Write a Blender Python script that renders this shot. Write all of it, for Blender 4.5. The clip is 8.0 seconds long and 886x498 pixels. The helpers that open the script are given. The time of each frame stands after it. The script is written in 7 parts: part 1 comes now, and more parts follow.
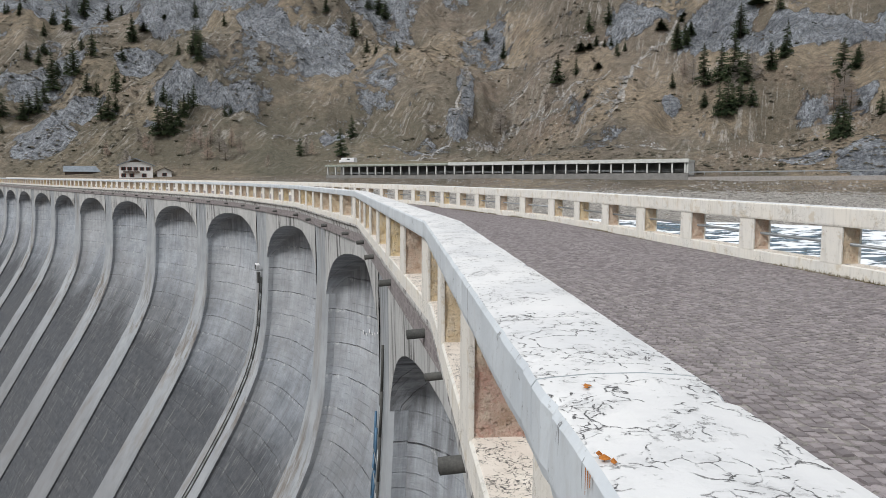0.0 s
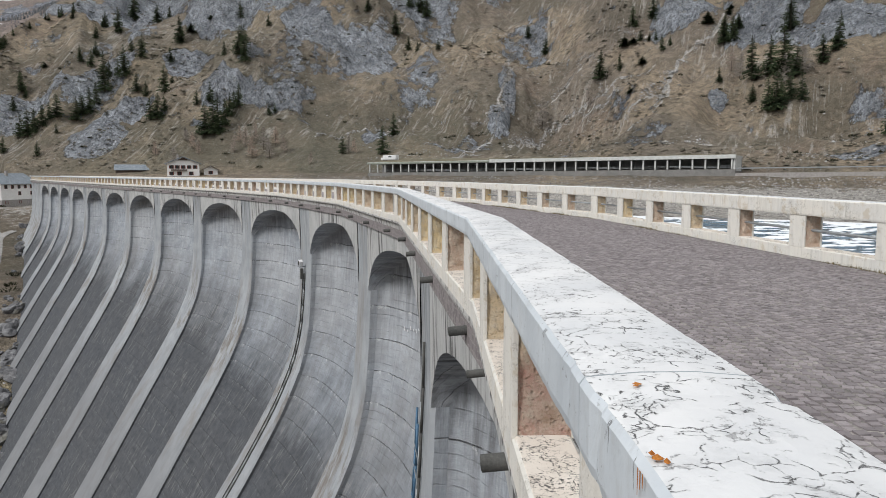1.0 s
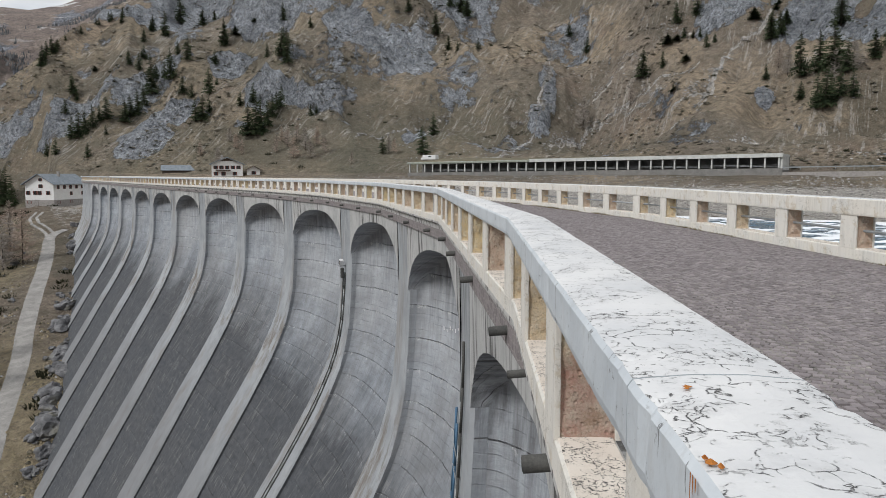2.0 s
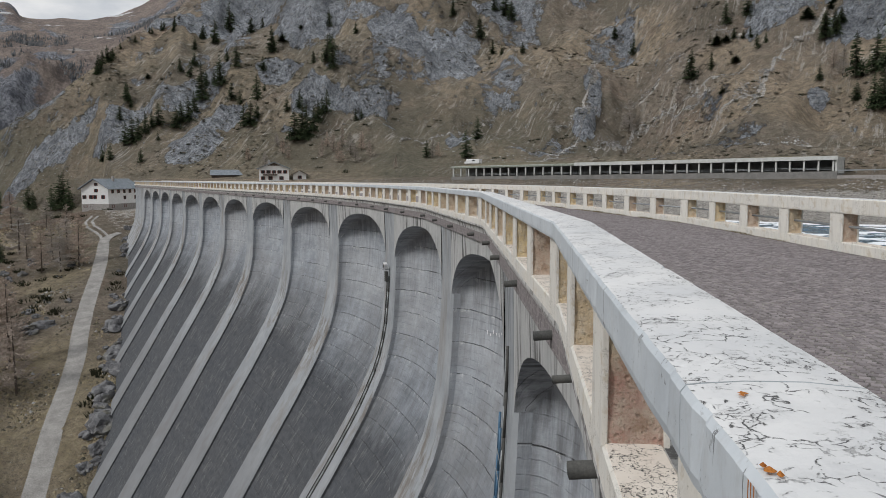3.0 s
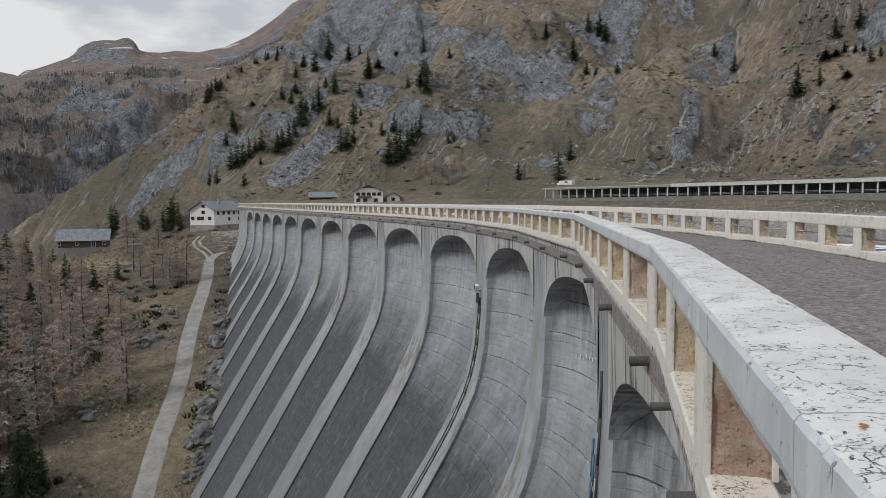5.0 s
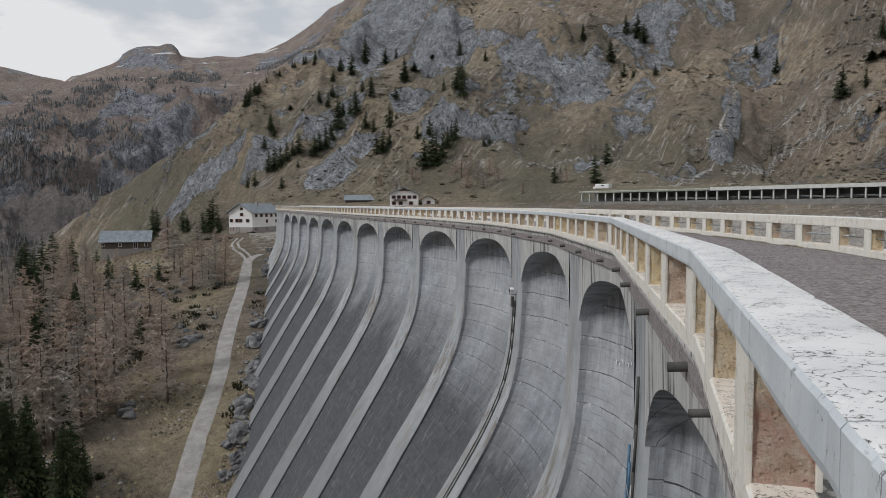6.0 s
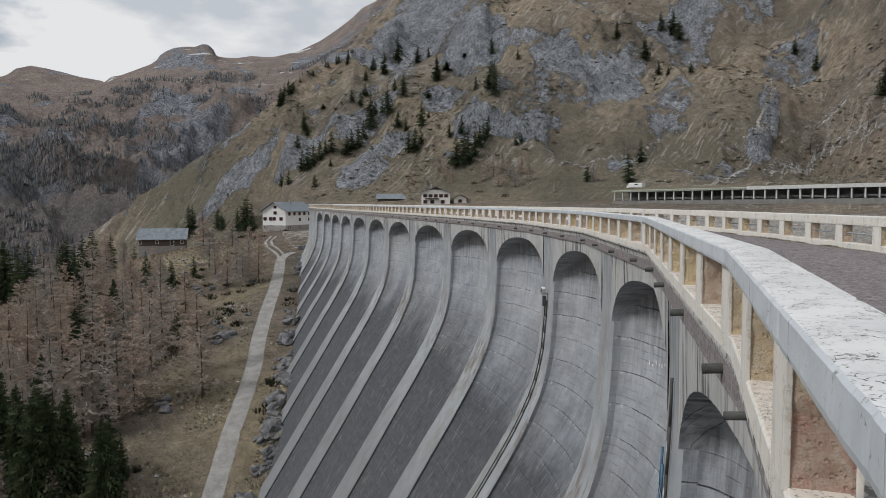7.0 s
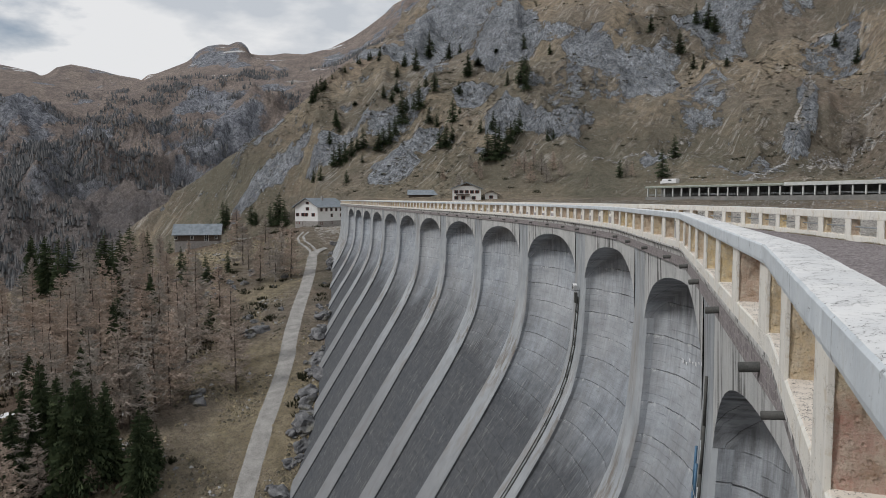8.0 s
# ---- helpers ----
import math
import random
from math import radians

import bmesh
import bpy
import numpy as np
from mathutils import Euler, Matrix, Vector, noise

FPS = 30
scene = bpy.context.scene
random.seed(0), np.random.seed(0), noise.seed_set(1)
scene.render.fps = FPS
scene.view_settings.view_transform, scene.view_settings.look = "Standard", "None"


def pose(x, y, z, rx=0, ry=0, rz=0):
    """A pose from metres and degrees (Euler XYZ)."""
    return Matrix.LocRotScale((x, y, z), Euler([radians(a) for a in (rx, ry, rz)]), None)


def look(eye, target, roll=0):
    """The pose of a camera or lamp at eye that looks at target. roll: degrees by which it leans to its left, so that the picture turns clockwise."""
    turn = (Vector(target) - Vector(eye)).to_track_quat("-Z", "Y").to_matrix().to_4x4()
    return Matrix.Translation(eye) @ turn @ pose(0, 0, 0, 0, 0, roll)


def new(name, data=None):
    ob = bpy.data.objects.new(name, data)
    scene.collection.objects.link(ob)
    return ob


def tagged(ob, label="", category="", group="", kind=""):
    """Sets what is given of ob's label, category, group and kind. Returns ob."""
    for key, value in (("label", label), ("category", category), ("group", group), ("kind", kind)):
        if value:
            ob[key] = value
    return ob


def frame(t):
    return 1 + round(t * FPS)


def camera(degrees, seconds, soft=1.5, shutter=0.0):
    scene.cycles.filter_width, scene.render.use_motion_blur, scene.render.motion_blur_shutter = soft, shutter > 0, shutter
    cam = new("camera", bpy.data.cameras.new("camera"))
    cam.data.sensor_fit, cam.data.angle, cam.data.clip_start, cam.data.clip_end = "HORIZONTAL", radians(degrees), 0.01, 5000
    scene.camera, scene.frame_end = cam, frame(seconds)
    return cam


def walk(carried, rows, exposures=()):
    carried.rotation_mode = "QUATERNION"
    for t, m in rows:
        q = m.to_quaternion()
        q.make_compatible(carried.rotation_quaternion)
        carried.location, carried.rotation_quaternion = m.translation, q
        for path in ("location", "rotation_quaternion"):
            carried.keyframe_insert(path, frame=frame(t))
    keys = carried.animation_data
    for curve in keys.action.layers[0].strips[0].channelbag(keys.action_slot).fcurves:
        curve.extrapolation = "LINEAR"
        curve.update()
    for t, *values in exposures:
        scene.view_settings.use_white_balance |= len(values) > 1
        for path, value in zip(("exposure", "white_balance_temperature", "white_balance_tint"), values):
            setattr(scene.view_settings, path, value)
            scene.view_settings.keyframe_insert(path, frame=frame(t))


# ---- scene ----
cam = camera(63.09, 8.0, soft=0.55)
PATH = [
    (0.0, pose(0.0, 0.0, 1.49, 84.3, -0.2, 0)),
    (0.5, pose(-0.006, 0.008, 1.487, 84.18, -0.04, 1.71)),
    (1.0, pose(-0.013, 0.01, 1.485, 84.07, -0.02, 3.25)),
    (1.5, pose(-0.021, 0.011, 1.485, 84.02, 0.03, 4.78)),
    (3.0, pose(-0.043, 0.0, 1.483, 84.38, 0.21, 9.82)),
    (3.5, pose(-0.05, -0.008, 1.485, 84.86, 0.27, 11.7)),
    (4.0, pose(-0.055, -0.013, 1.484, 85.33, 0.33, 13.7)),
    (4.5, pose(-0.063, -0.028, 1.486, 85.79, 0.31, 15.5)),
    (5.0, pose(-0.064, -0.047, 1.488, 86.13, 0.33, 17.06)),
    (6.5, pose(-0.074, -0.056, 1.484, 86.38, 0.08, 21.12)),
    (7.0, pose(-0.077, -0.052, 1.483, 86.3, 0.05, 22.34)),
    (7.5, pose(-0.087, -0.056, 1.479, 86.18, -0.01, 23.52)),
    (8.0, pose(-0.093, -0.052, 1.477, 85.99, 0.03, 24.79)),
]
walk(cam, PATH, exposures=[(0.0, 0.27), (1.5, 0.21), (3.0, -0.1), (5.0, -0.15), (8.0, -0.08)])

# ---- sky and sun: a bright, mostly clouded noon ----
SUN_EL, SUN_AZ = radians(42), radians(228)
world = bpy.data.worlds.new("sky")
scene.world = world
world.use_nodes = True
wn, wl = world.node_tree.nodes, world.node_tree.links
wn.clear()
w_out = wn.new("ShaderNodeOutputWorld")
w_bg = wn.new("ShaderNodeBackground")
w_sky = wn.new("ShaderNodeTexSky")
w_sky.sky_type = "NISHITA"
w_sky.sun_disc = False
w_sky.sun_elevation, w_sky.sun_rotation = SUN_EL, SUN_AZ
w_co = wn.new("ShaderNodeTexCoord")
w_map = wn.new("ShaderNodeMapping")
w_map.inputs["Scale"].default_value = (1.0, 1.0, 2.6)
w_no = wn.new("ShaderNodeTexNoise")
w_no.inputs["Scale"].default_value = 3.2
w_no.inputs["Detail"].default_value = 7
w_no.inputs["Roughness"].default_value = 0.55
w_rmp = wn.new("ShaderNodeValToRGB")
w_rmp.color_ramp.elements[0].position = 0.27
w_rmp.color_ramp.elements[1].position = 0.4
w_no2 = wn.new("ShaderNodeTexNoise")
w_no2.inputs["Scale"].default_value = 5.5
w_no2.inputs["Detail"].default_value = 8
w_shade = wn.new("ShaderNodeValToRGB")
w_shade.color_ramp.elements[0].position = 0.4
w_shade.color_ramp.elements[0].color = (0.76, 0.81, 0.88, 1)
w_shade.color_ramp.elements[1].position = 0.54
w_shade.color_ramp.elements[1].color = (1.12, 1.13, 1.15, 1)
w_dim = wn.new("ShaderNodeVectorMath")
w_dim.operation = "SCALE"
w_dim.inputs["Scale"].default_value = 0.1
w_mix = wn.new("ShaderNodeMix")
w_mix.data_type = "RGBA"
wl.new(w_co.outputs["Generated"], w_map.inputs["Vector"])
wl.new(w_map.outputs["Vector"], w_no.inputs["Vector"])
wl.new(w_map.outputs["Vector"], w_no2.inputs["Vector"])
wl.new(w_no.outputs["Fac"], w_rmp.inputs["Fac"])
wl.new(w_no2.outputs["Fac"], w_shade.inputs["Fac"])
wl.new(w_sky.outputs["Color"], w_dim.inputs[0])
wl.new(w_rmp.outputs["Color"], w_mix.inputs["Factor"])
wl.new(w_dim.outputs["Vector"], w_mix.inputs["A"])
wl.new(w_shade.outputs["Color"], w_mix.inputs["B"])
wl.new(w_mix.outputs["Result"], w_bg.inputs["Color"])
w_bg.inputs["Strength"].default_value = 0.74
wl.new(w_bg.outputs["Background"], w_out.inputs["Surface"])
sun_data = bpy.data.lights.new("sun", "SUN")
sun_data.energy, sun_data.angle, sun_data.color = 1.75, radians(14), (1.0, 0.99, 0.98)
sun = new("sun", sun_data)
sun.matrix_world = look((0, 0, 60), Vector((0, 0, 60)) - Vector((math.sin(SUN_AZ) * math.cos(SUN_EL), math.cos(SUN_AZ) * math.cos(SUN_EL), math.sin(SUN_EL))))


# ---- materials ----
class Nodes:
    """A small builder for node materials."""

    def __init__(self, name, rough=0.8, metal=0.0, spec=0.3):
        self.m = bpy.data.materials.new(name)
        self.m.use_nodes = True
        self.t = self.m.node_tree
        self.n, self.l = self.t.nodes, self.t.links
        self.b = self.n["Principled BSDF"]
        self.b.inputs["Roughness"].default_value = rough
        self.b.inputs["Metallic"].default_value = metal
        self.b.inputs["Specular IOR Level"].default_value = spec
        self.co = self.n.new("ShaderNodeTexCoord").outputs["Object"]
        self.geo = self.n.new("ShaderNodeNewGeometry")

    def noise(self, scale, detail=5, rough=0.6, stretch=(1, 1, 1), vec=None):
        v = vec or self.co
        if stretch != (1, 1, 1):
            mp = self.n.new("ShaderNodeMapping")
            mp.inputs["Scale"].default_value = stretch
            self.l.new(v, mp.inputs["Vector"])
            v = mp.outputs["Vector"]
        o = self.n.new("ShaderNodeTexNoise")
        o.inputs["Scale"].default_value = scale
        o.inputs["Detail"].default_value = detail
        o.inputs["Roughness"].default_value = rough
        self.l.new(v, o.inputs["Vector"])
        return o.outputs["Fac"]

    def voronoi(self, scale, feature="F1", out="Distance", rnd=1.0, stretch=(1, 1, 1), vec=None):
        v = vec or self.co
        if stretch != (1, 1, 1):
            mp = self.n.new("ShaderNodeMapping")
            mp.inputs["Scale"].default_value = stretch
            self.l.new(v, mp.inputs["Vector"])
            v = mp.outputs["Vector"]
        o = self.n.new("ShaderNodeTexVoronoi")
        o.feature = feature
        o.inputs["Scale"].default_value = scale
        o.inputs["Randomness"].default_value = rnd
        self.l.new(v, o.inputs["Vector"])
        return o.outputs[out]

    def ramp(self, fac, *stops):
        o = self.n.new("ShaderNodeValToRGB")
        e = o.color_ramp.elements
        while len(e) < len(stops):
            e.new(0.5)
        for k, (p, c) in enumerate(stops):
            e[k].position = p
            e[k].color = (c, c, c, 1) if not isinstance(c, tuple) else (*c, 1)
        self.l.new(fac, o.inputs["Fac"])
        return o.outputs["Color"]

    def mix(self, fac, a, b, mode="MIX"):
        o = self.n.new("ShaderNodeMix")
        o.data_type = "RGBA"
        o.blend_type = mode
        for v, key in ((fac, "Factor"), (a, "A"), (b, "B")):
            sock = o.inputs[key]
            if isinstance(v, tuple):
                sock.default_value = (*v, 1)
            elif isinstance(v, (int, float)):
                sock.default_value = v
            else:
                self.l.new(v, sock)
        return o.outputs["Result"]

    def math(self, op, a, b=0.0, clamp=False):
        o = self.n.new("ShaderNodeMath")
        o.operation, o.use_clamp = op, clamp
        for k, v in enumerate((a, b)):
            if isinstance(v, (int, float)):
                o.inputs[k].default_value = v
            else:
                self.l.new(v, o.inputs[k])
        return o.outputs[0]

    def xyz(self, sock):
        o = self.n.new("ShaderNodeSeparateXYZ")
        self.l.new(sock, o.inputs[0])
        return o.outputs

    def attr(self, name):
        o = self.n.new("ShaderNodeAttribute")
        o.attribute_name = name
        return o.outputs["Color"]

    def vec(self, name):
        o = self.n.new("ShaderNodeAttribute")
        o.attribute_name = name
        return o.outputs["Vector"]

    def rnd(self, island=False):
        if island:
            return self.geo.outputs["Random Per Island"]
        return self.n.new("ShaderNodeObjectInfo").outputs["Random"]

    def bump(self, height, strength=0.5, dist=0.02, prev=None):
        o = self.n.new("ShaderNodeBump")
        o.inputs["Strength"].default_value = strength
        o.inputs["Distance"].default_value = dist
        self.l.new(height, o.inputs["Height"])
        if prev:
            self.l.new(prev, o.inputs["Normal"])
        return o.outputs["Normal"]

    def done(self, color, normal=None, rough=None):
        if isinstance(color, tuple):
            self.b.inputs["Base Color"].default_value = (*color, 1)
        else:
            self.l.new(color, self.b.inputs["Base Color"])
        if normal:
            self.l.new(normal, self.b.inputs["Normal"])
        if rough:
            self.l.new(rough, self.b.inputs["Roughness"])
        return self.m


def simple(name, a, b, scale=4.0, rough=0.8, metal=0.0, bump=0.3, dist=0.01, spec=0.3):
    k = Nodes(name, rough, metal, spec)
    n1, n2 = k.noise(scale), k.noise(scale * 9, 3)
    c = k.mix(k.ramp(n1, (0.35, 0.0), (0.65, 1.0)), a, b)
    c = k.mix(0.35, c, k.ramp(n2, (0.3, tuple(v * 0.7 for v in a)), (0.7, tuple(min(1, v * 1.2) for v in b))))
    return k.done(c, k.bump(n2, bump, dist))


def mat_coping(name, top, low, dense):
    # white lime paint over concrete: short dark cracks, pits, peeled spots, grey lichen
    k = Nodes(name, 0.78)
    mp = k.n.new("ShaderNodeMix")
    mp.data_type = "VECTOR"
    mp.inputs["Factor"].default_value = 0.05
    nz = k.n.new("ShaderNodeTexNoise")
    nz.inputs["Scale"].default_value = 22
    nz.inputs["Detail"].default_value = 5
    k.l.new(k.co, nz.inputs["Vector"])
    k.l.new(k.co, mp.inputs["A"])
    k.l.new(nz.outputs["Color"], mp.inputs["B"])
    v = mp.outputs["Result"]
    e = 0.05 * (dense - 1)
    speck = k.ramp(k.noise(48, 4, 0.7), (0.45, 0.0), (0.52, 1.0))
    crack = k.ramp(k.voronoi(7.5, "DISTANCE_TO_EDGE", vec=v), (0.005, 1.0), (0.019, 0.0))
    crack = k.math("MULTIPLY", k.math("MULTIPLY", crack, speck), k.ramp(k.noise(6, 4), (0.495 - e, 0.0), (0.545 - e, 1.0)))
    fine = k.ramp(k.voronoi(24, "DISTANCE_TO_EDGE", vec=v), (0.012, 1.0), (0.045, 0.0))
    fine = k.math("MULTIPLY", k.math("MULTIPLY", fine, speck), k.ramp(k.noise(9, 4), (0.52 - e, 0.0), (0.58 - e, 1.0)))
    pits = k.math("MULTIPLY", k.ramp(k.noise(52, 5, 0.65), (0.6 - e, 0.0), (0.64 - e, 1.0)), k.ramp(k.noise(5, 4), (0.53 - e, 0.0), (0.6 - e, 1.0)))
    peel = k.math("MULTIPLY", k.ramp(k.noise(30, 6, 0.75), (0.57, 0.0), (0.61, 1.0)), k.ramp(k.noise(4.5, 3), (0.58 - e, 0.0), (0.68 - e, 1.0)))
    base = k.mix(k.ramp(k.noise(2.2, 5), (0.35, 0.0), (0.7, 1.0)), top, low)
    base = k.mix(k.math("MULTIPLY", k.ramp(k.noise(9, 6, 0.7), (0.5, 0.0), (0.68, 1.0)), 0.4), base, tuple(q * 0.68 for q in low))
    dark = k.math("MAXIMUM", k.math("MAXIMUM", crack, fine), pits)
    c = k.mix(k.math("MULTIPLY", peel, 0.75), base, (0.3, 0.3, 0.3))
    c = k.mix(k.math("MULTIPLY", dark, 0.92), c, (0.05, 0.05, 0.05))
    h = k.math("SUBTRACT", k.math("MULTIPLY", k.noise(60, 4), 0.25), k.math("MAXIMUM", dark, peel))
    return k.done(c, k.bump(h, 0.7, 0.007))


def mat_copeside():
    # smooth grey-white side faces, greyer than the coping top, with thin upright cracks and drips
    k = Nodes("grey_white_coping_side", 0.7)
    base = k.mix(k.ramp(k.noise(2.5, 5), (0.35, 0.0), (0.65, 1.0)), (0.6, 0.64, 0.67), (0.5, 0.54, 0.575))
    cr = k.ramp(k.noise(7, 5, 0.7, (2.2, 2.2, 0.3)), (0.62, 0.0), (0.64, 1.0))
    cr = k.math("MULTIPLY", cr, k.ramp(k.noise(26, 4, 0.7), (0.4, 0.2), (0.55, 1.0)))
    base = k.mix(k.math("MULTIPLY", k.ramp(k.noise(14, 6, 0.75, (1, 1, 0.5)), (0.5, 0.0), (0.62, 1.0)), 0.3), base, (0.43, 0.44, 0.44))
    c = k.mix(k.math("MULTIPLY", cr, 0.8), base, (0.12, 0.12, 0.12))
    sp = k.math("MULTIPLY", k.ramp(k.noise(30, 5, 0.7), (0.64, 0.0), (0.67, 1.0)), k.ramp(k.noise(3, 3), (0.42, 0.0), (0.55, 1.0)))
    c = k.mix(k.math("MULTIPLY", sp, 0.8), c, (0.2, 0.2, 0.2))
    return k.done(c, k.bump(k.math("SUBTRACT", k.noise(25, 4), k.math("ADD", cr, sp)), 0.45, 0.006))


def mat_plaster():
    # cream-white painted side faces, with drips and thin vertical cracks
    k = Nodes("cream_painted_concrete", 0.8)
    drip = k.ramp(k.noise(5, 5, 0.6, (3, 3, 0.35)), (0.48, 0.0), (0.72, 1.0))
    base = k.mix(k.ramp(k.noise(1.7, 4), (0.35, 0.0), (0.65, 1.0)), (0.74, 0.705, 0.635), (0.70, 0.685, 0.645))
    c = k.mix(k.math("MULTIPLY", drip, 0.4), base, (0.44, 0.42, 0.38))
    spots = k.ramp(k.noise(38, 5, 0.7), (0.63, 0.0), (0.67, 1.0))
    c = k.mix(k.math("MULTIPLY", spots, 0.7), c, (0.3, 0.26, 0.2))
    patch = k.ramp(k.noise(3.5, 6, 0.7), (0.56, 0.0), (0.62, 1.0))
    c = k.mix(k.math("MULTIPLY", patch, 0.55), c, (0.52, 0.44, 0.32))
    cr = k.ramp(k.noise(4.5, 7, 0.75, (1, 1, 1.4)), (0.488, 0.0), (0.498, 1.0), (0.502, 1.0), (0.512, 0.0))
    cr = k.math("MULTIPLY", cr, k.ramp(k.noise(1.6, 4), (0.5, 0.0), (0.6, 1.0)))
    c = k.mix(k.math("MULTIPLY", cr, 0.7), c, (0.16, 0.14, 0.11))
    return k.done(c, k.bump(k.math("SUBTRACT", k.noise(45, 4), k.math("ADD", cr, k.math("MULTIPLY", patch, 0.4))), 0.4, 0.008))


def mat_stone_post(name="rough_ochre_stone", red=False):
    # roughly hewn porphyry: ochre and cream with rusty and pink patches, a tone of its own on each block
    k = Nodes(name, 0.92)
    tone = k.ramp(k.rnd(), (0.0, (0.84, 0.66, 0.36)), (0.5, (0.78, 0.62, 0.4)), (0.85, (0.66, 0.52, 0.39)), (1.0, (0.62, 0.44, 0.34)))
    n0, n1, n2 = k.noise(4.5, 5, 0.65), k.noise(13, 7, 0.75), k.noise(48, 5, 0.75)
    pit = k.ramp(k.voronoi(26), (0.12, 1.0), (0.3, 0.0))
    if red:
        z = k.math("ADD", k.xyz(k.co)["Z"], k.math("MULTIPLY", n0, 0.35))
        tone = k.mix(k.ramp(z, (0.66, 0.0), (0.82, 1.0)), k.mix(k.ramp(n0, (0.4, 0.0), (0.6, 1.0)), (0.62, 0.35, 0.28), (0.6, 0.44, 0.36)), (0.66, 0.54, 0.36))
    c = k.mix(k.ramp(n1, (0.42, 0.0), (0.66, 0.75)), tone, (0.76, 0.68, 0.56))
    c = k.mix(k.ramp(n0, (0.56, 0.0), (0.64, 0.5)), c, (0.5, 0.31, 0.2))
    c = k.mix(k.math("MULTIPLY", k.ramp(n2, (0.52, 0.0), (0.62, 1.0)), 0.45), c, (0.36, 0.26, 0.17))
    c = k.mix(k.math("MULTIPLY", k.math("MULTIPLY", pit, k.ramp(n1, (0.54, 0.0), (0.64, 1.0))), 0.5), c, (0.2, 0.14, 0.1))
    rust = k.math("MULTIPLY", k.ramp(k.noise(8, 5, 0.7), (0.66, 0.0), (0.7, 1.0)), 0.8)
    c = k.mix(rust, c, (0.3, 0.13, 0.04))
    hh = k.math("SUBTRACT", k.math("ADD", k.math("MULTIPLY", n1, 1.0), k.math("MULTIPLY", n2, 0.45)), k.math("MULTIPLY", pit, 0.4))
    return k.done(c, k.bump(hh, 1.0, 0.045))


def mat_concrete():
    # dam concrete: board marks, lift joints, rain streaks that run down the face, pale lime runs
    k = Nodes("dam_bay_concrete", 0.88)
    z = k.xyz(k.co)["Z"]
    v = k.vec("face")
    p = k.xyz(v)
    big, mid, fine = k.noise(0.12, 5, vec=v), k.noise(0.55, 8, 0.72, (1, 1.6, 1), v), k.noise(7, 6, 0.75, vec=v)
    streak = k.noise(1.2, 6, 0.7, (1, 0.07, 1), v)
    streak2 = k.noise(5.5, 5, 0.7, (1, 0.06, 1), v)
    c = k.mix(k.ramp(mid, (0.34, 0.0), (0.64, 1.0)), (0.285, 0.313, 0.345), (0.47, 0.51, 0.56))
    c = k.mix(k.math("MULTIPLY", k.ramp(k.noise(2.6, 8, 0.78, vec=v), (0.46, 0.0), (0.6, 1.0)), 0.3), c, (0.25, 0.255, 0.265))
    c = k.mix(k.math("MULTIPLY", k.ramp(streak, (0.48, 0.0), (0.68, 1.0)), 0.4), c, (0.2, 0.2, 0.205))
    c = k.mix(k.math("MULTIPLY", k.ramp(streak2, (0.52, 0.0), (0.64, 1.0)), 0.3), c, (0.16, 0.155, 0.155))
    c = k.mix(k.math("MULTIPLY", k.ramp(big, (0.42, 0.0), (0.6, 1.0)), 0.3), c, (0.50, 0.49, 0.475))
    # weathered skin on the sloping foot of the wall, starting at an uneven tide line; its dark colour also paints in
    # shade of the lower bays
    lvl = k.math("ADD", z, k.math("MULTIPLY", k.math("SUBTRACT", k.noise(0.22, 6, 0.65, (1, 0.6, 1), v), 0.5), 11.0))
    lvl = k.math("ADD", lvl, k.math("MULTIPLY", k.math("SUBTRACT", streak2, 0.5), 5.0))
    skin_shade = k.ramp(k.math("MULTIPLY", k.math("ADD", lvl, 14.0), 0.11, True), (0.0, 1.0), (0.95, 0.0))
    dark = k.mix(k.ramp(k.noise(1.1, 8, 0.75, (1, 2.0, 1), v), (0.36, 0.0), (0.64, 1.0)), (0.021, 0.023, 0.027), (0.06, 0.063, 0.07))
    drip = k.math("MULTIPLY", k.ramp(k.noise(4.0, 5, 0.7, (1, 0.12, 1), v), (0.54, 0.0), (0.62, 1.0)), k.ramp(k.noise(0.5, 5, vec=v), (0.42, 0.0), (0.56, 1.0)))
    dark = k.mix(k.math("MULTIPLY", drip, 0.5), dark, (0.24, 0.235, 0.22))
    c = k.mix(k.math("MULTIPLY", skin_shade, 0.9), c, dark)
    # damp black runs from the head of each arch, deepened in the near bays to paint their inner shadow
    damp_shade = k.math("MULTIPLY", k.ramp(k.math("MULTIPLY", k.math("ADD", z, 8.0), 0.165, True), (0.2, 0.0), (0.95, 1.0)), k.ramp(k.noise(3.0, 6, 0.7, (1, 0.1, 1), v), (0.42, 0.0), (0.6, 1.0)))
    damp_shade = k.math("MULTIPLY", damp_shade, k.ramp(k.math("MULTIPLY", p["X"], 0.02, True), (0.42, 0.85), (0.62, 0.4)))
    c = k.mix(damp_shade, c, (0.07, 0.07, 0.072))
    # lift joints every 1.35 m, board marks between them, ragged lime runs below
    wob = k.math("MULTIPLY", k.noise(0.8, 6, vec=v), 0.22)
    down = k.math("ADD", p["Y"], wob)
    lift = k.math("FRACT", k.math("MULTIPLY", down, 0.74))
    line = k.ramp(lift, (0.0, 1.0), (0.03, 0.0), (0.985, 0.0), (1.0, 1.0))
    line = k.math("MULTIPLY", line, k.ramp(k.noise(1.0, 7, 0.8, vec=v), (0.44, 0.0), (0.54, 1.0)))
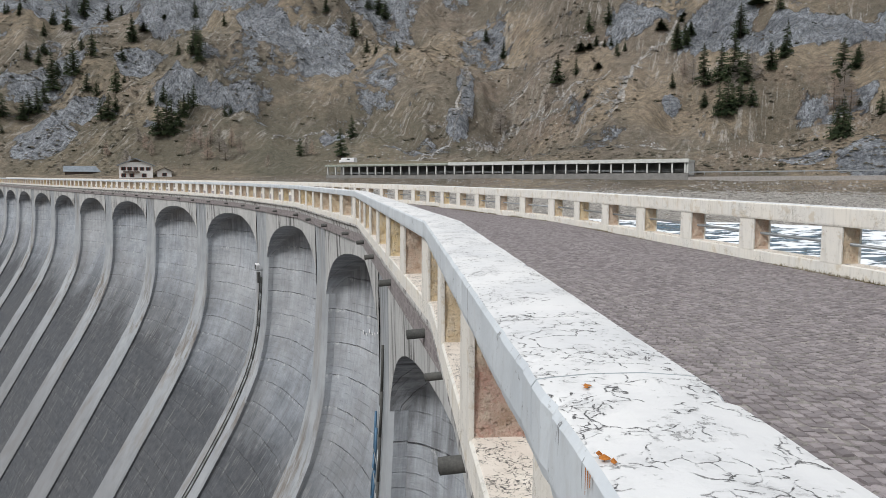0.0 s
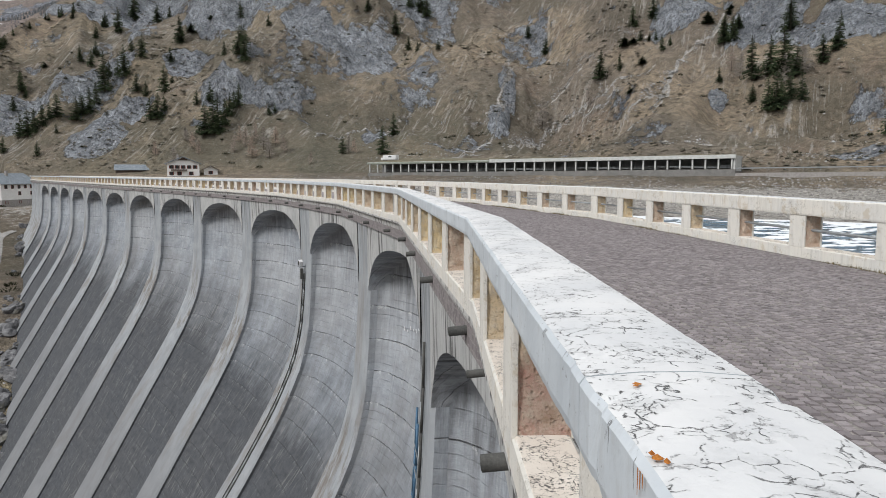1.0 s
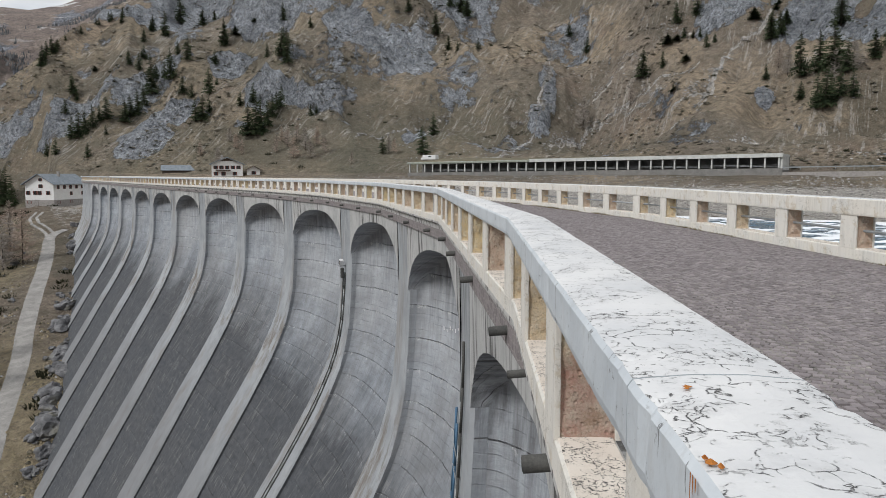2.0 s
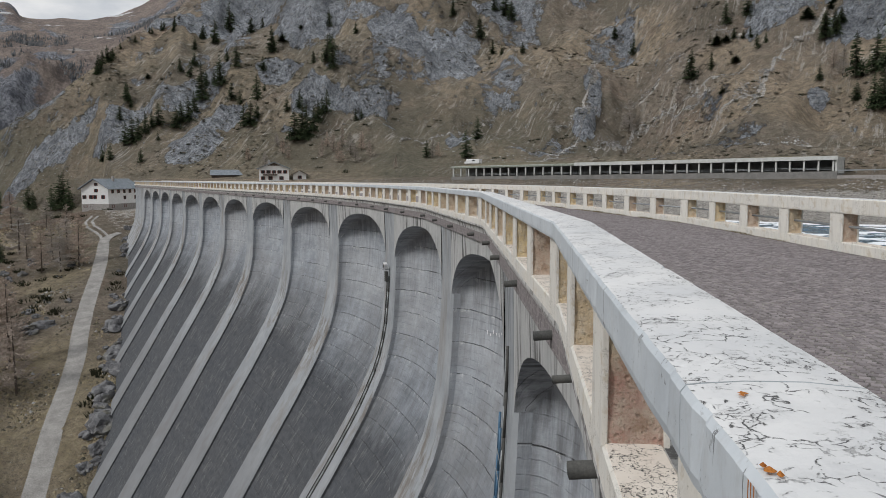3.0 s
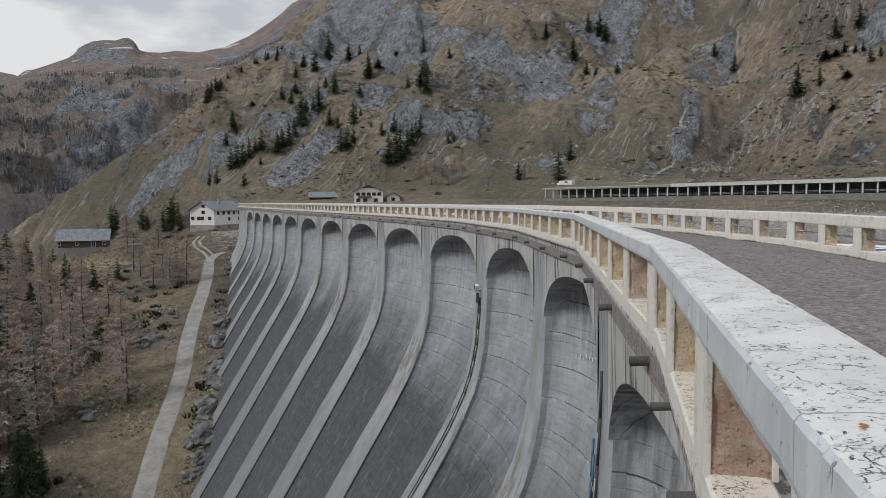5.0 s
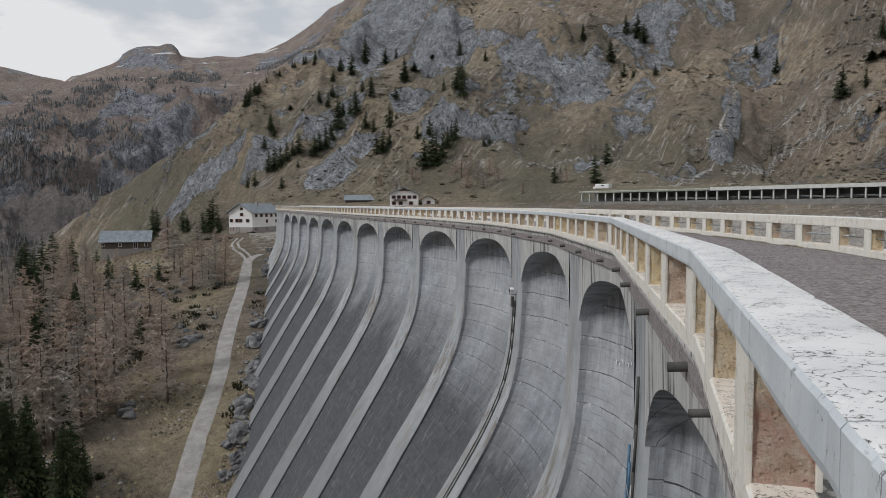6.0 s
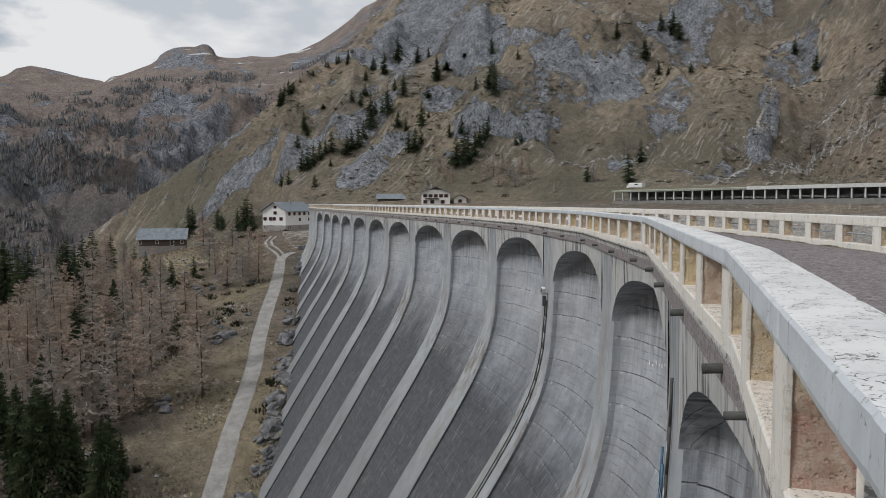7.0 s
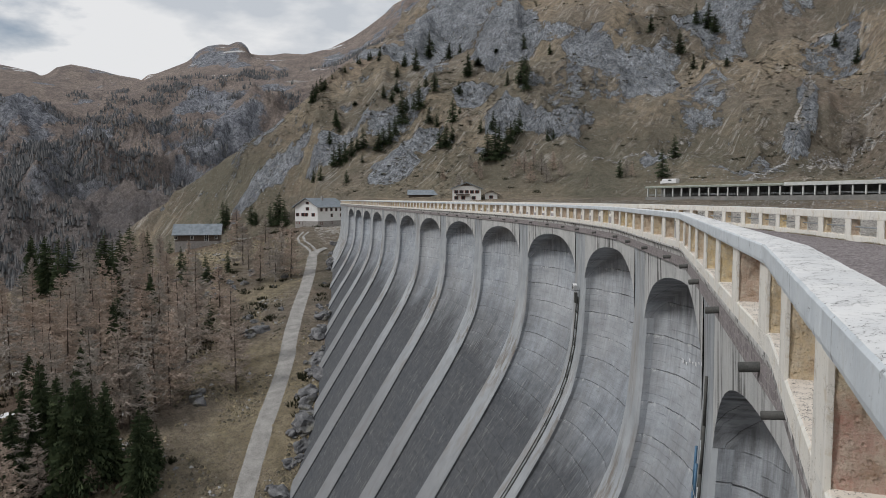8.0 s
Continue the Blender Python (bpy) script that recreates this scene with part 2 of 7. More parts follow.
    board = k.ramp(k.math("FRACT", k.math("MULTIPLY", down, 2.96)), (0.0, 1.0), (0.09, 0.0), (0.95, 0.0), (1.0, 1.0))
    board = k.math("MULTIPLY", board, k.ramp(k.noise(1.6, 7, 0.8, (1, 2.0, 1), v), (0.47, 0.0), (0.56, 1.0)))
    upright = k.ramp(k.math("FRACT", k.math("MULTIPLY", p["X"], 0.8)), (0.0, 1.0), (0.03, 0.0))
    upright = k.math("MULTIPLY", upright, k.ramp(k.noise(0.7, 6, 0.75, vec=v), (0.5, 0.0), (0.58, 1.0)))
    c = k.mix(k.math("MULTIPLY", k.math("MAXIMUM", board, upright), 0.38), c, (0.11, 0.11, 0.115))
    c = k.mix(k.math("MULTIPLY", line, 0.72), c, (0.075, 0.075, 0.077))
    lime = k.math("MULTIPLY", k.ramp(k.noise(3.2, 7, 0.8, (1, 0.5, 1), v), (0.54, 0.0), (0.6, 1.0)), k.ramp(lift, (0.0, 0.8), (0.05, 0.7), (0.2, 0.0)))
    c = k.mix(k.math("MULTIPLY", lime, k.math("SUBTRACT", 1.0, k.math("MULTIPLY", skin_shade, 0.75))), c, (0.6, 0.61, 0.61))
    h = k.math("SUBTRACT", k.math("ADD", k.math("MULTIPLY", fine, 0.5), mid), k.math("ADD", k.math("MULTIPLY", line, 1.2), k.math("MULTIPLY", board, 0.35)))
    return k.done(c, k.bump(h, 0.7, 0.06))


def mat_rib():
    # rib faces stay paler than the bays, brown-stained where water runs
    k = Nodes("pale_rib_concrete", 0.88)
    mid, fine = k.noise(0.6, 6), k.noise(8, 5, 0.7)
    st = k.noise(0.55, 5, 0.65, (1, 1, 0.22))
    c = k.mix(k.ramp(mid, (0.3, 0.0), (0.7, 1.0)), (0.27, 0.288, 0.305), (0.4, 0.42, 0.437))
    c = k.mix(k.math("MULTIPLY", k.ramp(st, (0.52, 0.0), (0.7, 1.0)), 0.7), c, (0.23, 0.20, 0.17))
    c = k.mix(k.math("MULTIPLY", k.ramp(k.noise(2.2, 5, 0.65, (1, 1, 0.08)), (0.55, 0.0), (0.75, 1.0)), 0.4), c, (0.17, 0.165, 0.16))
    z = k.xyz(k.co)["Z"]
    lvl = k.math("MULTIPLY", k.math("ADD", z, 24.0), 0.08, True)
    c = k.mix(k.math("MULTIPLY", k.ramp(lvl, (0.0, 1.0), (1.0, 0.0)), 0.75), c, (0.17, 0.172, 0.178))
    bend = k.ramp(k.math("MULTIPLY", k.math("ADD", z, 16.0), 0.1, True), (0.0, 0.0), (0.35, 1.0), (0.6, 1.0), (0.9, 0.0))
    rust = k.math("MULTIPLY", bend, k.ramp(k.noise(0.8, 6, 0.7, (1, 1, 0.25)), (0.47, 0.0), (0.6, 1.0)))
    c = k.mix(k.math("MULTIPLY", rust, 0.8), c, (0.16, 0.135, 0.11))
    head = k.math("MULTIPLY", k.ramp(k.math("MULTIPLY", k.math("ADD", z, 4.5), 0.25, True), (0.1, 0.0), (1.0, 1.0)), k.ramp(k.noise(3.6, 6, 0.7, (1, 1, 0.05)), (0.47, 0.0), (0.6, 1.0)))
    c = k.mix(k.math("MULTIPLY", head, 0.65), c, (0.09, 0.088, 0.085))
    return k.done(c, k.bump(k.math("ADD", mid, k.math("MULTIPLY", fine, 0.4)), 0.5, 0.05))


def mat_spandrel():
    # wall under the cornice: dense dark water streaks on grey concrete
    k = Nodes("streaked_concrete", 0.88)
    v = k.vec("face")
    mid = k.noise(0.9, 6)
    c = k.mix(k.ramp(mid, (0.3, 0.0), (0.7, 1.0)), (0.38, 0.385, 0.38), (0.52, 0.52, 0.51))
    s1 = k.ramp(k.noise(3.4, 6, 0.72, (1, 0.06, 1), v), (0.49, 0.0), (0.58, 1.0))
    s2 = k.ramp(k.noise(0.3, 5, vec=v), (0.4, 0.0), (0.56, 1.0))
    c = k.mix(k.math("MULTIPLY", k.math("MULTIPLY", s1, s2), 0.93), c, (0.075, 0.073, 0.07))
    return k.done(c, k.bump(k.noise(7, 6, 0.7), 0.5, 0.04))


def mat_cornice():
    # the flared band under the parapet, streaked like the wall below it
    k = Nodes("streaked_cornice", 0.88)
    c = k.mix(k.ramp(k.noise(0.9, 6), (0.3, 0.0), (0.7, 1.0)), (0.44, 0.435, 0.42), (0.56, 0.555, 0.54))
    s1 = k.ramp(k.noise(5.0, 6, 0.7, (1, 1, 0.05)), (0.5, 0.0), (0.58, 1.0))
    c = k.mix(k.math("MULTIPLY", k.math("MULTIPLY", s1, k.ramp(k.noise(0.25, 4), (0.34, 0.0), (0.5, 1.0))), 0.85), c, (0.08, 0.077, 0.072))
    return k.done(c, k.bump(k.noise(7, 6, 0.7), 0.5, 0.04))


def mat_sett(joined):
    k = Nodes("porphyry_sett_joined" if joined else "porphyry_sett", 0.72)
    r = k.rnd(joined)
    c = k.ramp(r, (0.0, (0.165, 0.146, 0.15)), (0.5, (0.228, 0.202, 0.207)), (1.0, (0.32, 0.287, 0.29)))
    n = k.noise(30, 4)
    c = k.mix(k.math("MULTIPLY", k.ramp(k.noise(0.5, 4), (0.4, 0.0), (0.65, 1.0)), 0.4), c, (0.25, 0.228, 0.23))
    c = k.mix(k.math("MULTIPLY", k.ramp(n, (0.5, 0.0), (0.7, 1.0)), 0.35), c, (0.1, 0.09, 0.09))
    return k.done(c, k.bump(n, 0.5, 0.006))


def mat_road():
    k = Nodes("paved_deck", 0.8)
    cell = k.voronoi(9.5, "F1", "Color", 0.55)
    edge = k.ramp(k.voronoi(9.5, "DISTANCE_TO_EDGE", rnd=0.55), (0.03, 1.0), (0.1, 0.0))
    c = k.mix(k.xyz(cell)[0], (0.165, 0.146, 0.15), (0.27, 0.24, 0.246))
    c = k.mix(k.math("MULTIPLY", k.ramp(k.noise(0.5, 4), (0.4, 0.0), (0.65, 1.0)), 0.4), c, (0.25, 0.228, 0.23))
    c = k.mix(k.math("MULTIPLY", edge, 0.7), c, (0.33, 0.31, 0.29))
    return k.done(c, k.bump(k.math("SUBTRACT", k.noise(40, 3), edge), 0.5, 0.01))


def mat_ground():
    k = Nodes("alpine_ground", 0.95, spec=0.1)
    masks = k.xyz(k.attr("cover"))
    rock_m, scree_m, green_m = masks[0], masks[1], masks[2]
    lay = k.vec("lay")
    n1, n2, n3, n4 = k.noise(0.012, 6), k.noise(0.07, 8, 0.72), k.noise(0.45, 8, 0.76), k.noise(2.2, 6, 0.75)
    run = k.noise(0.5, 8, 0.78, (1.0, 0.16, 1), lay)          # lines that follow the fall of the slope
    steps = k.noise(0.6, 6, 0.7, (0.25, 1.6, 1), lay)          # cattle steps across it
    grass = k.mix(k.ramp(n2, (0.38, 0.0), (0.6, 1.0)), (0.245, 0.205, 0.165), (0.385, 0.322, 0.26))
    grass = k.mix(k.math("MULTIPLY", k.ramp(n1, (0.46, 0.0), (0.56, 1.0)), 0.85), grass, (0.5, 0.4, 0.29))
    grass = k.mix(k.math("MULTIPLY", k.ramp(k.noise(0.02, 6, 0.65), (0.49, 0.0), (0.58, 1.0)), 0.7), grass, (0.165, 0.148, 0.118))
    grass = k.mix(k.math("MULTIPLY", k.ramp(k.noise(0.035, 7, 0.7), (0.52, 0.0), (0.6, 1.0)), 0.6), grass, (0.28, 0.212, 0.168))
    grass = k.mix(k.math("MULTIPLY", k.ramp(steps, (0.5, 0.0), (0.58, 1.0)), 0.4), grass, (0.12, 0.105, 0.08))
    grass = k.mix(k.math("MULTIPLY", k.ramp(n3, (0.47, 0.0), (0.58, 1.0)), 0.55), grass, (0.11, 0.097, 0.078))
    grass = k.mix(k.math("MULTIPLY", k.ramp(n4, (0.46, 0.0), (0.6, 1.0)), 0.45), grass, (0.085, 0.077, 0.062))
    grass = k.mix(k.math("MULTIPLY", green_m, k.ramp(n3, (0.3, 0.45), (0.6, 0.9))), grass, (0.14, 0.136, 0.1))
    dry = k.n["Attribute"].outputs["Alpha"]
    dry = k.math("MULTIPLY", dry, k.ramp(k.noise(0.9, 7, 0.8), (0.4, 0.45), (0.58, 1.0)))
    grass = k.mix(dry, grass, k.mix(k.ramp(n3, (0.4, 0.0), (0.6, 1.0)), (0.5, 0.42, 0.28), (0.33, 0.275, 0.175)))
    litter = k.n.new("ShaderNodeAttribute")
    litter.attribute_name = "litter"
    grass = k.mix(k.math("MULTIPLY", litter.outputs["Fac"], k.ramp(n3, (0.35, 0.95), (0.65, 0.5))), grass, (0.17, 0.118, 0.09))
    streak = k.math("MULTIPLY", k.ramp(run, (0.53, 0.0), (0.57, 1.0)), k.ramp(k.noise(0.03, 5), (0.45, 0.0), (0.56, 1.0)))
    streak = k.math("MULTIPLY", streak, k.ramp(n4, (0.34, 0.2), (0.5, 1.0)))
    streak = k.math("MULTIPLY", streak, k.math("MULTIPLY", k.xyz(lay)["Y"], 0.05, True))
    grass = k.mix(k.math("MULTIPLY", streak, 0.65), grass, (0.5, 0.47, 0.43))
    stones = k.ramp(k.noise(1.3, 6, 0.8), (0.61, 0.0), (0.65, 1.0))
    grass = k.mix(k.math("MULTIPLY", stones, 0.6), grass, (0.52, 0.51, 0.5))
    # limestone: pale blue-grey plates split by dark upright cracks
    rock = k.mix(k.ramp(k.noise(0.2, 8, 0.78), (0.38, 0.0), (0.58, 1.0)), (0.35, 0.375, 0.415), (0.7, 0.735, 0.785))
    split = k.ramp(k.voronoi(0.22, "DISTANCE_TO_EDGE", stretch=(1.6, 1.6, 0.7)), (0.0, 1.0), (0.11, 0.0))
    rock = k.mix(k.ramp(k.noise(0.06, 6, 0.7, (1.3, 1.3, 0.6)), (0.42, 0.5), (0.56, 0.0)), rock, (0.22, 0.232, 0.255))
    split2 = k.ramp(k.noise(0.6, 8, 0.82, (1.3, 1.3, 0.45)), (0.5, 0.0), (0.56, 1.0))
    rock = k.mix(k.math("MULTIPLY", split2, 0.62), rock, (0.1, 0.108, 0.125))
    rock = k.mix(k.math("MULTIPLY", split, 0.22), rock, (0.08, 0.085, 0.098))
    rock = k.mix(k.math("MULTIPLY", k.ramp(n3, (0.57, 0.0), (0.65, 1.0)), 0.5), rock, (0.29, 0.235, 0.155))
    scree = k.mix(k.ramp(n4, (0.4, 0.0), (0.6, 1.0)), (0.3, 0.28, 0.255), (0.6, 0.57, 0.53))
    steep = k.ramp(k.xyz(k.geo.outputs["True Normal"])["Z"], (0.55, 1.0), (0.72, 0.0))
    brk = k.math("SUBTRACT", k.noise(0.16, 9, 0.78), 0.5)
    rk = k.math("ADD", rock_m, k.math("MULTIPLY", brk, 1.5))
    rk = k.math("ADD", rk, k.math("MULTIPLY", steep, 0.2))
    rk = k.ramp(rk, (0.40, 0.0), (0.47, 1.0))
    sk = k.math("ADD", scree_m, k.math("MULTIPLY", k.math("SUBTRACT", k.noise(0.4, 8, 0.8), 0.5), 1.3))
    sk = k.ramp(sk, (0.54, 0.0), (0.64, 1.0))
    c = k.mix(rk, grass, rock)
    c = k.mix(sk, c, scree)
    tone = k.ramp(k.noise(0.9, 10, 0.9), (0.36, 0.33), (0.5, 1.06), (0.64, 1.85))
    c = k.mix(0.85, c, k.mix(1.0, c, tone, "MULTIPLY"))
    h = k.math("ADD", k.math("MULTIPLY", n3, 1.0), k.math("MULTIPLY", k.noise(0.16, 8, 0.78), k.math("ADD", k.math("MULTIPLY", rk, 5.0), 0.8)))
    h = k.math("ADD", h, k.math("MULTIPLY", n4, 0.3))
    h = k.math("SUBTRACT", h, k.math("MULTIPLY", k.math("MULTIPLY", rk, split), 0.5))
    return k.done(c, k.bump(h, 1.0, 1.9))


def mat_far_ground():
    # the far range: brown high pasture, dark grey walls, woodland floor low down tinted pale for haze, streaks of snow
    # under the ridge
    k = Nodes("far_range_ground", 0.95, spec=0.1)
    z = k.xyz(k.co)["Z"]
    n2, n3 = k.noise(0.018, 8, 0.75), k.noise(0.09, 8, 0.8)
    c = k.mix(k.ramp(n2, (0.4, 0.0), (0.6, 1.0)), (0.265, 0.222, 0.205), (0.4, 0.33, 0.285))
    c = k.mix(k.math("MULTIPLY", k.ramp(n3, (0.46, 0.0), (0.58, 1.0)), 0.5), c, (0.16, 0.142, 0.14))
    steep = k.ramp(k.xyz(k.geo.outputs["Normal"])["Z"], (0.6, 1.0), (0.84, 0.0))
    rk = k.math("ADD", k.math("MULTIPLY", k.xyz(k.attr("cover"))[0], 0.9), k.math("MULTIPLY", k.math("SUBTRACT", k.noise(0.014, 9, 0.78), 0.5), 1.7))
    rk = k.math("ADD", rk, k.math("MULTIPLY", steep, 0.25))
    rk = k.ramp(rk, (0.46, 0.0), (0.58, 1.0))
    rock = k.mix(k.ramp(k.noise(0.05, 9, 0.8, (1.2, 1.2, 0.4)), (0.4, 0.0), (0.6, 1.0)), (0.17, 0.18, 0.208), (0.42, 0.435, 0.475))
    rock = k.mix(k.math("MULTIPLY", k.ramp(k.noise(0.13, 8, 0.8, (1.3, 1.3, 0.35)), (0.5, 0.0), (0.57, 1.0)), 0.7), rock, (0.065, 0.07, 0.085))
    c = k.mix(rk, c, rock)
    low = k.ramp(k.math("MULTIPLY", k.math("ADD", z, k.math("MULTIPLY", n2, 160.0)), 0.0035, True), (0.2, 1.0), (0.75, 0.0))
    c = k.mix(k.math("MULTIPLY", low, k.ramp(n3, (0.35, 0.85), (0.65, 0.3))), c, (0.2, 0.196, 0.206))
    tone = k.ramp(k.noise(0.22, 9, 0.85), (0.34, 0.55), (0.5, 1.1), (0.64, 1.8))
    c = k.mix(0.8, c, k.mix(1.0, c, tone, "MULTIPLY"))
    high = k.ramp(k.math("MULTIPLY", z, 0.002, True), (0.60, 0.0), (0.70, 1.0))
    snow = k.math("MULTIPLY", high, k.ramp(k.noise(0.012, 8, 0.7, (0.5, 0.5, 2.5)), (0.61, 0.0), (0.63, 1.0)))
    c = k.mix(snow, c, (0.860, 0.860, 0.860))
    h = k.math("ADD", k.math("MULTIPLY", n3, 6.0), k.math("MULTIPLY", k.noise(0.03, 9, 0.8), 16.0))
    return k.done(c, k.bump(h, 1.0, 1.6))


def mat_water():
    # choppy water; the wave tops are coloured white in place of bright sky glints
    k = Nodes("lake_water", 0.12, spec=0.4)
    c = k.mix(k.ramp(k.noise(0.05, 4), (0.4, 0.0), (0.6, 1.0)), (0.09, 0.15, 0.20), (0.15, 0.22, 0.28))
    top = k.math("ADD", k.xyz(k.co)["Z"], k.math("MULTIPLY", k.math("SUBTRACT", k.noise(1.2, 4), 0.5), 0.12))
    top = k.ramp(k.math("MULTIPLY", k.math("ADD", top, 7.5), 3.0, True), (0.52, 0.0), (0.66, 1.0))
    c = k.mix(top, c, (0.82, 0.85, 0.88))
    return k.done(c, k.bump(k.noise(2.5, 4, 0.6), 0.4, 0.08), k.ramp(top, (0.0, 0.12), (1.0, 0.7)))


def mat_needle(name, a, b):
    k = Nodes(name, 0.85, spec=0.15)
    r = k.rnd(True)
    c = k.mix(k.ramp(r, (0.0, 0.0), (1.0, 1.0)), a, b)
    c = k.mix(k.math("MULTIPLY", k.rnd(), 0.4), c, tuple(v * 0.6 for v in a))
    return k.done(c, k.bump(k.noise(6, 3), 0.5, 0.05))


def mat_twig():
    # bare larch twigs: warm brown to lichen grey, a tone of its own on each tree
    k = Nodes("bare_larch_twigs", 0.85, spec=0.15)
    c = k.mix(k.rnd(True), (0.33, 0.262, 0.215), (0.56, 0.455, 0.38))
    c = k.mix(k.ramp(k.rnd(), (0.25, 0.0), (0.8, 0.75)), c, k.mix(k.rnd(True), (0.24, 0.225, 0.205), (0.46, 0.435, 0.4)))
    return k.done(c, k.bump(k.noise(6, 3), 0.5, 0.05))


def mat_metal_roof():
    k = Nodes("weathered_sheet_roof", 0.6, 0.15)
    n = k.noise(0.8, 5)
    c = k.mix(k.ramp(n, (0.35, 0.0), (0.65, 1.0)), (0.17, 0.2, 0.225), (0.27, 0.3, 0.33))
    return k.done(c, k.bump(k.noise(6, 3), 0.2, 0.01))


M_COPING = mat_coping("white_flaking_paint", (0.72, 0.72, 0.715), (0.6, 0.61, 0.62), 1.0)
M_BED = mat_coping("flaked_mortar_bed", (0.8, 0.74, 0.66), (0.68, 0.6, 0.52), 1.9)
M_COPESIDE, M_PLASTER, M_STONE = mat_copeside(), mat_plaster(), mat_stone_post()
M_REDSTONE = mat_stone_post("rough_red_stone", True)
M_BAY, M_RIB, M_SPAN, M_CORNICE = mat_concrete(), mat_rib(), mat_spandrel(), mat_cornice()
M_SETT, M_SETTJ, M_ROAD = mat_sett(False), mat_sett(True), mat_road()
M_GROUND, M_FARGROUND, M_WATER, M_ROOF = mat_ground(), mat_far_ground(), mat_water(), mat_metal_roof()
M_SPRUCE = mat_needle("spruce_needles", (0.024, 0.038, 0.018), (0.075, 0.095, 0.045))
M_TWIG = mat_twig()
# needle colour lifted to blue-grey, standing in for distance haze
M_HAZYWOOD = mat_needle("far_wood", (0.075, 0.085, 0.094), (0.23, 0.224, 0.224))
M_BARK = simple("bark", (0.07, 0.055, 0.045), (0.13, 0.105, 0.085), 3, 0.95)
M_SCREE = simple("track_gravel", (0.2, 0.192, 0.182), (0.37, 0.355, 0.335), 0.6, 0.95, dist=0.03)
M_IRON = simple("grey_galvanised_pipe", (0.25, 0.27, 0.28), (0.40, 0.42, 0.43), 6, 0.5, 0.6)
M_DARKPIPE = simple("dark_cement_pipe", (0.05, 0.052, 0.05), (0.11, 0.108, 0.1), 6, 0.7)
M_BLUE = simple("blue_painted_steel", (0.05, 0.12, 0.2), (0.10, 0.19, 0.29), 6, 0.5, 0.2)
M_WHITEWALL = simple("white_render", (0.74, 0.74, 0.725), (0.84, 0.84, 0.825), 0.7, 0.85)
M_STONEBASE = simple("grey_stone_base", (0.26, 0.24, 0.23), (0.40, 0.38, 0.36), 1.6, 0.9)
M_WOOD = simple("weathered_brown_wood", (0.07, 0.055, 0.045), (0.15, 0.12, 0.10), 2.5, 0.85)
M_SHUTTER = simple("dark_red_shutter", (0.14, 0.04, 0.035), (0.2, 0.07, 0.055), 3, 0.7)
M_GLASS = simple("dark_window_glass", (0.02, 0.022, 0.025), (0.04, 0.042, 0.046), 1, 0.12, spec=0.6)
M_GALLERY = simple("gallery_concrete", (0.46, 0.47, 0.45), (0.62, 0.63, 0.61), 0.8, 0.85)
M_GALLERYWALL = simple("gallery_dark_wall", (0.16, 0.16, 0.15), (0.26, 0.25, 0.24), 0.5, 0.9)
M_OLDGALLERY = simple("weathered_gallery_concrete", (0.2, 0.225, 0.19), (0.34, 0.36, 0.31), 0.8, 0.9)
M_TURF = simple("gallery_turf", (0.1, 0.1, 0.062), (0.2, 0.172, 0.12), 0.5, 0.95)
M_SNOW = simple("old_snow", (0.72, 0.74, 0.77), (0.86, 0.87, 0.89), 0.5, 0.7)
M_CARWHITE = simple("white_car_paint", (0.72, 0.72, 0.72), (0.8, 0.8, 0.8), 1, 0.35)
M_RUBBER = simple("black_rubber", (0.02, 0.02, 0.02), (0.035, 0.035, 0.035), 5, 0.8)
M_GRIT = simple("joint_grit", (0.04, 0.037, 0.035), (0.36, 0.335, 0.31), 3, 0.95)
M_LAMP = simple("white_lamp_housing", (0.7, 0.7, 0.7), (0.82, 0.82, 0.82), 4, 0.5)
M_RUST = simple("orange_rust", (0.32, 0.10, 0.02), (0.5, 0.2, 0.04), 30, 0.9)
M_WEED = mat_needle("dry_weeds", (0.11, 0.09, 0.045), (0.24, 0.19, 0.1))
M_SHRUB = mat_needle("dwarf_pine", (0.02, 0.026, 0.014), (0.075, 0.07, 0.04))


def rock_material():
    k = Nodes("grey_boulder", 0.92)
    c = k.mix(k.ramp(k.noise(0.7, 7, 0.75), (0.4, 0.0), (0.62, 1.0)), (0.085, 0.085, 0.09), (0.27, 0.27, 0.275))
    c = k.mix(k.math("MULTIPLY", k.ramp(k.noise(0.4, 5), (0.52, 0.0), (0.64, 1.0)), 0.6), c, (0.11, 0.10, 0.06))
    return k.done(c, k.bump(k.noise(2.2, 7, 0.75), 0.8, 0.2))


M_ROCK = rock_material()


def stone_material(name, a, b):
    k = Nodes(name, 0.92, spec=0.15)
    return k.done(k.mix(k.rnd(True), a, b), k.bump(k.noise(3, 5, 0.7), 0.5, 0.1))


M_LOOSE = stone_material("loose_limestone", (0.18, 0.178, 0.175), (0.52, 0.51, 0.5))
M_PEBBLE = stone_material("shore_stone", (0.15, 0.142, 0.135), (0.38, 0.362, 0.34))
M_TUSSOCK = stone_material("straw_tussock", (0.16, 0.135, 0.085), (0.4, 0.335, 0.22))
M_HEATH = stone_material("dark_heath", (0.065, 0.06, 0.045), (0.17, 0.148, 0.11))


# ---- building helpers ----
def thing(name, label, category, group="", kind="", at=(0, 0, 0)):
    ob = new(name)
    ob.location = at
    return tagged(ob, label, category, group, kind)


def link(name, mesh, material, parent=None, label="", smooth=False):
    if material and not mesh.materials:
        mesh.materials.append(material)
    if smooth:
        mesh.polygons.foreach_set("use_smooth", [True] * len(mesh.polygons))
    ob = new(name, mesh)
    if parent:
        ob.parent = parent
    if label:
        ob["label"] = label
    return ob


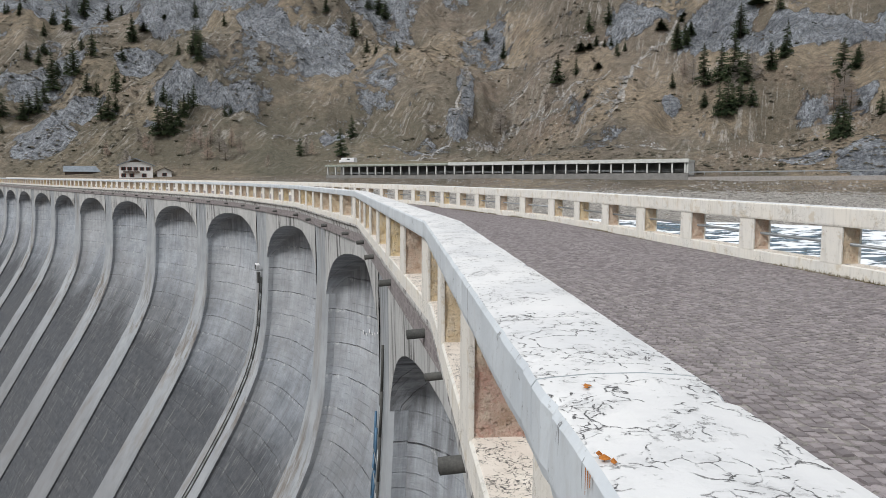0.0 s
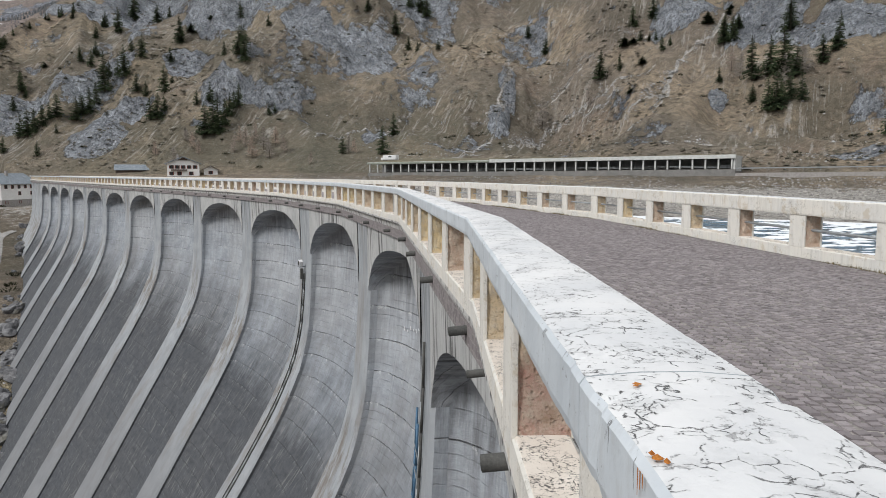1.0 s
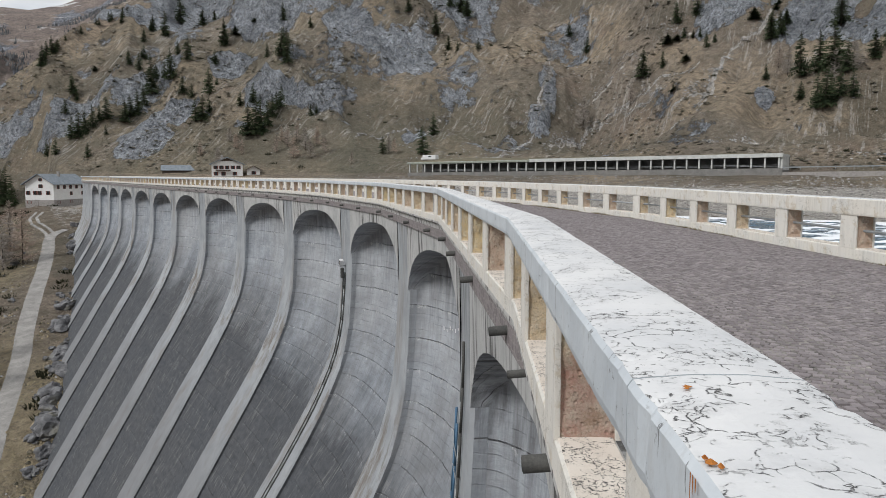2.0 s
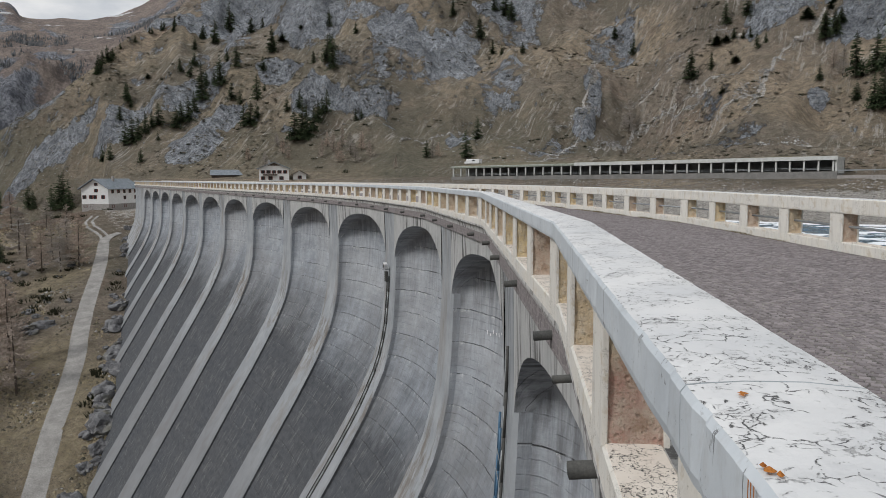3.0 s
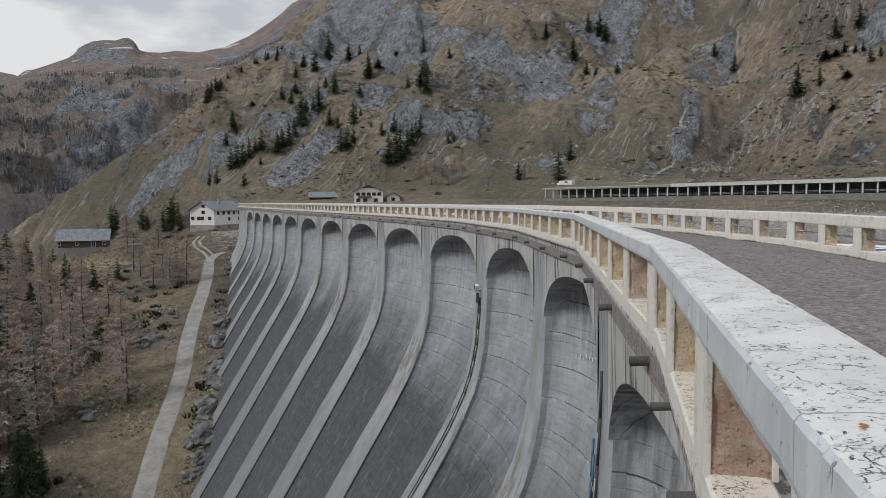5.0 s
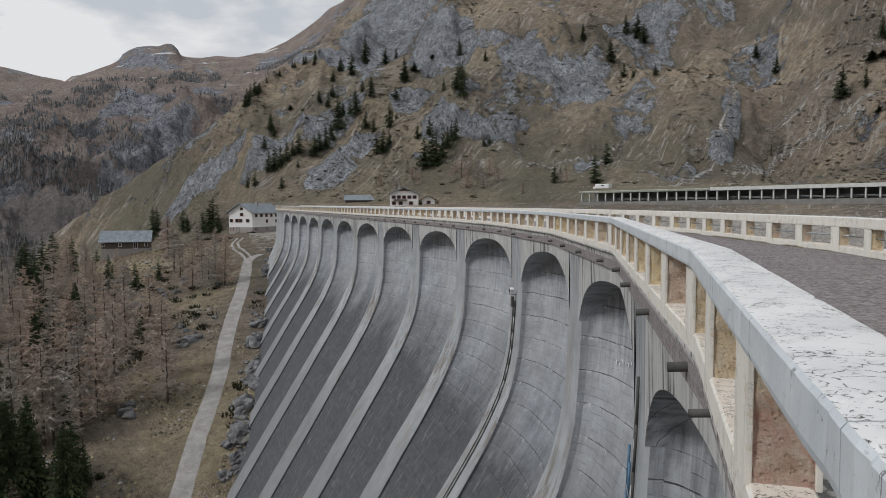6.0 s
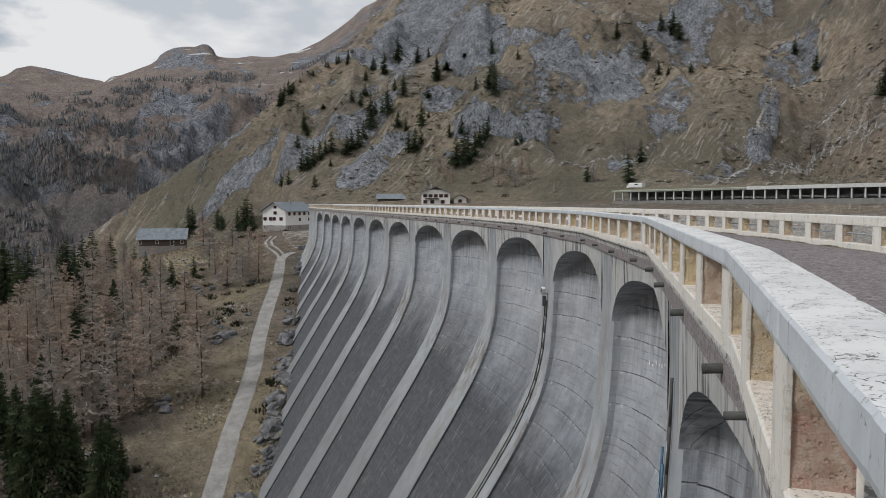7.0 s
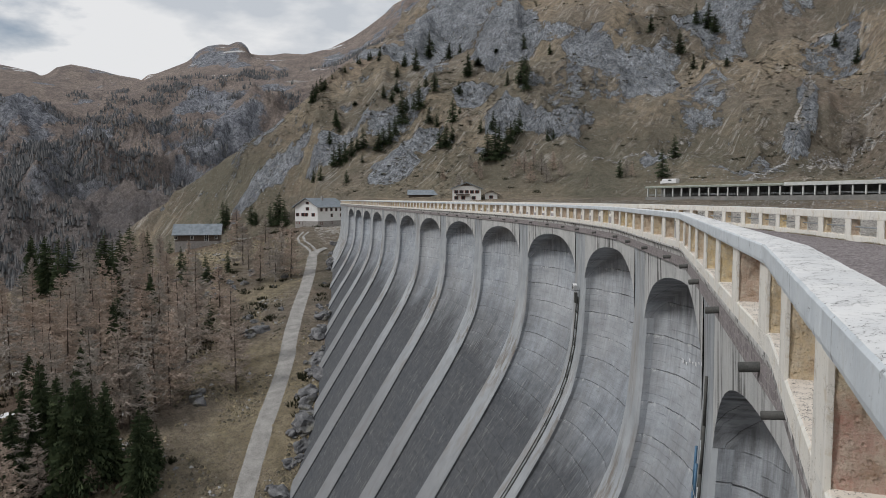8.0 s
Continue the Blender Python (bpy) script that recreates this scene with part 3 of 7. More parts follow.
def part(name, bm, material, parent=None, label="", smooth=False):
    mesh = bpy.data.meshes.new(name)
    bmesh.ops.recalc_face_normals(bm, faces=bm.faces)
    bm.to_mesh(mesh)
    bm.free()
    return link(name, mesh, material, parent, label, smooth)


def from_lists(name, verts, faces, material, parent=None, label="", smooth=False):
    mesh = bpy.data.meshes.new(name)
    mesh.from_pydata([tuple(v) for v in verts], [], faces)
    mesh.update()
    return link(name, mesh, material, parent, label, smooth)


def add_box(bm, size, m=None, bevel=0.0):
    made = bmesh.ops.create_cube(bm, size=1.0, matrix=(m or Matrix()) @ Matrix.Diagonal((*size, 1)))
    if bevel:
        edges = list({e for v in made["verts"] for e in v.link_edges})
        bmesh.ops.bevel(bm, geom=edges, offset=bevel, segments=2, affect="EDGES", profile=0.6)


def box(size, m=None, bevel=0.0):
    bm = bmesh.new()
    add_box(bm, size, m, bevel)
    return bm


def add_tube(bm, a, b, r, seg=10, r2=None):
    a, b = Vector(a), Vector(b)
    turn = (b - a).to_track_quat("Z", "Y").to_matrix().to_4x4()
    bmesh.ops.create_cone(bm, cap_ends=True, segments=seg, radius1=r, radius2=r if r2 is None else r2, depth=(b - a).length,
                          matrix=Matrix.Translation((a + b) / 2) @ turn)


def smoothstep(a, b, v):
    t = np.clip((v - a) / (b - a), 0, 1)
    return t * t * (3 - 2 * t)


def hash2(ix, iy, seed):
    h = (ix.astype(np.int64) * 374761393 + iy.astype(np.int64) * 668265263 + seed * 974711) & 0x7FFFFFFF
    h = ((h ^ (h >> 13)) * 1274126177) & 0x7FFFFFFF
    return ((h ^ (h >> 16)) & 0xFFFF) / 65535.0


def vnoise(x, y, seed=0):
    ix, iy = np.floor(x), np.floor(y)
    fx, fy = x - ix, y - iy
    ux, uy = fx * fx * fx * (fx * (fx * 6 - 15) + 10), fy * fy * fy * (fy * (fy * 6 - 15) + 10)
    a, b = hash2(ix, iy, seed), hash2(ix + 1, iy, seed)
    c, d = hash2(ix, iy + 1, seed), hash2(ix + 1, iy + 1, seed)
    return (a + (b - a) * ux) * (1 - uy) + (c + (d - c) * ux) * uy - 0.5


def fbm(x, y, size, octaves=5, seed=0, gain=0.5):
    t, amp, f = 0.0, 1.0, 1.0 / size
    for o in range(octaves):
        t = t + amp * vnoise(x * f + o * 17.3, y * f - o * 9.1, seed + o)
        amp, f = amp * gain, f * 2.03
    return t


def ridged(x, y, size, octaves=5, seed=0):
    t, amp, f = 0.0, 1.0, 1.0 / size
    for o in range(octaves):
        t = t + amp * (1 - 4 * np.abs(vnoise(x * f + o * 5.7, y * f + o * 3.3, seed + o))) * 0.5
        amp, f = amp * 0.52, f * 2.05
    return t


# ---- the crest line: straight lengths that turn at each module, s = 0 beside the camera ----
MODULE = 14.61
HEADINGS = [-26, -19, -12, -4, 3.9, 9.6, 18.9, 27.2, 34.5, 38.1, 39.3, 39.2, 39.3, 38.9, 38.5, 38.3, 38.4, 38.7, 38.9, 38.9]
FIRST = 4                      # the length that the camera stands on
BENDS = [7.28 - MODULE + (k - FIRST) * MODULE if k <= FIRST else 7.28 + 15.29 + (k - FIRST - 2) * MODULE if k > FIRST + 1 else 7.28 for k in range(len(HEADINGS) + 1)]
ARCH_1, N_ARCH = 9.61, 13
ARCH_SHIFT = {-2: -1.5, -1: -1.5, 0: -1.5, 1: -0.8, 2: -0.2, 3: 0.1}   # the first bays stand closer
S_END = 209.0


def crest_points():
    pts = {FIRST + 1: np.array([-0.18, 7.27])}
    for k in range(FIRST + 1, len(HEADINGS)):
        h = radians(HEADINGS[k])
        pts[k + 1] = pts[k] + (BENDS[k + 1] - BENDS[k]) * np.array([-math.sin(h), math.cos(h)])
    for k in range(FIRST, -1, -1):
        h = radians(HEADINGS[k])
        pts[k] = pts[k + 1] - (BENDS[k + 1] - BENDS[k]) * np.array([-math.sin(h), math.cos(h)])
    return [pts[k] for k in range(len(HEADINGS) + 1)]


CREST = crest_points()


def seg_of(s):
    k = 0
    while k < len(HEADINGS) - 1 and s >= BENDS[k + 1]:
        k += 1
    return k


def crest_at(s):
    """Point of the outer coping edge at s, and the heading there."""
    k = seg_of(s)
    h = radians(HEADINGS[k])
    return CREST[k] + (s - BENDS[k]) * np.array([-math.sin(h), math.cos(h)]), h


MIDS = [(BENDS[k] + BENDS[k + 1]) / 2 for k in range(len(HEADINGS))]


def soft_heading(s):
    return radians(float(np.interp(s, MIDS, HEADINGS)))


def spot(s, o, z):
    """World place at s along the crest, o metres out towards the valley, z up; mitred at the bends."""
    p, h = crest_at(s)
    n = np.array([-math.cos(h), -math.sin(h)])
    # slide towards the mitre so that offset lines meet at the bends
    k = seg_of(s)
    t = np.array([-math.sin(h), math.cos(h)])
    u = (s - BENDS[k]) / (BENDS[k + 1] - BENDS[k])
    m0 = math.tan(radians(HEADINGS[k] - HEADINGS[k - 1]) / 2) if k > 0 else 0
    m1 = math.tan(radians(HEADINGS[k + 1] - HEADINGS[k]) / 2) if k < len(HEADINGS) - 1 else 0
    slide = o * (m0 * (1 - u) - m1 * u)
    q = p + n * o + t * slide
    return Vector((q[0], q[1], z))


def stops(s0, s1, step=2.0):
    vals = {round(s0, 4), round(s1, 4)}
    vals |= {round(b - e, 4) for b in BENDS for e in (0.0,) if s0 < b < s1}
    n = int((s1 - s0) / step)
    vals |= {round(s0 + (s1 - s0) * i / max(n, 1), 4) for i in range(1, n)}
    return sorted(vals)


def strip(name, s0, s1, section, material, parent, label="", step=2.0, closed=True, smooth=False):
    """A bar of the given section (o, z) swept along the crest."""
    ss = stops(s0, s1, step)
    verts, faces, n = [], [], len(section)
    for s in ss:
        verts += [spot(s, o, z) for o, z in section]
    for i in range(len(ss) - 1):
        for j in range(n if closed else n - 1):
            a, b = i * n + j, i * n + (j + 1) % n
            faces.append((a, b, b + n, a + n))
    if closed:
        faces += [tuple(range(n)), tuple(reversed(range((len(ss) - 1) * n, len(ss) * n)))]
    bm = bmesh.new()
    vs = [bm.verts.new(v) for v in verts]
    for fc in faces:
        bm.faces.new([vs[i] for i in fc])
    return part(name, bm, material, parent, label, smooth)


# ---- the ground ----
FOOT = [(-900, 330), (-330, 303), (-150, 282), (-42, 274), (68, 212), (170, 158), (420, 40), (900, -250)]
TRACK = [(-51, 47), (-66.2, 76.9), (-72.4, 89.5), (-81, 106), (-87.5, 116.5), (-94.7, 128.9), (-104.2, 145.9), (-111.5, 158), (-117.5, 168), (-118, 175)]


def poly_dist(x, y, pts):
    """Distance to a line of points, its sign (left of it positive) and the length along it."""
    best = np.full(x.shape, 1e9)
    sign, along = np.zeros(x.shape), np.zeros(x.shape)
    run = 0.0
    for (ax, ay), (bx, by) in zip(pts, pts[1:]):
        dx, dy = bx - ax, by - ay
        ln = math.hypot(dx, dy)
        t = np.clip(((x - ax) * dx + (y - ay) * dy) / ln ** 2, 0, 1)
        d = np.hypot(x - ax - t * dx, y - ay - t * dy)
        cr = (dx * (y - ay) - dy * (x - ax)) / ln
        near = d < best - 1e-9
        best = np.where(near, d, best)
        sign = np.where(near, np.sign(cr), sign)
        along = np.where(near, run + t * ln, along)
        run += ln
    return best, sign, along


def dam_line():
    h0, h1 = radians(HEADINGS[0]), radians(HEADINGS[-1])
    a, b = CREST[0], CREST[-1]
    return [tuple(a - 250 * np.array([-math.sin(h0), math.cos(h0)]))] + [tuple(p) for p in CREST] + [tuple(b + 420 * np.array([-math.sin(h1), math.cos(h1)]))]


DAM_LINE = dam_line()
# rock outcrops on the near mountain: x, y, radius, how rough
CRAGS_A = [(-91.1, 380.6, 15.1, 27.4, 1), (-63, 375.1, 15.8, 20.7, 1), (-42.1, 430.3, 13.1, 12.2, 0.9), (-146.1, 356, 12.2, 12.4, 1), (-116.4, 327.2, 13.8, 10.2, 1), (-92.4, 328.4, 16.4, 4, 0.75), (-163.1, 326.5, 11.4, 7, 0.95), (-166.4, 307.5, 12.7, 16.1, 0.8), (-215.8, 328.5, 13, 13, 0.9), (-192.1, 341.1, 10.4, 16.6, 0.7), (-250, 326.9, 15.6, 7.2, 0.9), (-262.3, 321.5, 15, 6.4, 0.9), (-217, 485.2, 29.6, 93.2, 1), (-143.3, 404.8, 18.9, 25.5, 0.8), (-115, 400.8, 14, 5.4, 0.5), (10.7, 348.2, 4.6, 17.6, 0.5), (6.6, 325.6, 4.8, 10.5, 0.9), (20.6, 406.9, 17.7, 26.1, 0.36), (86, 331.6, 15, 7, 0.85), (114.1, 308.7, 15.9, 14.5, 0.95)]
CRAGS_B = [(138.9, 277.9, 33.8, 12.5, 0.85), (117.3, 201.2, 8.4, 12.3, 0.75), (86.7, 277.3, 3.8, 4, 0.7), (103.7, 209.7, 7.7, 6, 0.7), (-47, 312.1, 6.8, 7.4, 0.75), (-139.5, 394.2, 10.5, 7.5, 0.5), (-93.2, 342, 11.8, 6.8, 0.4), (130.7, 243.3, 13.7, 5.5, 0.42)]
OUTCROPS = CRAGS_A + CRAGS_B
SCREE_A = [(105.3, 323.1, 95.2, 314.9, 1.1), (95.2, 314.9, 84.8, 314.1, 1), (84.8, 314.1, 71.8, 298.2, 1), (71.8, 298.2, 60.3, 286.3, 1), (60.3, 286.3, 52.7, 284.6, 0.9), (71.8, 298.2, 64.9, 280.4, 0.6), (64.9, 280.4, 53.2, 273.4, 0.5), (15.3, 408.8, 9.4, 346.2, 0.8), (9.4, 346.2, 5.4, 323, 0.7), (5.4, 323, 3.5, 315.6, 0.6), (3.5, 315.6, -1.5, 292.8, 0.6), (51.3, 304.3, 41.5, 328.2, 0.5), (41.5, 328.2, 30.6, 337.9, 0.5), (30.6, 337.9, 13, 315.4, 0.5), (45.4, 344.3, 23.7, 347.7, 0.5), (71.4, 318.1, 45.7, 325.5, 0.5), (45.7, 325.5, 28.1, 336.3, 0.5), (28.1, 336.3, 7.7, 310.7, 0.5), (51.2, 329.7, 54.5, 301.4, 0.5), (43.4, 348.4, 53, 338.4, 0.5)]
SCREE_B = [(71, 330.5, 59.7, 345.7, 0.5), (-1.6, 284.9, -15.6, 276.5, 0.7), (-1.5, 292.8, -16.2, 276.5, 0.7), (75.7, 252.7, 59.1, 253, 0.8), (122.2, 237, 104.4, 225.8, 0.5), (-32.2, 335.3, -48.4, 321.8, 0.5), (-48.4, 321.8, -71.8, 304.3, 0.5), (14.5, 338.5, -6.1, 322.2, 0.5)]
SCREES = SCREE_A + SCREE_B
SKY_AZ = [-180, -60, -30, 0, 18, 28.63, 29.28, 30.55, 31.81, 33.47, 35.49, 37.06, 38.03, 38.99, 39.51, 39.72, 40.09, 40.53, 41.02, 41.75, 42.48, 43.02, 43.49, 43.65, 44.11, 46.21, 46.73, 47.23, 47.38, 48.68, 49.59, 50.84, 51.72, 52.6, 53.13, 53.58, 53.97, 55.13, 55.94, 62, 75, 120, 180]
SKY_EL = [14, 15, 15, 20, 20, 14.75, 14.13, 13.19, 12.33, 11.53, 10.98, 11.01, 10.83, 10.8, 10.88, 11.33, 11.65, 11.65, 11.42, 11.4, 11.27, 11.03, 10.69, 10.38, 10.04, 9.12, 9.0, 8.56, 8.68, 8.83, 9.04, 9.26, 9.34, 9.08, 8.62, 8.44, 8.67, 8.9, 9.01, 9.3, 9.0, 11, 14]
SPUR_AZ = [28, 31, 32.9, 35.5, 38, 41.4, 44.3, 46.7, 49.4, 53, 62]
SPUR_EL = [17, 12.2, 9.8, 7.0, 4.8, 2.85, 1.33, 0.28, -1.55, -4, -8]


def cover(x, y):
    """How rocky, stony and green the ground is, before the shader breaks it up."""
    rock, scree = np.zeros(x.shape), np.zeros(x.shape)
    for ox, oy, rx, ry, k in OUTCROPS:
        near = (np.abs(x - ox) < 2 * max(rx, ry)) & (np.abs(y - oy) < 2 * max(rx, ry))
        if not near.any():
            continue
        px_, py_, b = x[near], y[near], math.hypot(ox, oy)
        u, v = (px_ * oy - py_ * ox) / b, (px_ * ox + py_ * oy) / b - b
        d = np.hypot(u / rx, v / ry) + 0.45 * fbm(px_, py_, min(rx, ry) * 0.7, 4, 31)
        rock[near] = np.maximum(rock[near], k * (1 - smoothstep(0.6, 1.2, d)))
    for ax, ay, bx, by, w in SCREES:
        near = (x > min(ax, bx) - 12) & (x < max(ax, bx) + 12) & (y > min(ay, by) - 12) & (y < max(ay, by) + 12)
        if not near.any():
            continue
        px_, py_ = x[near], y[near]
        d, _, al = poly_dist(px_ + 5 * fbm(px_, py_, 18, 4, 77), py_ + 5 * fbm(px_, py_, 18, 4, 78), [(ax, ay), (bx, by)])
        scree[near] = np.maximum(scree[near], 0.74 * (1 - smoothstep(w * 0.3, w * 1.9, d)))
    return rock, scree


def ground_height(x, y, full=False):
    x, y = np.asarray(x, float), np.asarray(y, float)
    r, az = np.hypot(x, y), np.degrees(np.arctan2(-x, y))
    dd, ds, da = poly_dist(x, y, DAM_LINE)
    w = dd * ds                                     # positive on the valley side
    a = S_END - (da - 250 + BENDS[0])               # 0 at the far end of the dam, growing towards the camera
    td, _, _ = poly_dist(x, y, TRACK)
    calm = smoothstep(2.5, 14, td)
    # valley side
    toe = np.interp(a, [-420, -120, -70, -40, -12, 0, 17, 46, 90, 107, 125, 175, 260, 330, 420], [-34, -16, -9, -8.2, -11.5, -14, -17, -22, -31.5, -38.5, -43, -47, -40, -10, 6])
    zd = toe - 0.2 * np.clip(w - 8, 0, 130) - 0.5 * np.clip(w - 120 - 30 * fbm(x, y, 90, 3, 5), 0, 260)
    zd = zd + calm * (fbm(x, y, 38, 5, 11) * 5.0 * smoothstep(0, 40, w + 10) * smoothstep(-45, 40, a) + ridged(x, y, 9, 3, 12) * 0.5)
    zd = zd + 0.3 * np.exp(-((x + 168) ** 2 + (y - 178) ** 2) / 500.0)
    fd, fs, _ = poly_dist(x, y, FOOT)
    df = fd * fs
    # lake side and the flat land beyond the dam
    zu = np.where(df < 0, 1.9 + np.maximum(0.13 * df, -18), 1.9) + 0.5 * fbm(x, y, 14, 4, 21)
    side = smoothstep(-4, 4, w)
    side = np.where(a < 0, smoothstep(-22, 2, w), side)
    flat = np.where(a < 0, smoothstep(0, -12, a) * (1 - smoothstep(5, 9, np.abs(w + 13))) * smoothstep(14, 22, np.hypot(x + 143, y - 211)), 0)
    zb = zu * (1 - side) + zd * side
    zb = zb * (1 - flat) - 0.35 * flat
    # the near mountain: one long face above its foot, broken off to the west
    up = np.clip(df, 0, None)
    zm = 0.62 * up - 0.0012 * np.clip(up - 230, 0, 160) ** 2
    rock, scree = cover(x, y)
    zm = zm + smoothstep(15, 90, up) * ridged(x + 0.45 * y + 14 * fbm(x, y, 60, 3, 47), 0.22 * y, 95, 3, 48) * 9
    hill = smoothstep(0, 60, up)
    zm = zm + hill * (fbm(x, y, 120, 5, 41) * 36 + fbm(x, y, 30, 4, 42) * 8 + ridged(x * 1.0 + 0.35 * y, y * 0.33, 55, 4, 45) * 11) + smoothstep(5, 30, up) * ridged(x, y, 13, 4, 43) * 2.1
    zm = zm + rock * hill * (ridged(x, y * 0.7, 22, 6, 44) * 7 - 0.5 + ridged(x, y, 7, 3, 49) * 2.0)
    gx = 8 + 10 * np.sin(up * 0.02) + 0.12 * up
    zm = zm - hill * 14 * np.exp(-((x - gx) / 16) ** 2) * smoothstep(10, 80, up)
    gx2 = -20 + 0.5 * up
    zm = zm - hill * 10 * np.exp(-((x - gx2 - 60) / 25) ** 2) * smoothstep(20, 120, up)
    west = np.clip(-336 - 0.1 * np.clip(up - 120, 0, 200) - x + 34 * fbm(x, y, 75, 5, 51) + 8 * ridged(x, y, 30, 3, 53), 0, None)
    zm = zm - (0.85 - 0.4 * smoothstep(230, 380, up)) * west - 0.14 * np.clip(up - 150, 0, 300) * smoothstep(-180, -320, x)
    zm = zm + np.clip(0.8 * (x + 318), -40, 60) * smoothstep(180, 400, up)
    zm = np.minimum(zm, 520 + 60 * fbm(x, y, 300, 3, 52))
    near = np.where(df > 0, np.where(zm > zb - 3, np.maximum(zm + np.where(zb < 0, zb, 0) * (1 - smoothstep(0, 60, up)), zb), zb), zb)
    # the west spur: its edge falls from the ridge to the valley
    edge = 1.48 + r * np.tan(np.radians(np.interp(az, SPUR_AZ, SPUR_EL))) - 0.22 * np.abs(r - 450) + 5 * fbm(x, y, 60, 4, 54) + 2.5
    near = np.where((az > 28) & (az < 62) & (r > 250), np.minimum(near, np.maximum(edge, -160)), near)
    # the far range, across the valley
    el = np.interp(az, SKY_AZ, SKY_EL)
    broad = np.mean([np.interp(az + d, SKY_AZ, SKY_EL) for d in (-3, -2, -1, 0, 1, 2, 3)], axis=0)
    el = broad + (el - broad) * smoothstep(2180, 2390, r)
    zr = 2400 * np.tan(np.radians(el)) + 1.5
    t = np.clip((r - 620) / 1780, 0, 1.6)
    shape = np.where(t < 1, t ** 1.15, 1 - 0.9 * (t - 1))
    rough = smoothstep(0, 0.25, t) * (1 - 0.85 * smoothstep(0.45, 0.9, t)) * (1 - smoothstep(0.9, 1.0, t)) + 0.03
    zf = -150 + (zr + 150) * shape + rough * (ridged(x, y, 420, 6, 61) * 100 - 40 + ridged(x, y, 130, 6, 63) * 58 + fbm(x, y, 160, 5, 62) * 36)
    zf = np.where(r < 560, -400, zf)
    z = np.maximum(near, zf)
    # the ridge is the highest ground along each bearing
    ridge = 1.48 + r * np.tan(np.radians(np.minimum(el, np.interp(az, SKY_AZ, SKY_EL))))
    gap = (ridge - z) / 4.0
    z = np.where((r > 420) & (r < 2390) & (az > 27.5) & (az < 62), ridge - 4.0 * np.logaddexp(0, gap) * (gap < 30) - (ridge - z) * (gap >= 30), z)
    z = np.minimum(z, np.where((az > 27.5) & (az < 62), ridge, 1e9))
    if full:
        return z, rock, scree, df, w, a
    return z


def gz(x, y):
    return float(ground_height(np.array([x]), np.array([y]))[0])


def build_ground():
    rad = np.concatenate([np.array([0.5, 4, 9]), np.arange(14, 230, 1.3), np.arange(230, 640, 2.0), 640 * 1.0125 ** np.arange(0, 160)])
    ang = np.concatenate([np.arange(-38, 64, 0.15), np.arange(64, 322, 4.0)])
    ra, aa = np.meshgrid(rad, np.radians(ang), indexing="ij")
    x, y = -ra * np.sin(aa), ra * np.cos(aa)
    z, rock, scree, df, w, a = ground_height(x.ravel(), y.ravel(), True)
    nr, na = ra.shape
    verts = np.stack([x.ravel(), y.ravel(), z], 1)
    i, j = np.meshgrid(np.arange(nr - 1), np.arange(na), indexing="ij")
    k = (j + 1) % na
    quads = np.stack([i * na + j, (i + 1) * na + j, (i + 1) * na + k, i * na + k], -1).reshape(-1, 4)[:, ::-1]
    mesh = bpy.data.meshes.new("ground")
    mesh.vertices.add(len(verts))
    mesh.vertices.foreach_set("co", verts.astype(np.float32).ravel())
    mesh.loops.add(quads.size)
    mesh.loops.foreach_set("vertex_index", quads.astype(np.int32).ravel())
    mesh.polygons.add(len(quads))
    mesh.polygons.foreach_set("loop_start", np.arange(0, quads.size, 4, dtype=np.int32))
    mesh.polygons.foreach_set("loop_total", np.full(len(quads), 4, np.int32))
    mesh.update(calc_edges=True)
    mesh.validate()
    xx, yy = x.ravel(), y.ravel()
    rr = np.hypot(xx, yy)
    # lake shore stones, and bare rock on the far range
    shore = (w < 5) & (df < 0)
    scree = np.where(shore, np.clip(0.78 - 0.006 * np.abs(df + 50), 0.2, 0.76) * smoothstep(-10, -34, df), scree)
    bearing = np.degrees(np.arctan2(-xx, yy))
    drift = bearing + 9 * fbm(xx, yy, 260, 4, 76)
    belt = smoothstep(31, 36, drift) * (1 - smoothstep(40, 46, drift)) * smoothstep(900, 1300, rr) * (1 - smoothstep(2200, 2340, rr))
    far_rock = 0.3 + 1.3 * fbm(xx, yy, 130, 5, 71) + 0.14 * belt - 0.2 * smoothstep(1300, 2000, rr) * (1 - belt)
    far_rock = np.where((rr > 2330) & (bearing > 39.4) & (bearing < 43.6), 0.6, far_rock)
    rock = np.where(rr > 700, far_rock, rock)
    broken = smoothstep(3, 16, bearing) * smoothstep(15, 60, df) * (rr < 700)
    rock = np.maximum(rock, broken * np.clip(0.08 + 0.16 * smoothstep(26, 34, bearing) + 1.1 * fbm(xx, yy, 22, 5, 79), 0, 0.58))
    rock = np.maximum(rock, (1 - broken) * (df > 30) * (rr < 700) * np.clip(0.02 + 0.9 * fbm(xx, yy, 30, 5, 80), 0, 0.5))
    green = np.where(df > 0, 1.0 * np.exp(-df / 110.0), 0.35) * (0.6 + fbm(xx, yy, 60, 3, 72))
    dry = np.clip(1.15 - np.hypot((xx + 152) / 19, (yy - 163) / 17) + 0.5 * fbm(xx, yy, 9, 3, 73), 0, 1)
    meadow = smoothstep(4, 12, w) * (df < -4) * np.clip(0.2 + 1.5 * fbm(xx, yy, 22, 4, 74), 0, 0.75)
    dry = np.maximum(dry, meadow)
    col = np.stack([np.clip(rock, 0, 1), np.clip(scree, 0, 1), np.clip(green, 0, 1), dry], 1)
    att = mesh.color_attributes.new("cover", "FLOAT_COLOR", "POINT")
    att.data.foreach_set("color", col.astype(np.float32).ravel())
    td, ts, _ = poly_dist(xx, yy, TRACK)
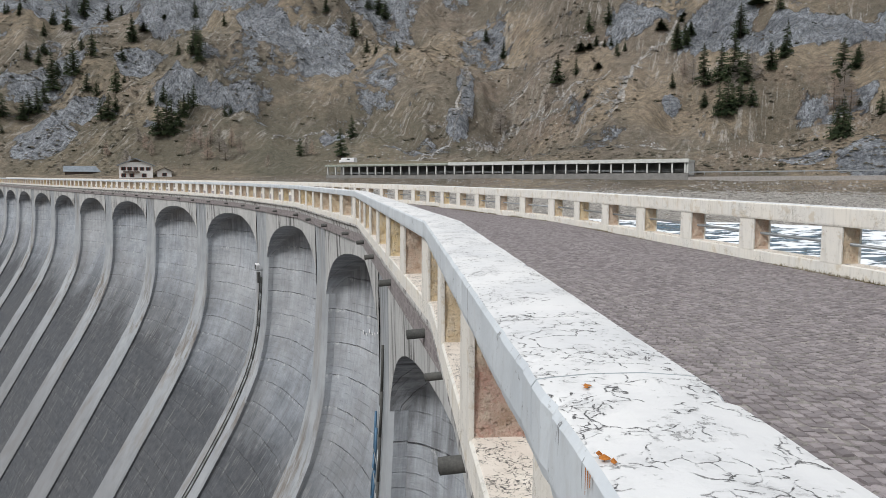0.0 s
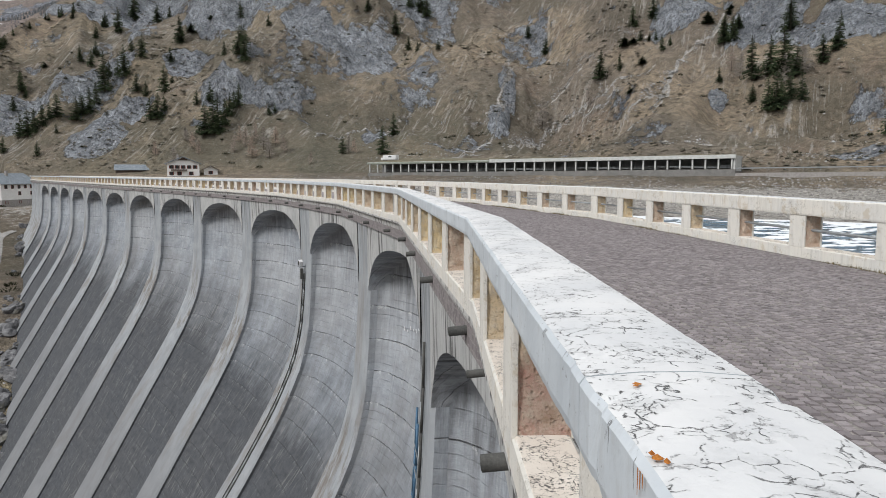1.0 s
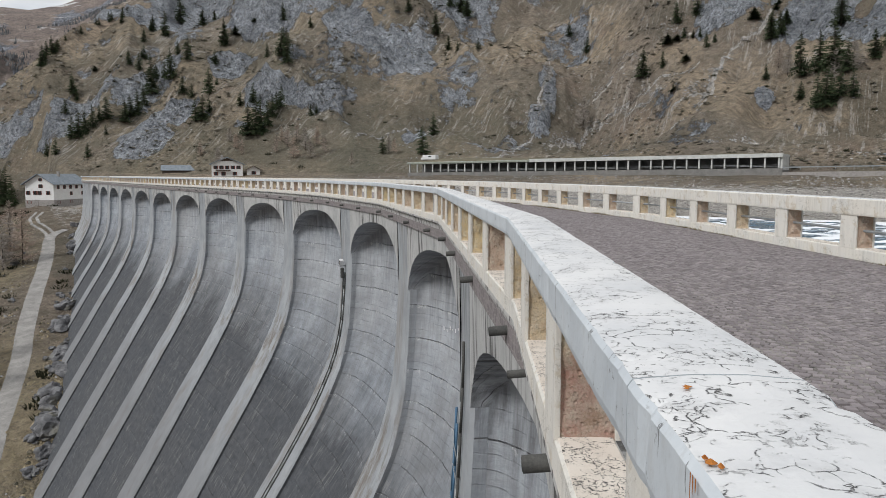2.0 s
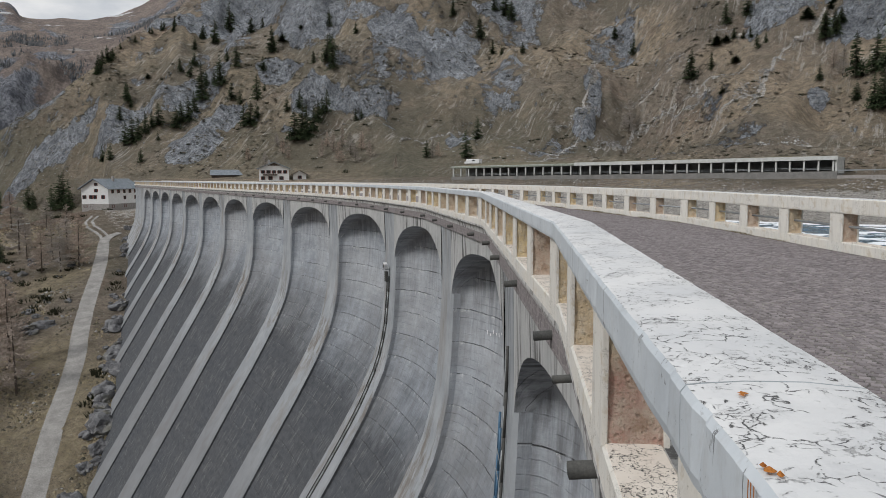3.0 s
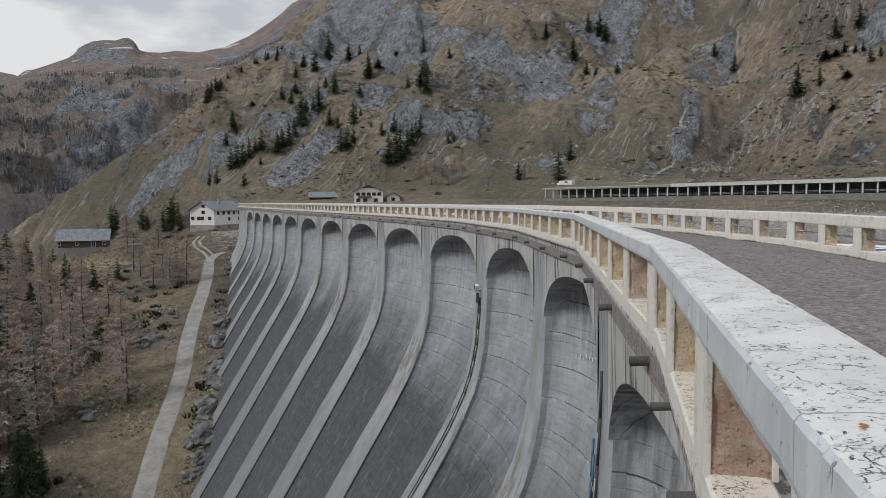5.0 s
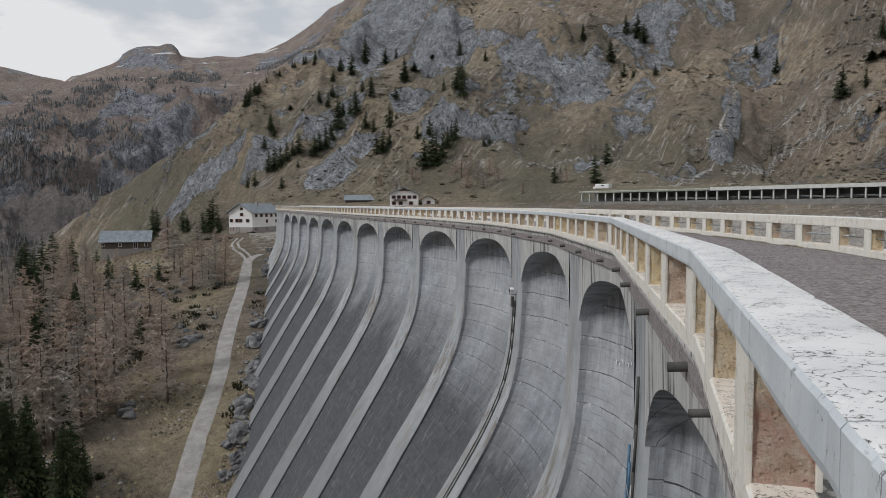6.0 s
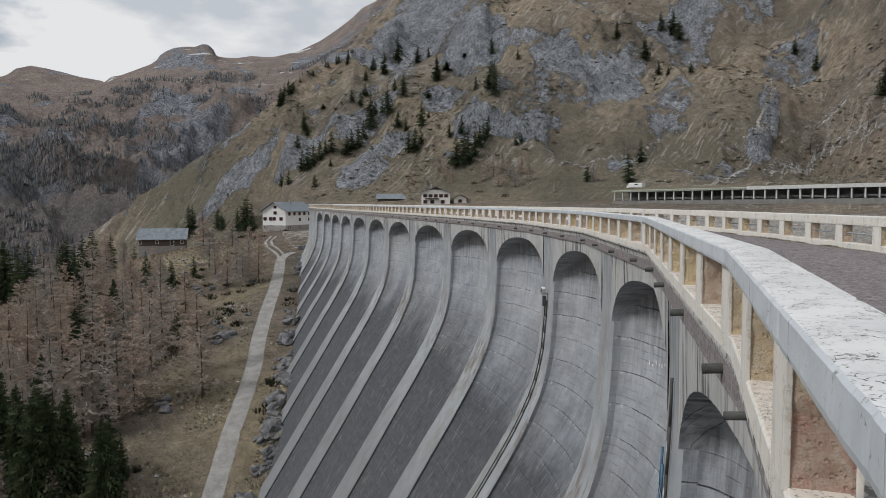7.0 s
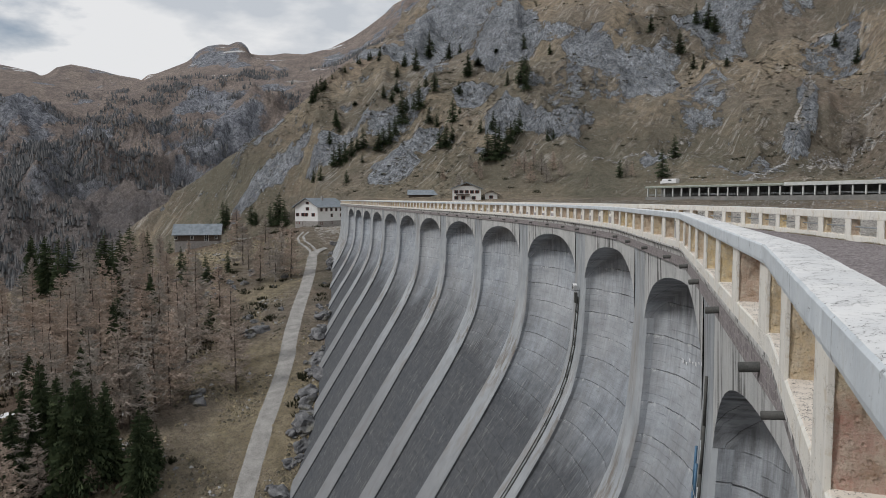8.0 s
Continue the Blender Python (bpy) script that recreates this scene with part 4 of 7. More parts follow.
    wood = (ts > 0) * smoothstep(13, 30, td + 14 * fbm(xx, yy, 20, 4, 75)) * smoothstep(4, 14, w) * (df < -4) * (1 - dry)
    lit = mesh.attributes.new("litter", "FLOAT", "POINT")
    lit.data.foreach_set("value", wood.astype(np.float32))
    lay = mesh.attributes.new("lay", "FLOAT_VECTOR", "POINT")
    along = 0.9 * xx - 0.43 * yy
    lay.data.foreach_set("vector", np.stack([along, df, np.zeros_like(df)], 1).astype(np.float32).ravel())
    ob = link("ground", mesh, M_GROUND, smooth=True)
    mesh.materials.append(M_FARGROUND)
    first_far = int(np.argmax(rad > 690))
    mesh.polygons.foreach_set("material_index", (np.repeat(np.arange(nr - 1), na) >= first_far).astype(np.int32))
    tagged(ob, "brown spring grass slopes with grey limestone outcrops and scree", "mountainside", kind="structure")


# ---- the dam ----
Z_CORNICE = -0.30
RIB_D = [0, 4, 7, 9, 10.4, 11.7, 13, 14.5, 16, 18, 20, 25, 30, 40, 60]
RIB_O = [-0.11, -0.22, -0.08, 0.08, 0.34, 0.7, 1.26, 1.98, 2.84, 4.03, 5.3, 8.35, 11.45, 17.6, 29.9]


def face_out(z):
    """How far the rib face stands out from the crest line at the height z."""
    return float(np.interp(1.49 - z, RIB_D, RIB_O))


def wall_spot(s, o, z):
    p, _ = crest_at(s)
    h = soft_heading(s)
    n = np.array([-math.cos(h), -math.sin(h)])
    q = p + n * o
    return Vector((q[0], q[1], z))


INSET = -0.12
RIB_W = 2.6
Z_APEX, RISE = -1.08, 2.1
ZB = -52.0


def rib_half(z):
    """The ribs widen towards their foot."""
    return float(np.interp(-z, [3, 6, 10, 14, 18, 25, 40], [1.3, 1.36, 1.5, 1.64, 1.83, 2.12, 2.26]))


def run_down(z):
    """Length down the sloping face from the cornice to the height z."""
    return float(np.interp(-z, RUN_Z, RUN_L))


RUN_Z = [0.5 * i for i in range(110)]
RUN_L = list(np.concatenate([[0.0], np.cumsum([math.hypot(0.5, face_out(-z - 0.5) - face_out(-z)) for z in RUN_Z[:-1]])]))
RIB_SHIFT = {3: -0.5, 4: 0.1, 5: 0.15, 6: 0.35, 7: 0.2}


def face_map(ob, coords):
    """Lay metres along the crest and down the face on the mesh, for streaks and joints that follow the concrete."""
    att = ob.data.attributes.new("face", "FLOAT_VECTOR", "POINT")
    att.data.foreach_set("vector", np.array(coords, np.float32).ravel())


def arch_s(k):
    return ARCH_1 + k * MODULE + ARCH_SHIFT.get(k, 0.0)


def rib_s(k):
    """The rib before arch k."""
    return (arch_s(k - 1) + arch_s(k)) / 2 + RIB_SHIFT.get(k, 0.0)


def arch_z(t):
    t = min(abs(t), 1)
    return Z_APEX - RISE * (1 - math.sqrt(max(0, 1 - t ** 2.3))) - 0.12 * t


def bay_depth(t, z):
    low = min(1, max(0, (-5 - z) / 12))
    return 0.4 - 0.12 * low + (1.45 - 1.3 * low) * (1 - abs(t) ** 2.4) ** 0.6


def levels(z0, z1, step=0.9):
    n = max(2, int((z0 - z1) / step))
    return [z0 + (z1 - z0) * (i / n) for i in range(n + 1)]


def dam_bay(k, parent):
    mid, before, after = arch_s(k), rib_s(k), rib_s(k + 1)

    def along(t, h):
        return mid + (t * (after - h - mid) if t > 0 else t * (mid - before - h))

    cols = 22
    ts = [math.sin(math.pi / 2 * (-1 + 2 * i / cols)) for i in range(cols + 1)]
    verts, faces, coords = [], [], []
    rows = 44
    # recessed panel
    for t in ts:
        zt = arch_z(t)
        for j in range(rows + 1):
            z = zt + (ZB - zt) * (j / rows) ** 1.1
            verts.append(wall_spot(along(t, rib_half(z)), INSET + face_out(z) - bay_depth(t, z), z))
            coords.append((along(t, rib_half(z)), run_down(z), 0.0))
    for i in range(cols):
        for j in range(rows):
            a = i * (rows + 1) + j
            faces.append((a, a + 1, a + rows + 2, a + rows + 1))
    # soffit of the arch
    base = len(verts)
    for t in ts:
        zt = arch_z(t)
        verts.append(wall_spot(along(t, RIB_W / 2), INSET + face_out(zt), zt))
        coords.append((along(t, RIB_W / 2), run_down(zt) - 1.5, 0.0))
    for i in range(cols):
        faces.append((base + i, i * (rows + 1), (i + 1) * (rows + 1), base + i + 1))
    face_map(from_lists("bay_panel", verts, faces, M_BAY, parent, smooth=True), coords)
    # spandrel over the arch
    verts, faces, coords = [], [], []
    for t in ts:
        zt = arch_z(t)
        for z in (zt, Z_CORNICE):
            verts.append(wall_spot(along(t, RIB_W / 2), INSET + face_out(z), z))
            coords.append((along(t, RIB_W / 2), run_down(z), 0.0))
    for i in range(cols):
        faces.append((2 * i, 2 * i + 2, 2 * i + 3, 2 * i + 1))
    face_map(from_lists("spandrel", verts, faces, M_SPAN, parent), coords)


def dam_rib(s, parent):
    verts, faces, coords = [], [], []
    zs = levels(Z_CORNICE, ZB, 0.9)
    for z in zs:
        h = rib_half(z)
        o = INSET + face_out(z)
        d = 1.9
        c = 0.10
        for ds, do in ((-h, -d), (-h, -c), (-h + c, 0), (h - c, 0), (h, -c), (h, -d)):
            verts.append(wall_spot(s + ds, o + do, z))
            coords.append((s + ds + do, run_down(z), 0.0))
    for i in range(len(zs) - 1):
        for j in range(5):
            a = i * 6 + j
            faces.append((a, a + 1, a + 7, a + 6))
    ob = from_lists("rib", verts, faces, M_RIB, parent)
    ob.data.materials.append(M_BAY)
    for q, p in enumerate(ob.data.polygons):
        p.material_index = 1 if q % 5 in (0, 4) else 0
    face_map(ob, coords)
    return ob


def build_dam():
    dam = thing("dam", "grey concrete dam with tall arched bays between sloping ribs", "dam", kind="structure")
    for k in range(-2, N_ARCH):
        dam_bay(k, dam)
    for k in range(-2, N_ARCH + 1):
        dam_rib(rib_s(k), dam)
    s_last = ARCH_1 + (N_ARCH - 0.5) * MODULE + RIB_W / 2
    verts, faces, coords = [], [], []
    zs = levels(Z_CORNICE, ZB, 1.5)
    for z in zs:
        for s in (s_last, S_END):
            verts.append(wall_spot(s, INSET + face_out(z) - 0.02, z))
        verts.append(wall_spot(S_END, -7.0, z))
        coords += [(s_last, run_down(z), 0), (S_END, run_down(z), 0), (S_END + 7, run_down(z), 0)]
    for i in range(len(zs) - 1):
        for j in range(2):
            faces.append((i * 3 + j, i * 3 + j + 1, i * 3 + j + 4, i * 3 + j + 3))
    face_map(from_lists("end_block", verts, faces, M_RIB, dam), coords)
    s_a = ARCH_1 - 2.5 * MODULE
    strip("cornice", s_a, S_END, [(-0.075, 0.02), (-0.06, -0.02), (-0.06, -0.06), (-0.13, -0.075), (-0.16, -0.12), (-0.226, -0.4), (-0.8, -0.4), (-0.8, 0.02)], M_CORNICE, dam)
    strip("deck", s_a, S_END, [(-0.2, -0.005), (-6.95, -0.005), (-6.95, -0.6), (-0.2, -0.6)], M_ROAD, dam)
    strip("upstream_face", s_a, S_END, [(-7.1, -0.02), (-7.1, -26), (-5.5, -26), (-5.5, -0.02)], M_RIB, dam)
    return dam


POST_W, POST_Z0, POST_Z1, COPE_Z = 0.45, 0.18, 0.88, 1.05


def post_mesh(seed, back):
    """A rough stone block: hewn end faces with hollows and broken corners."""
    bm = box((POST_W, 0.285, POST_Z1 - POST_Z0), pose(0, -back, (POST_Z0 + POST_Z1) / 2))
    bmesh.ops.subdivide_edges(bm, edges=bm.edges[:], cuts=9, use_grid_fill=True)
    off = Vector((seed * 3.7, seed * 5.1, 0))
    for v in bm.verts:
        if abs(v.co.x) > POST_W / 2 - 0.01 and POST_Z0 + 0.02 < v.co.z < POST_Z1 - 0.02:
            d = 0.022 * noise.noise(v.co * 7.0 + off) + 0.016 * noise.noise(v.co * 17.0 + off)
            d -= 0.02 * max(0.0, noise.noise(v.co * 4.0 - off) - 0.15)
            v.co.x += (d - 0.012) * (1 if v.co.x > 0 else -1)
    mesh = bpy.data.meshes.new("post")
    bm.to_mesh(mesh)
    bm.free()
    mesh.materials.append(M_STONE)
    return mesh


def facing_mesh():
    bm = box((POST_W + 0.014, 0.03, POST_Z1 - POST_Z0), pose(0, 0, (POST_Z0 + POST_Z1) / 2), 0.006)
    mesh = bpy.data.meshes.new("facing")
    bm.to_mesh(mesh)
    bm.free()
    mesh.materials.append(M_PLASTER)
    return mesh


def coping_slab(s0, s1, lo, hi, parent, fine, thick, side):
    """One coping slab: rounded arrises, chipped where it is seen from near by."""
    ss = stops(s0 + 0.004, s1 - 0.004, 0.05 if fine else 1.3)
    z0 = COPE_Z - thick
    sec = [(lo - 0.005, z0), (lo - 0.012, z0 + 0.03), (lo - 0.012, COPE_Z - 0.02), (lo, COPE_Z - 0.004), (lo + 0.03, COPE_Z), (lo + 0.12, COPE_Z + 0.006),
           (hi - 0.12, COPE_Z + 0.006), (hi - 0.03, COPE_Z), (hi, COPE_Z - 0.004), (hi + 0.012, COPE_Z - 0.02), (hi + 0.012, z0 + 0.03), (hi + 0.005, z0)]
    n, verts, faces = len(sec), [], []
    mid = (lo + hi) / 2
    for s in ss:
        for j, (o, z) in enumerate(sec):
            if fine:
                edge = 1.0 if j in (2, 3, 8, 9) else 0.35
                g = noise.noise(Vector((s * 3.1, o * 3, z * 3)))
                chip = max(0.0, noise.noise(Vector((s * 9.0, o * 5 + 4, 2))) - 0.24) * 0.045 * edge
                bite = 0.004 * g + chip
                o2, z2 = o + (bite if o < mid else -bite), z - (chip * 0.7 if z > 1 else 0) + 0.0025 * noise.noise(Vector((s * 7, o * 11, 1)))
                verts.append(spot(s, o2, z2))
            else:
                verts.append(spot(s, o, z))
    for i in range(len(ss) - 1):
        for j in range(n):
            a, b = i * n + j, i * n + (j + 1) % n
            faces.append((a, a + n, b + n, b))
    faces += [tuple(range(n)), tuple(reversed(range((len(ss) - 1) * n, len(ss) * n)))]
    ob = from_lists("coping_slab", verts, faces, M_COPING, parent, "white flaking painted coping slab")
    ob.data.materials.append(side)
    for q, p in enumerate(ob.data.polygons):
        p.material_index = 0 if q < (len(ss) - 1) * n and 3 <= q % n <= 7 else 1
    return ob


POST_MESHES, FACING_MESH = [[post_mesh(i, back) for i in range(5)] for back in (0.0, 0.0375)], facing_mesh()


def parapet(name, label, lo, hi, s0, s1, cuts, thick, rec, posts, side):
    """Coping slabs on stone posts above a plinth, with a rail through the openings."""
    base = thing(name, label, "parapet", kind="structure")
    inner = 0.004 if hi > -1 else rec
    strip("plinth", s0, s1, [(lo + inner, -0.03), (lo + inner, 0.175), (lo + inner + 0.015, 0.19), (hi - rec - 0.015, 0.19), (hi - rec, 0.175), (hi - rec, 0.0), (hi - rec - 0.03, -0.03)], M_PLASTER, base)
    strip("plinth_bed", s0, s1, [(lo + inner + 0.012, 0.185), (lo + inner + 0.02, 0.196), (hi - rec - 0.02, 0.196), (hi - rec - 0.012, 0.185)], M_BED, base, "flaked white mortar bed")
    for a, b in zip(cuts, cuts[1:]):
        coping_slab(a, b, lo, hi, base, -3 < a < 14 and hi > -1, thick, side)
    mid = (lo + hi) / 2
    for s in posts:
        k = seg_of(s + 1e-4)
        h = HEADINGS[k] if s - BENDS[k] > 0.2 else (HEADINGS[k] + HEADINGS[k - 1]) / 2
        p = spot(s + 1e-4, mid, 0)
        ob = link("post", POST_MESHES[hi > -1][int(s * 7.3) % 5], None, base)
        ob.matrix_basis = pose(p.x, p.y, 0, 0, 0, h + 90)
        if hi > -1 and 3 < s < 4:
            ob.material_slots[0].link = "OBJECT"
            ob.material_slots[0].material = M_REDSTONE
            ob["label"] = "reddish rough stone post"
        for way in (-1, 1):
            f = link("facing", FACING_MESH, None, ob)
            f.location = (0, way * ((hi - lo) / 2 - rec - 0.012) if way > 0 or hi < -1 else -0.184, 0)
    ss = stops(s0, s1, 30)
    for a, b in zip(ss, ss[1:]) if hi < -1 else ():
        bm = bmesh.new()
        add_tube(bm, spot(a + 1e-4, mid, 0.49), spot(b - 1e-4, mid, 0.49), 0.026, 10)
        part("rail", bm, M_IRON, base, "grey tubular rail", True)
    return base


def build_deck():
    dam = build_dam()
    s_a = ARCH_1 - 2.5 * MODULE
    cuts = [s_a, -22.0, -16.0, -9.5, -6.0, -2.2, 1.555] + [b for k in range(FIRST + 1, len(HEADINGS)) for b in [BENDS[k] + (BENDS[k + 1] - BENDS[k]) * q / 4 for q in range(4)] if b < S_END - 1] + [S_END]
    parapet("valley_parapet", "white-painted parapet with stone posts and open bays", -0.36, 0.0, s_a, S_END, cuts, 0.178, 0.055, [BENDS[k] + (BENDS[k + 1] - BENDS[k]) * i / 7 + (0.6 if k == FIRST else 0.4) for k in range(1, len(HEADINGS)) for i in range(7) if s_a < BENDS[k] and BENDS[k] + (BENDS[k + 1] - BENDS[k]) * i / 7 < S_END - 0.9], M_COPESIDE)
    cuts = [s_a] + [b for k in range(3, len(HEADINGS)) for b in [BENDS[k] + (BENDS[k + 1] - BENDS[k]) * q / 4 for q in range(4)] if b < S_END - 1] + [S_END]
    parapet("lake_parapet", "cream-painted parapet with ochre stone posts and tubular rail", -7.10, -6.74, s_a, S_END, cuts, 0.29, 0.012, [10.22 + 2.14 * i for i in range(-15, 93)], M_PLASTER)
    # two rust stains on the near coping, one running over the arris
    rng = random.Random(2)
    for s, o, w in ((1.46, -0.085, 0.010), (1.445, -0.08, 0.006), (1.085, -0.012, 0.010), (1.07, -0.022, 0.007), (1.1, -0.008, 0.006)):
        bm = bmesh.new()
        c = bm.verts.new(spot(s, o, COPE_Z + 0.0105))
        ring = [bm.verts.new(spot(s + w * 1.2 * rng.uniform(0.5, 1.2) * math.cos(a * 0.628), min(-0.002, o + w * rng.uniform(0.5, 1.2) * math.sin(a * 0.628)), COPE_Z + (0.009 if o < -0.05 else 0.004))) for a in range(10)]
        for q in range(10):
            bm.faces.new((c, ring[q], ring[(q + 1) % 10]))
        part("rust_stain", bm, M_RUST, dam, "orange rust stain")
    for ds, ln in ((0.0, 0.03), (0.012, 0.045), (-0.014, 0.022)):
        bm = bmesh.new()
        s = 1.075 + ds
        vs = [bm.verts.new(spot(s + u, 0.0165, z)) for u, z in ((-0.003, COPE_Z - 0.012), (0.003, COPE_Z - 0.012), (0.002, COPE_Z - 0.012 - ln), (-0.001, COPE_Z - 0.012 - ln))]
        bm.faces.new(vs)
        part("rust_run", bm, M_RUST, dam, "orange rust run")
    # water spouts under the cornice
    for s in [0.4, 4.65, 6.8, 8.7, 13.0, 17.3, 21.2, 24.6] + [28.8 + 4.2 * i for i in range(18)]:
        r = 0.06 if s != 6.8 else 0.04
        d = 0.02
        bm = bmesh.new()
        add_tube(bm, spot(s, -0.62, -0.38), spot(s, d, -0.43), r, 16)
        add_tube(bm, spot(s, d - 0.03, -0.428), spot(s, d + 0.004, -0.4305), r * 0.8, 14)
        part("water_spout", bm, M_DARKPIPE, dam, "dark cement water spout", True)
    # inspection pipes with cross ties, and cable ducts on a rib
    mid = arch_s(1)
    half = MODULE / 2 - RIB_W / 2

    def panel_spot(ds, z, off):
        return wall_spot(mid + ds, INSET + face_out(z) - bay_depth(ds / half, z) + off, z)
    sr = rib_s(1)
    for ds, m, top in ((1.15, M_BLUE, -4.1), (0.85, M_BLUE, -4.4), (0.1, M_IRON, -2.6), (-0.1, M_DARKPIPE, -2.2)):
        bm = bmesh.new()
        pts = [wall_spot(sr + ds, INSET + face_out(z) + 0.06, z) for z in levels(top, -26, 1.0)]
        for a, b in zip(pts, pts[1:]):
            add_tube(bm, a, b, 0.032, 8)
        part("riser_pipe", bm, m, dam, "blue riser pipe" if m is M_BLUE else "grey riser pipe", True)
    for z in (-5.0, -5.5, -6.3, -7.2, -8.2, -9.6, -11.2, -12.8):
        bm = bmesh.new()
        add_tube(bm, wall_spot(sr + 1.15, INSET + face_out(z) + 0.09, z), wall_spot(sr - 0.1, INSET + face_out(z) + 0.09, z), 0.012, 6)
        part("pipe_tie", bm, M_IRON, dam)
    # faded white painted marks
    for i in range(8):
        bm = bmesh.new()
        ds, z = 3.2 + 0.22 * i, -4.55 - 0.03 * i + 0.05 * (i % 3)
        vs = [bm.verts.new(panel_spot(ds + u, z + w, 0.012)) for u, w in ((0, 0), (0.07, 0), (0.09, 0.09 + 0.06 * (i % 2)), (0.03, 0.09 + 0.06 * (i % 2)))]
        bm.faces.new(vs)
        part("painted_mark", bm, M_LAMP, dam, "faded white paint mark")
    s = rib_s(3)
    for ds, m in ((-0.3, M_DARKPIPE), (-0.12, M_IRON), (0.25, M_DARKPIPE)):
        bm = bmesh.new()
        pts = [wall_spot(s + ds, INSET + face_out(z) + 0.05, z) for z in levels(-4.6, -40, 1.0)]
        for a, b in zip(pts, pts[1:]):
            add_tube(bm, a, b, 0.035, 8)
        part("cable_duct", bm, m, dam, "thin cable duct", True)
    for sx, z, tilt in ((s - 0.2, -4.1, 0), (s + 0.2, -19.4, 20)):
        p = wall_spot(sx, INSET + face_out(z) + 0.3, z)
        h = math.degrees(soft_heading(sx))
        lamp = thing("floodlight", "white floodlight on a bracket on the dam face", "floodlight", "floodlights on the dam", at=p)
        lamp.rotation_euler, lamp.scale = (0, 0, radians(h)), (0.7, 0.7, 0.7)
        part("housing", box((0.34, 0.42, 0.5), pose(0, 0, 0.2, 20, 0, 0), 0.04), M_LAMP, lamp)
        part("lens", box((0.02, 0.34, 0.4), pose(-0.18, 0, 0.2, 20, 0, 0), 0.008), M_GLASS, lamp)
        part("bracket", box((0.5, 0.08, 0.08), pose(0.2, 0, -0.12), 0.01), M_IRON, lamp)
        part("ballast_box", box((0.25, 0.4, 0.9), pose(0.08, 0, -0.75), 0.02), M_DARKPIPE, lamp)


def build_setts():
    """Small stone setts in staggered courses across the near stretch of the deck."""
    road = thing("deck_paving", "brown-grey porphyry setts paving the dam road", "paving", kind="structure")
    rng = random.Random(5)
    pitch, s0, s1 = 0.088, -1.4, 36.0
    strip("joint_grit", s0, s1 + 0.3, [(-0.37, -0.003), (-0.37, -0.006), (-6.73, -0.006), (-6.73, -0.003)], M_GRIT, road, "dark grit with pale sand in the joints")
    verts, faces = [], []
    shapes = []
    for v in range(5):
        bm = box((0.08, 0.076, 0.04), pose(0, 0, -0.018 + 0.002 * v))
        for q in bm.verts:
            q.co.x += rng.uniform(-0.006, 0.006) - (0.006 * (q.co.x > 0) - 0.006 * (q.co.x < 0)) * (q.co.z > -0.01)
            q.co.y += rng.uniform(-0.006, 0.006) - (0.006 * (q.co.y > 0) - 0.006 * (q.co.y < 0)) * (q.co.z > -0.01)
        mesh = bpy.data.meshes.new("sett")
        bm.to_mesh(mesh)
        bm.free()
        mesh.materials.append(M_SETT)
        shapes.append(mesh)
    rows = int((s1 - s0) / pitch)
    cols = int((6.74 - 0.36 - 0.06) / pitch)
    for i in range(rows):
        for j in range(cols):
            o = -0.40 - (j + 0.5) * pitch + rng.uniform(-0.014, 0.014)
            bow = 0.22 * abs(math.sin(o * 1.55)) + 0.02 * math.sin(i * 0.7 + o)
            s = s0 + (i + 0.5 * (j % 2)) * pitch + bow + rng.uniform(-0.016, 0.016)
            if 3.2 < s < 4.7 and -3.1 < o < -1.6:
                p, h = crest_at(s)
                c = spot(s, o, rng.uniform(-0.002, 0.005))
                ob = link("sett", shapes[rng.randrange(5)], None, road)
                ob.matrix_basis = pose(c.x, c.y, c.z, rng.uniform(-2, 2), rng.uniform(-2, 2), math.degrees(h) + rng.choice((0, 90, 180, 270)))
                continue
            c = spot(s, o, rng.uniform(0.002, 0.006))
            hh = crest_at(s)[1] + rng.uniform(-0.2, 0.2) + 0.5 * math.cos(o * 1.55) * (1 if math.sin(o * 1.55) > 0 else -1)
            ax, ay = math.cos(hh), math.sin(hh)
            b = len(verts)
            g = 0.0405 + rng.uniform(-0.005, 0.004)
            g2 = g * rng.uniform(0.82, 1.1)
            tx, ty = rng.uniform(-0.02, 0.02), rng.uniform(-0.02, 0.02)
            for q, q2, z in ((g, g2, -0.03), (g - 0.006, g2 - 0.006, 0.0)):
                for u, w in ((-q, -q2), (q, -q2), (q, q2), (-q, q2)):
                    verts.append((c.x + u * ax - w * ay, c.y + u * ay + w * ax, c.z + z + tx * u + ty * w))
            faces += [(b + 4, b + 5, b + 6, b + 7)] + [(b + e, b + (e + 1) % 4, b + 4 + (e + 1) % 4, b + 4 + e) for e in range(4)]
    ob = from_lists("paving_field", verts, faces, M_SETTJ, road)
    tagged(ob, kind="stuff")
    # weeds and grit along the foot of the lake parapet
    verts, faces = [], []
    for i in range(11000):
        s = rng.uniform(2, 60)
        dens = vnoise(np.array([s * 0.9]), np.array([0.5]), 9)[0]
        if rng.random() > 0.3 + 1.9 * dens:
            continue
        c = spot(s, -6.72 + abs(rng.gauss(0, 0.045)), 0)
        hgt = rng.uniform(0.008, 0.04) * (1 + max(0, dens * 3))
        a = rng.uniform(0, 6.28)
        lean = 0.5 * hgt
        b = len(verts)
        ww = 0.006
        verts += [(c.x - ww * math.cos(a), c.y - ww * math.sin(a), 0.0), (c.x + ww * math.cos(a), c.y + ww * math.sin(a), 0.0),
                  (c.x + rng.uniform(-lean, lean), c.y + rng.uniform(-lean, lean), hgt)]
        faces.append((b, b + 1, b + 2))
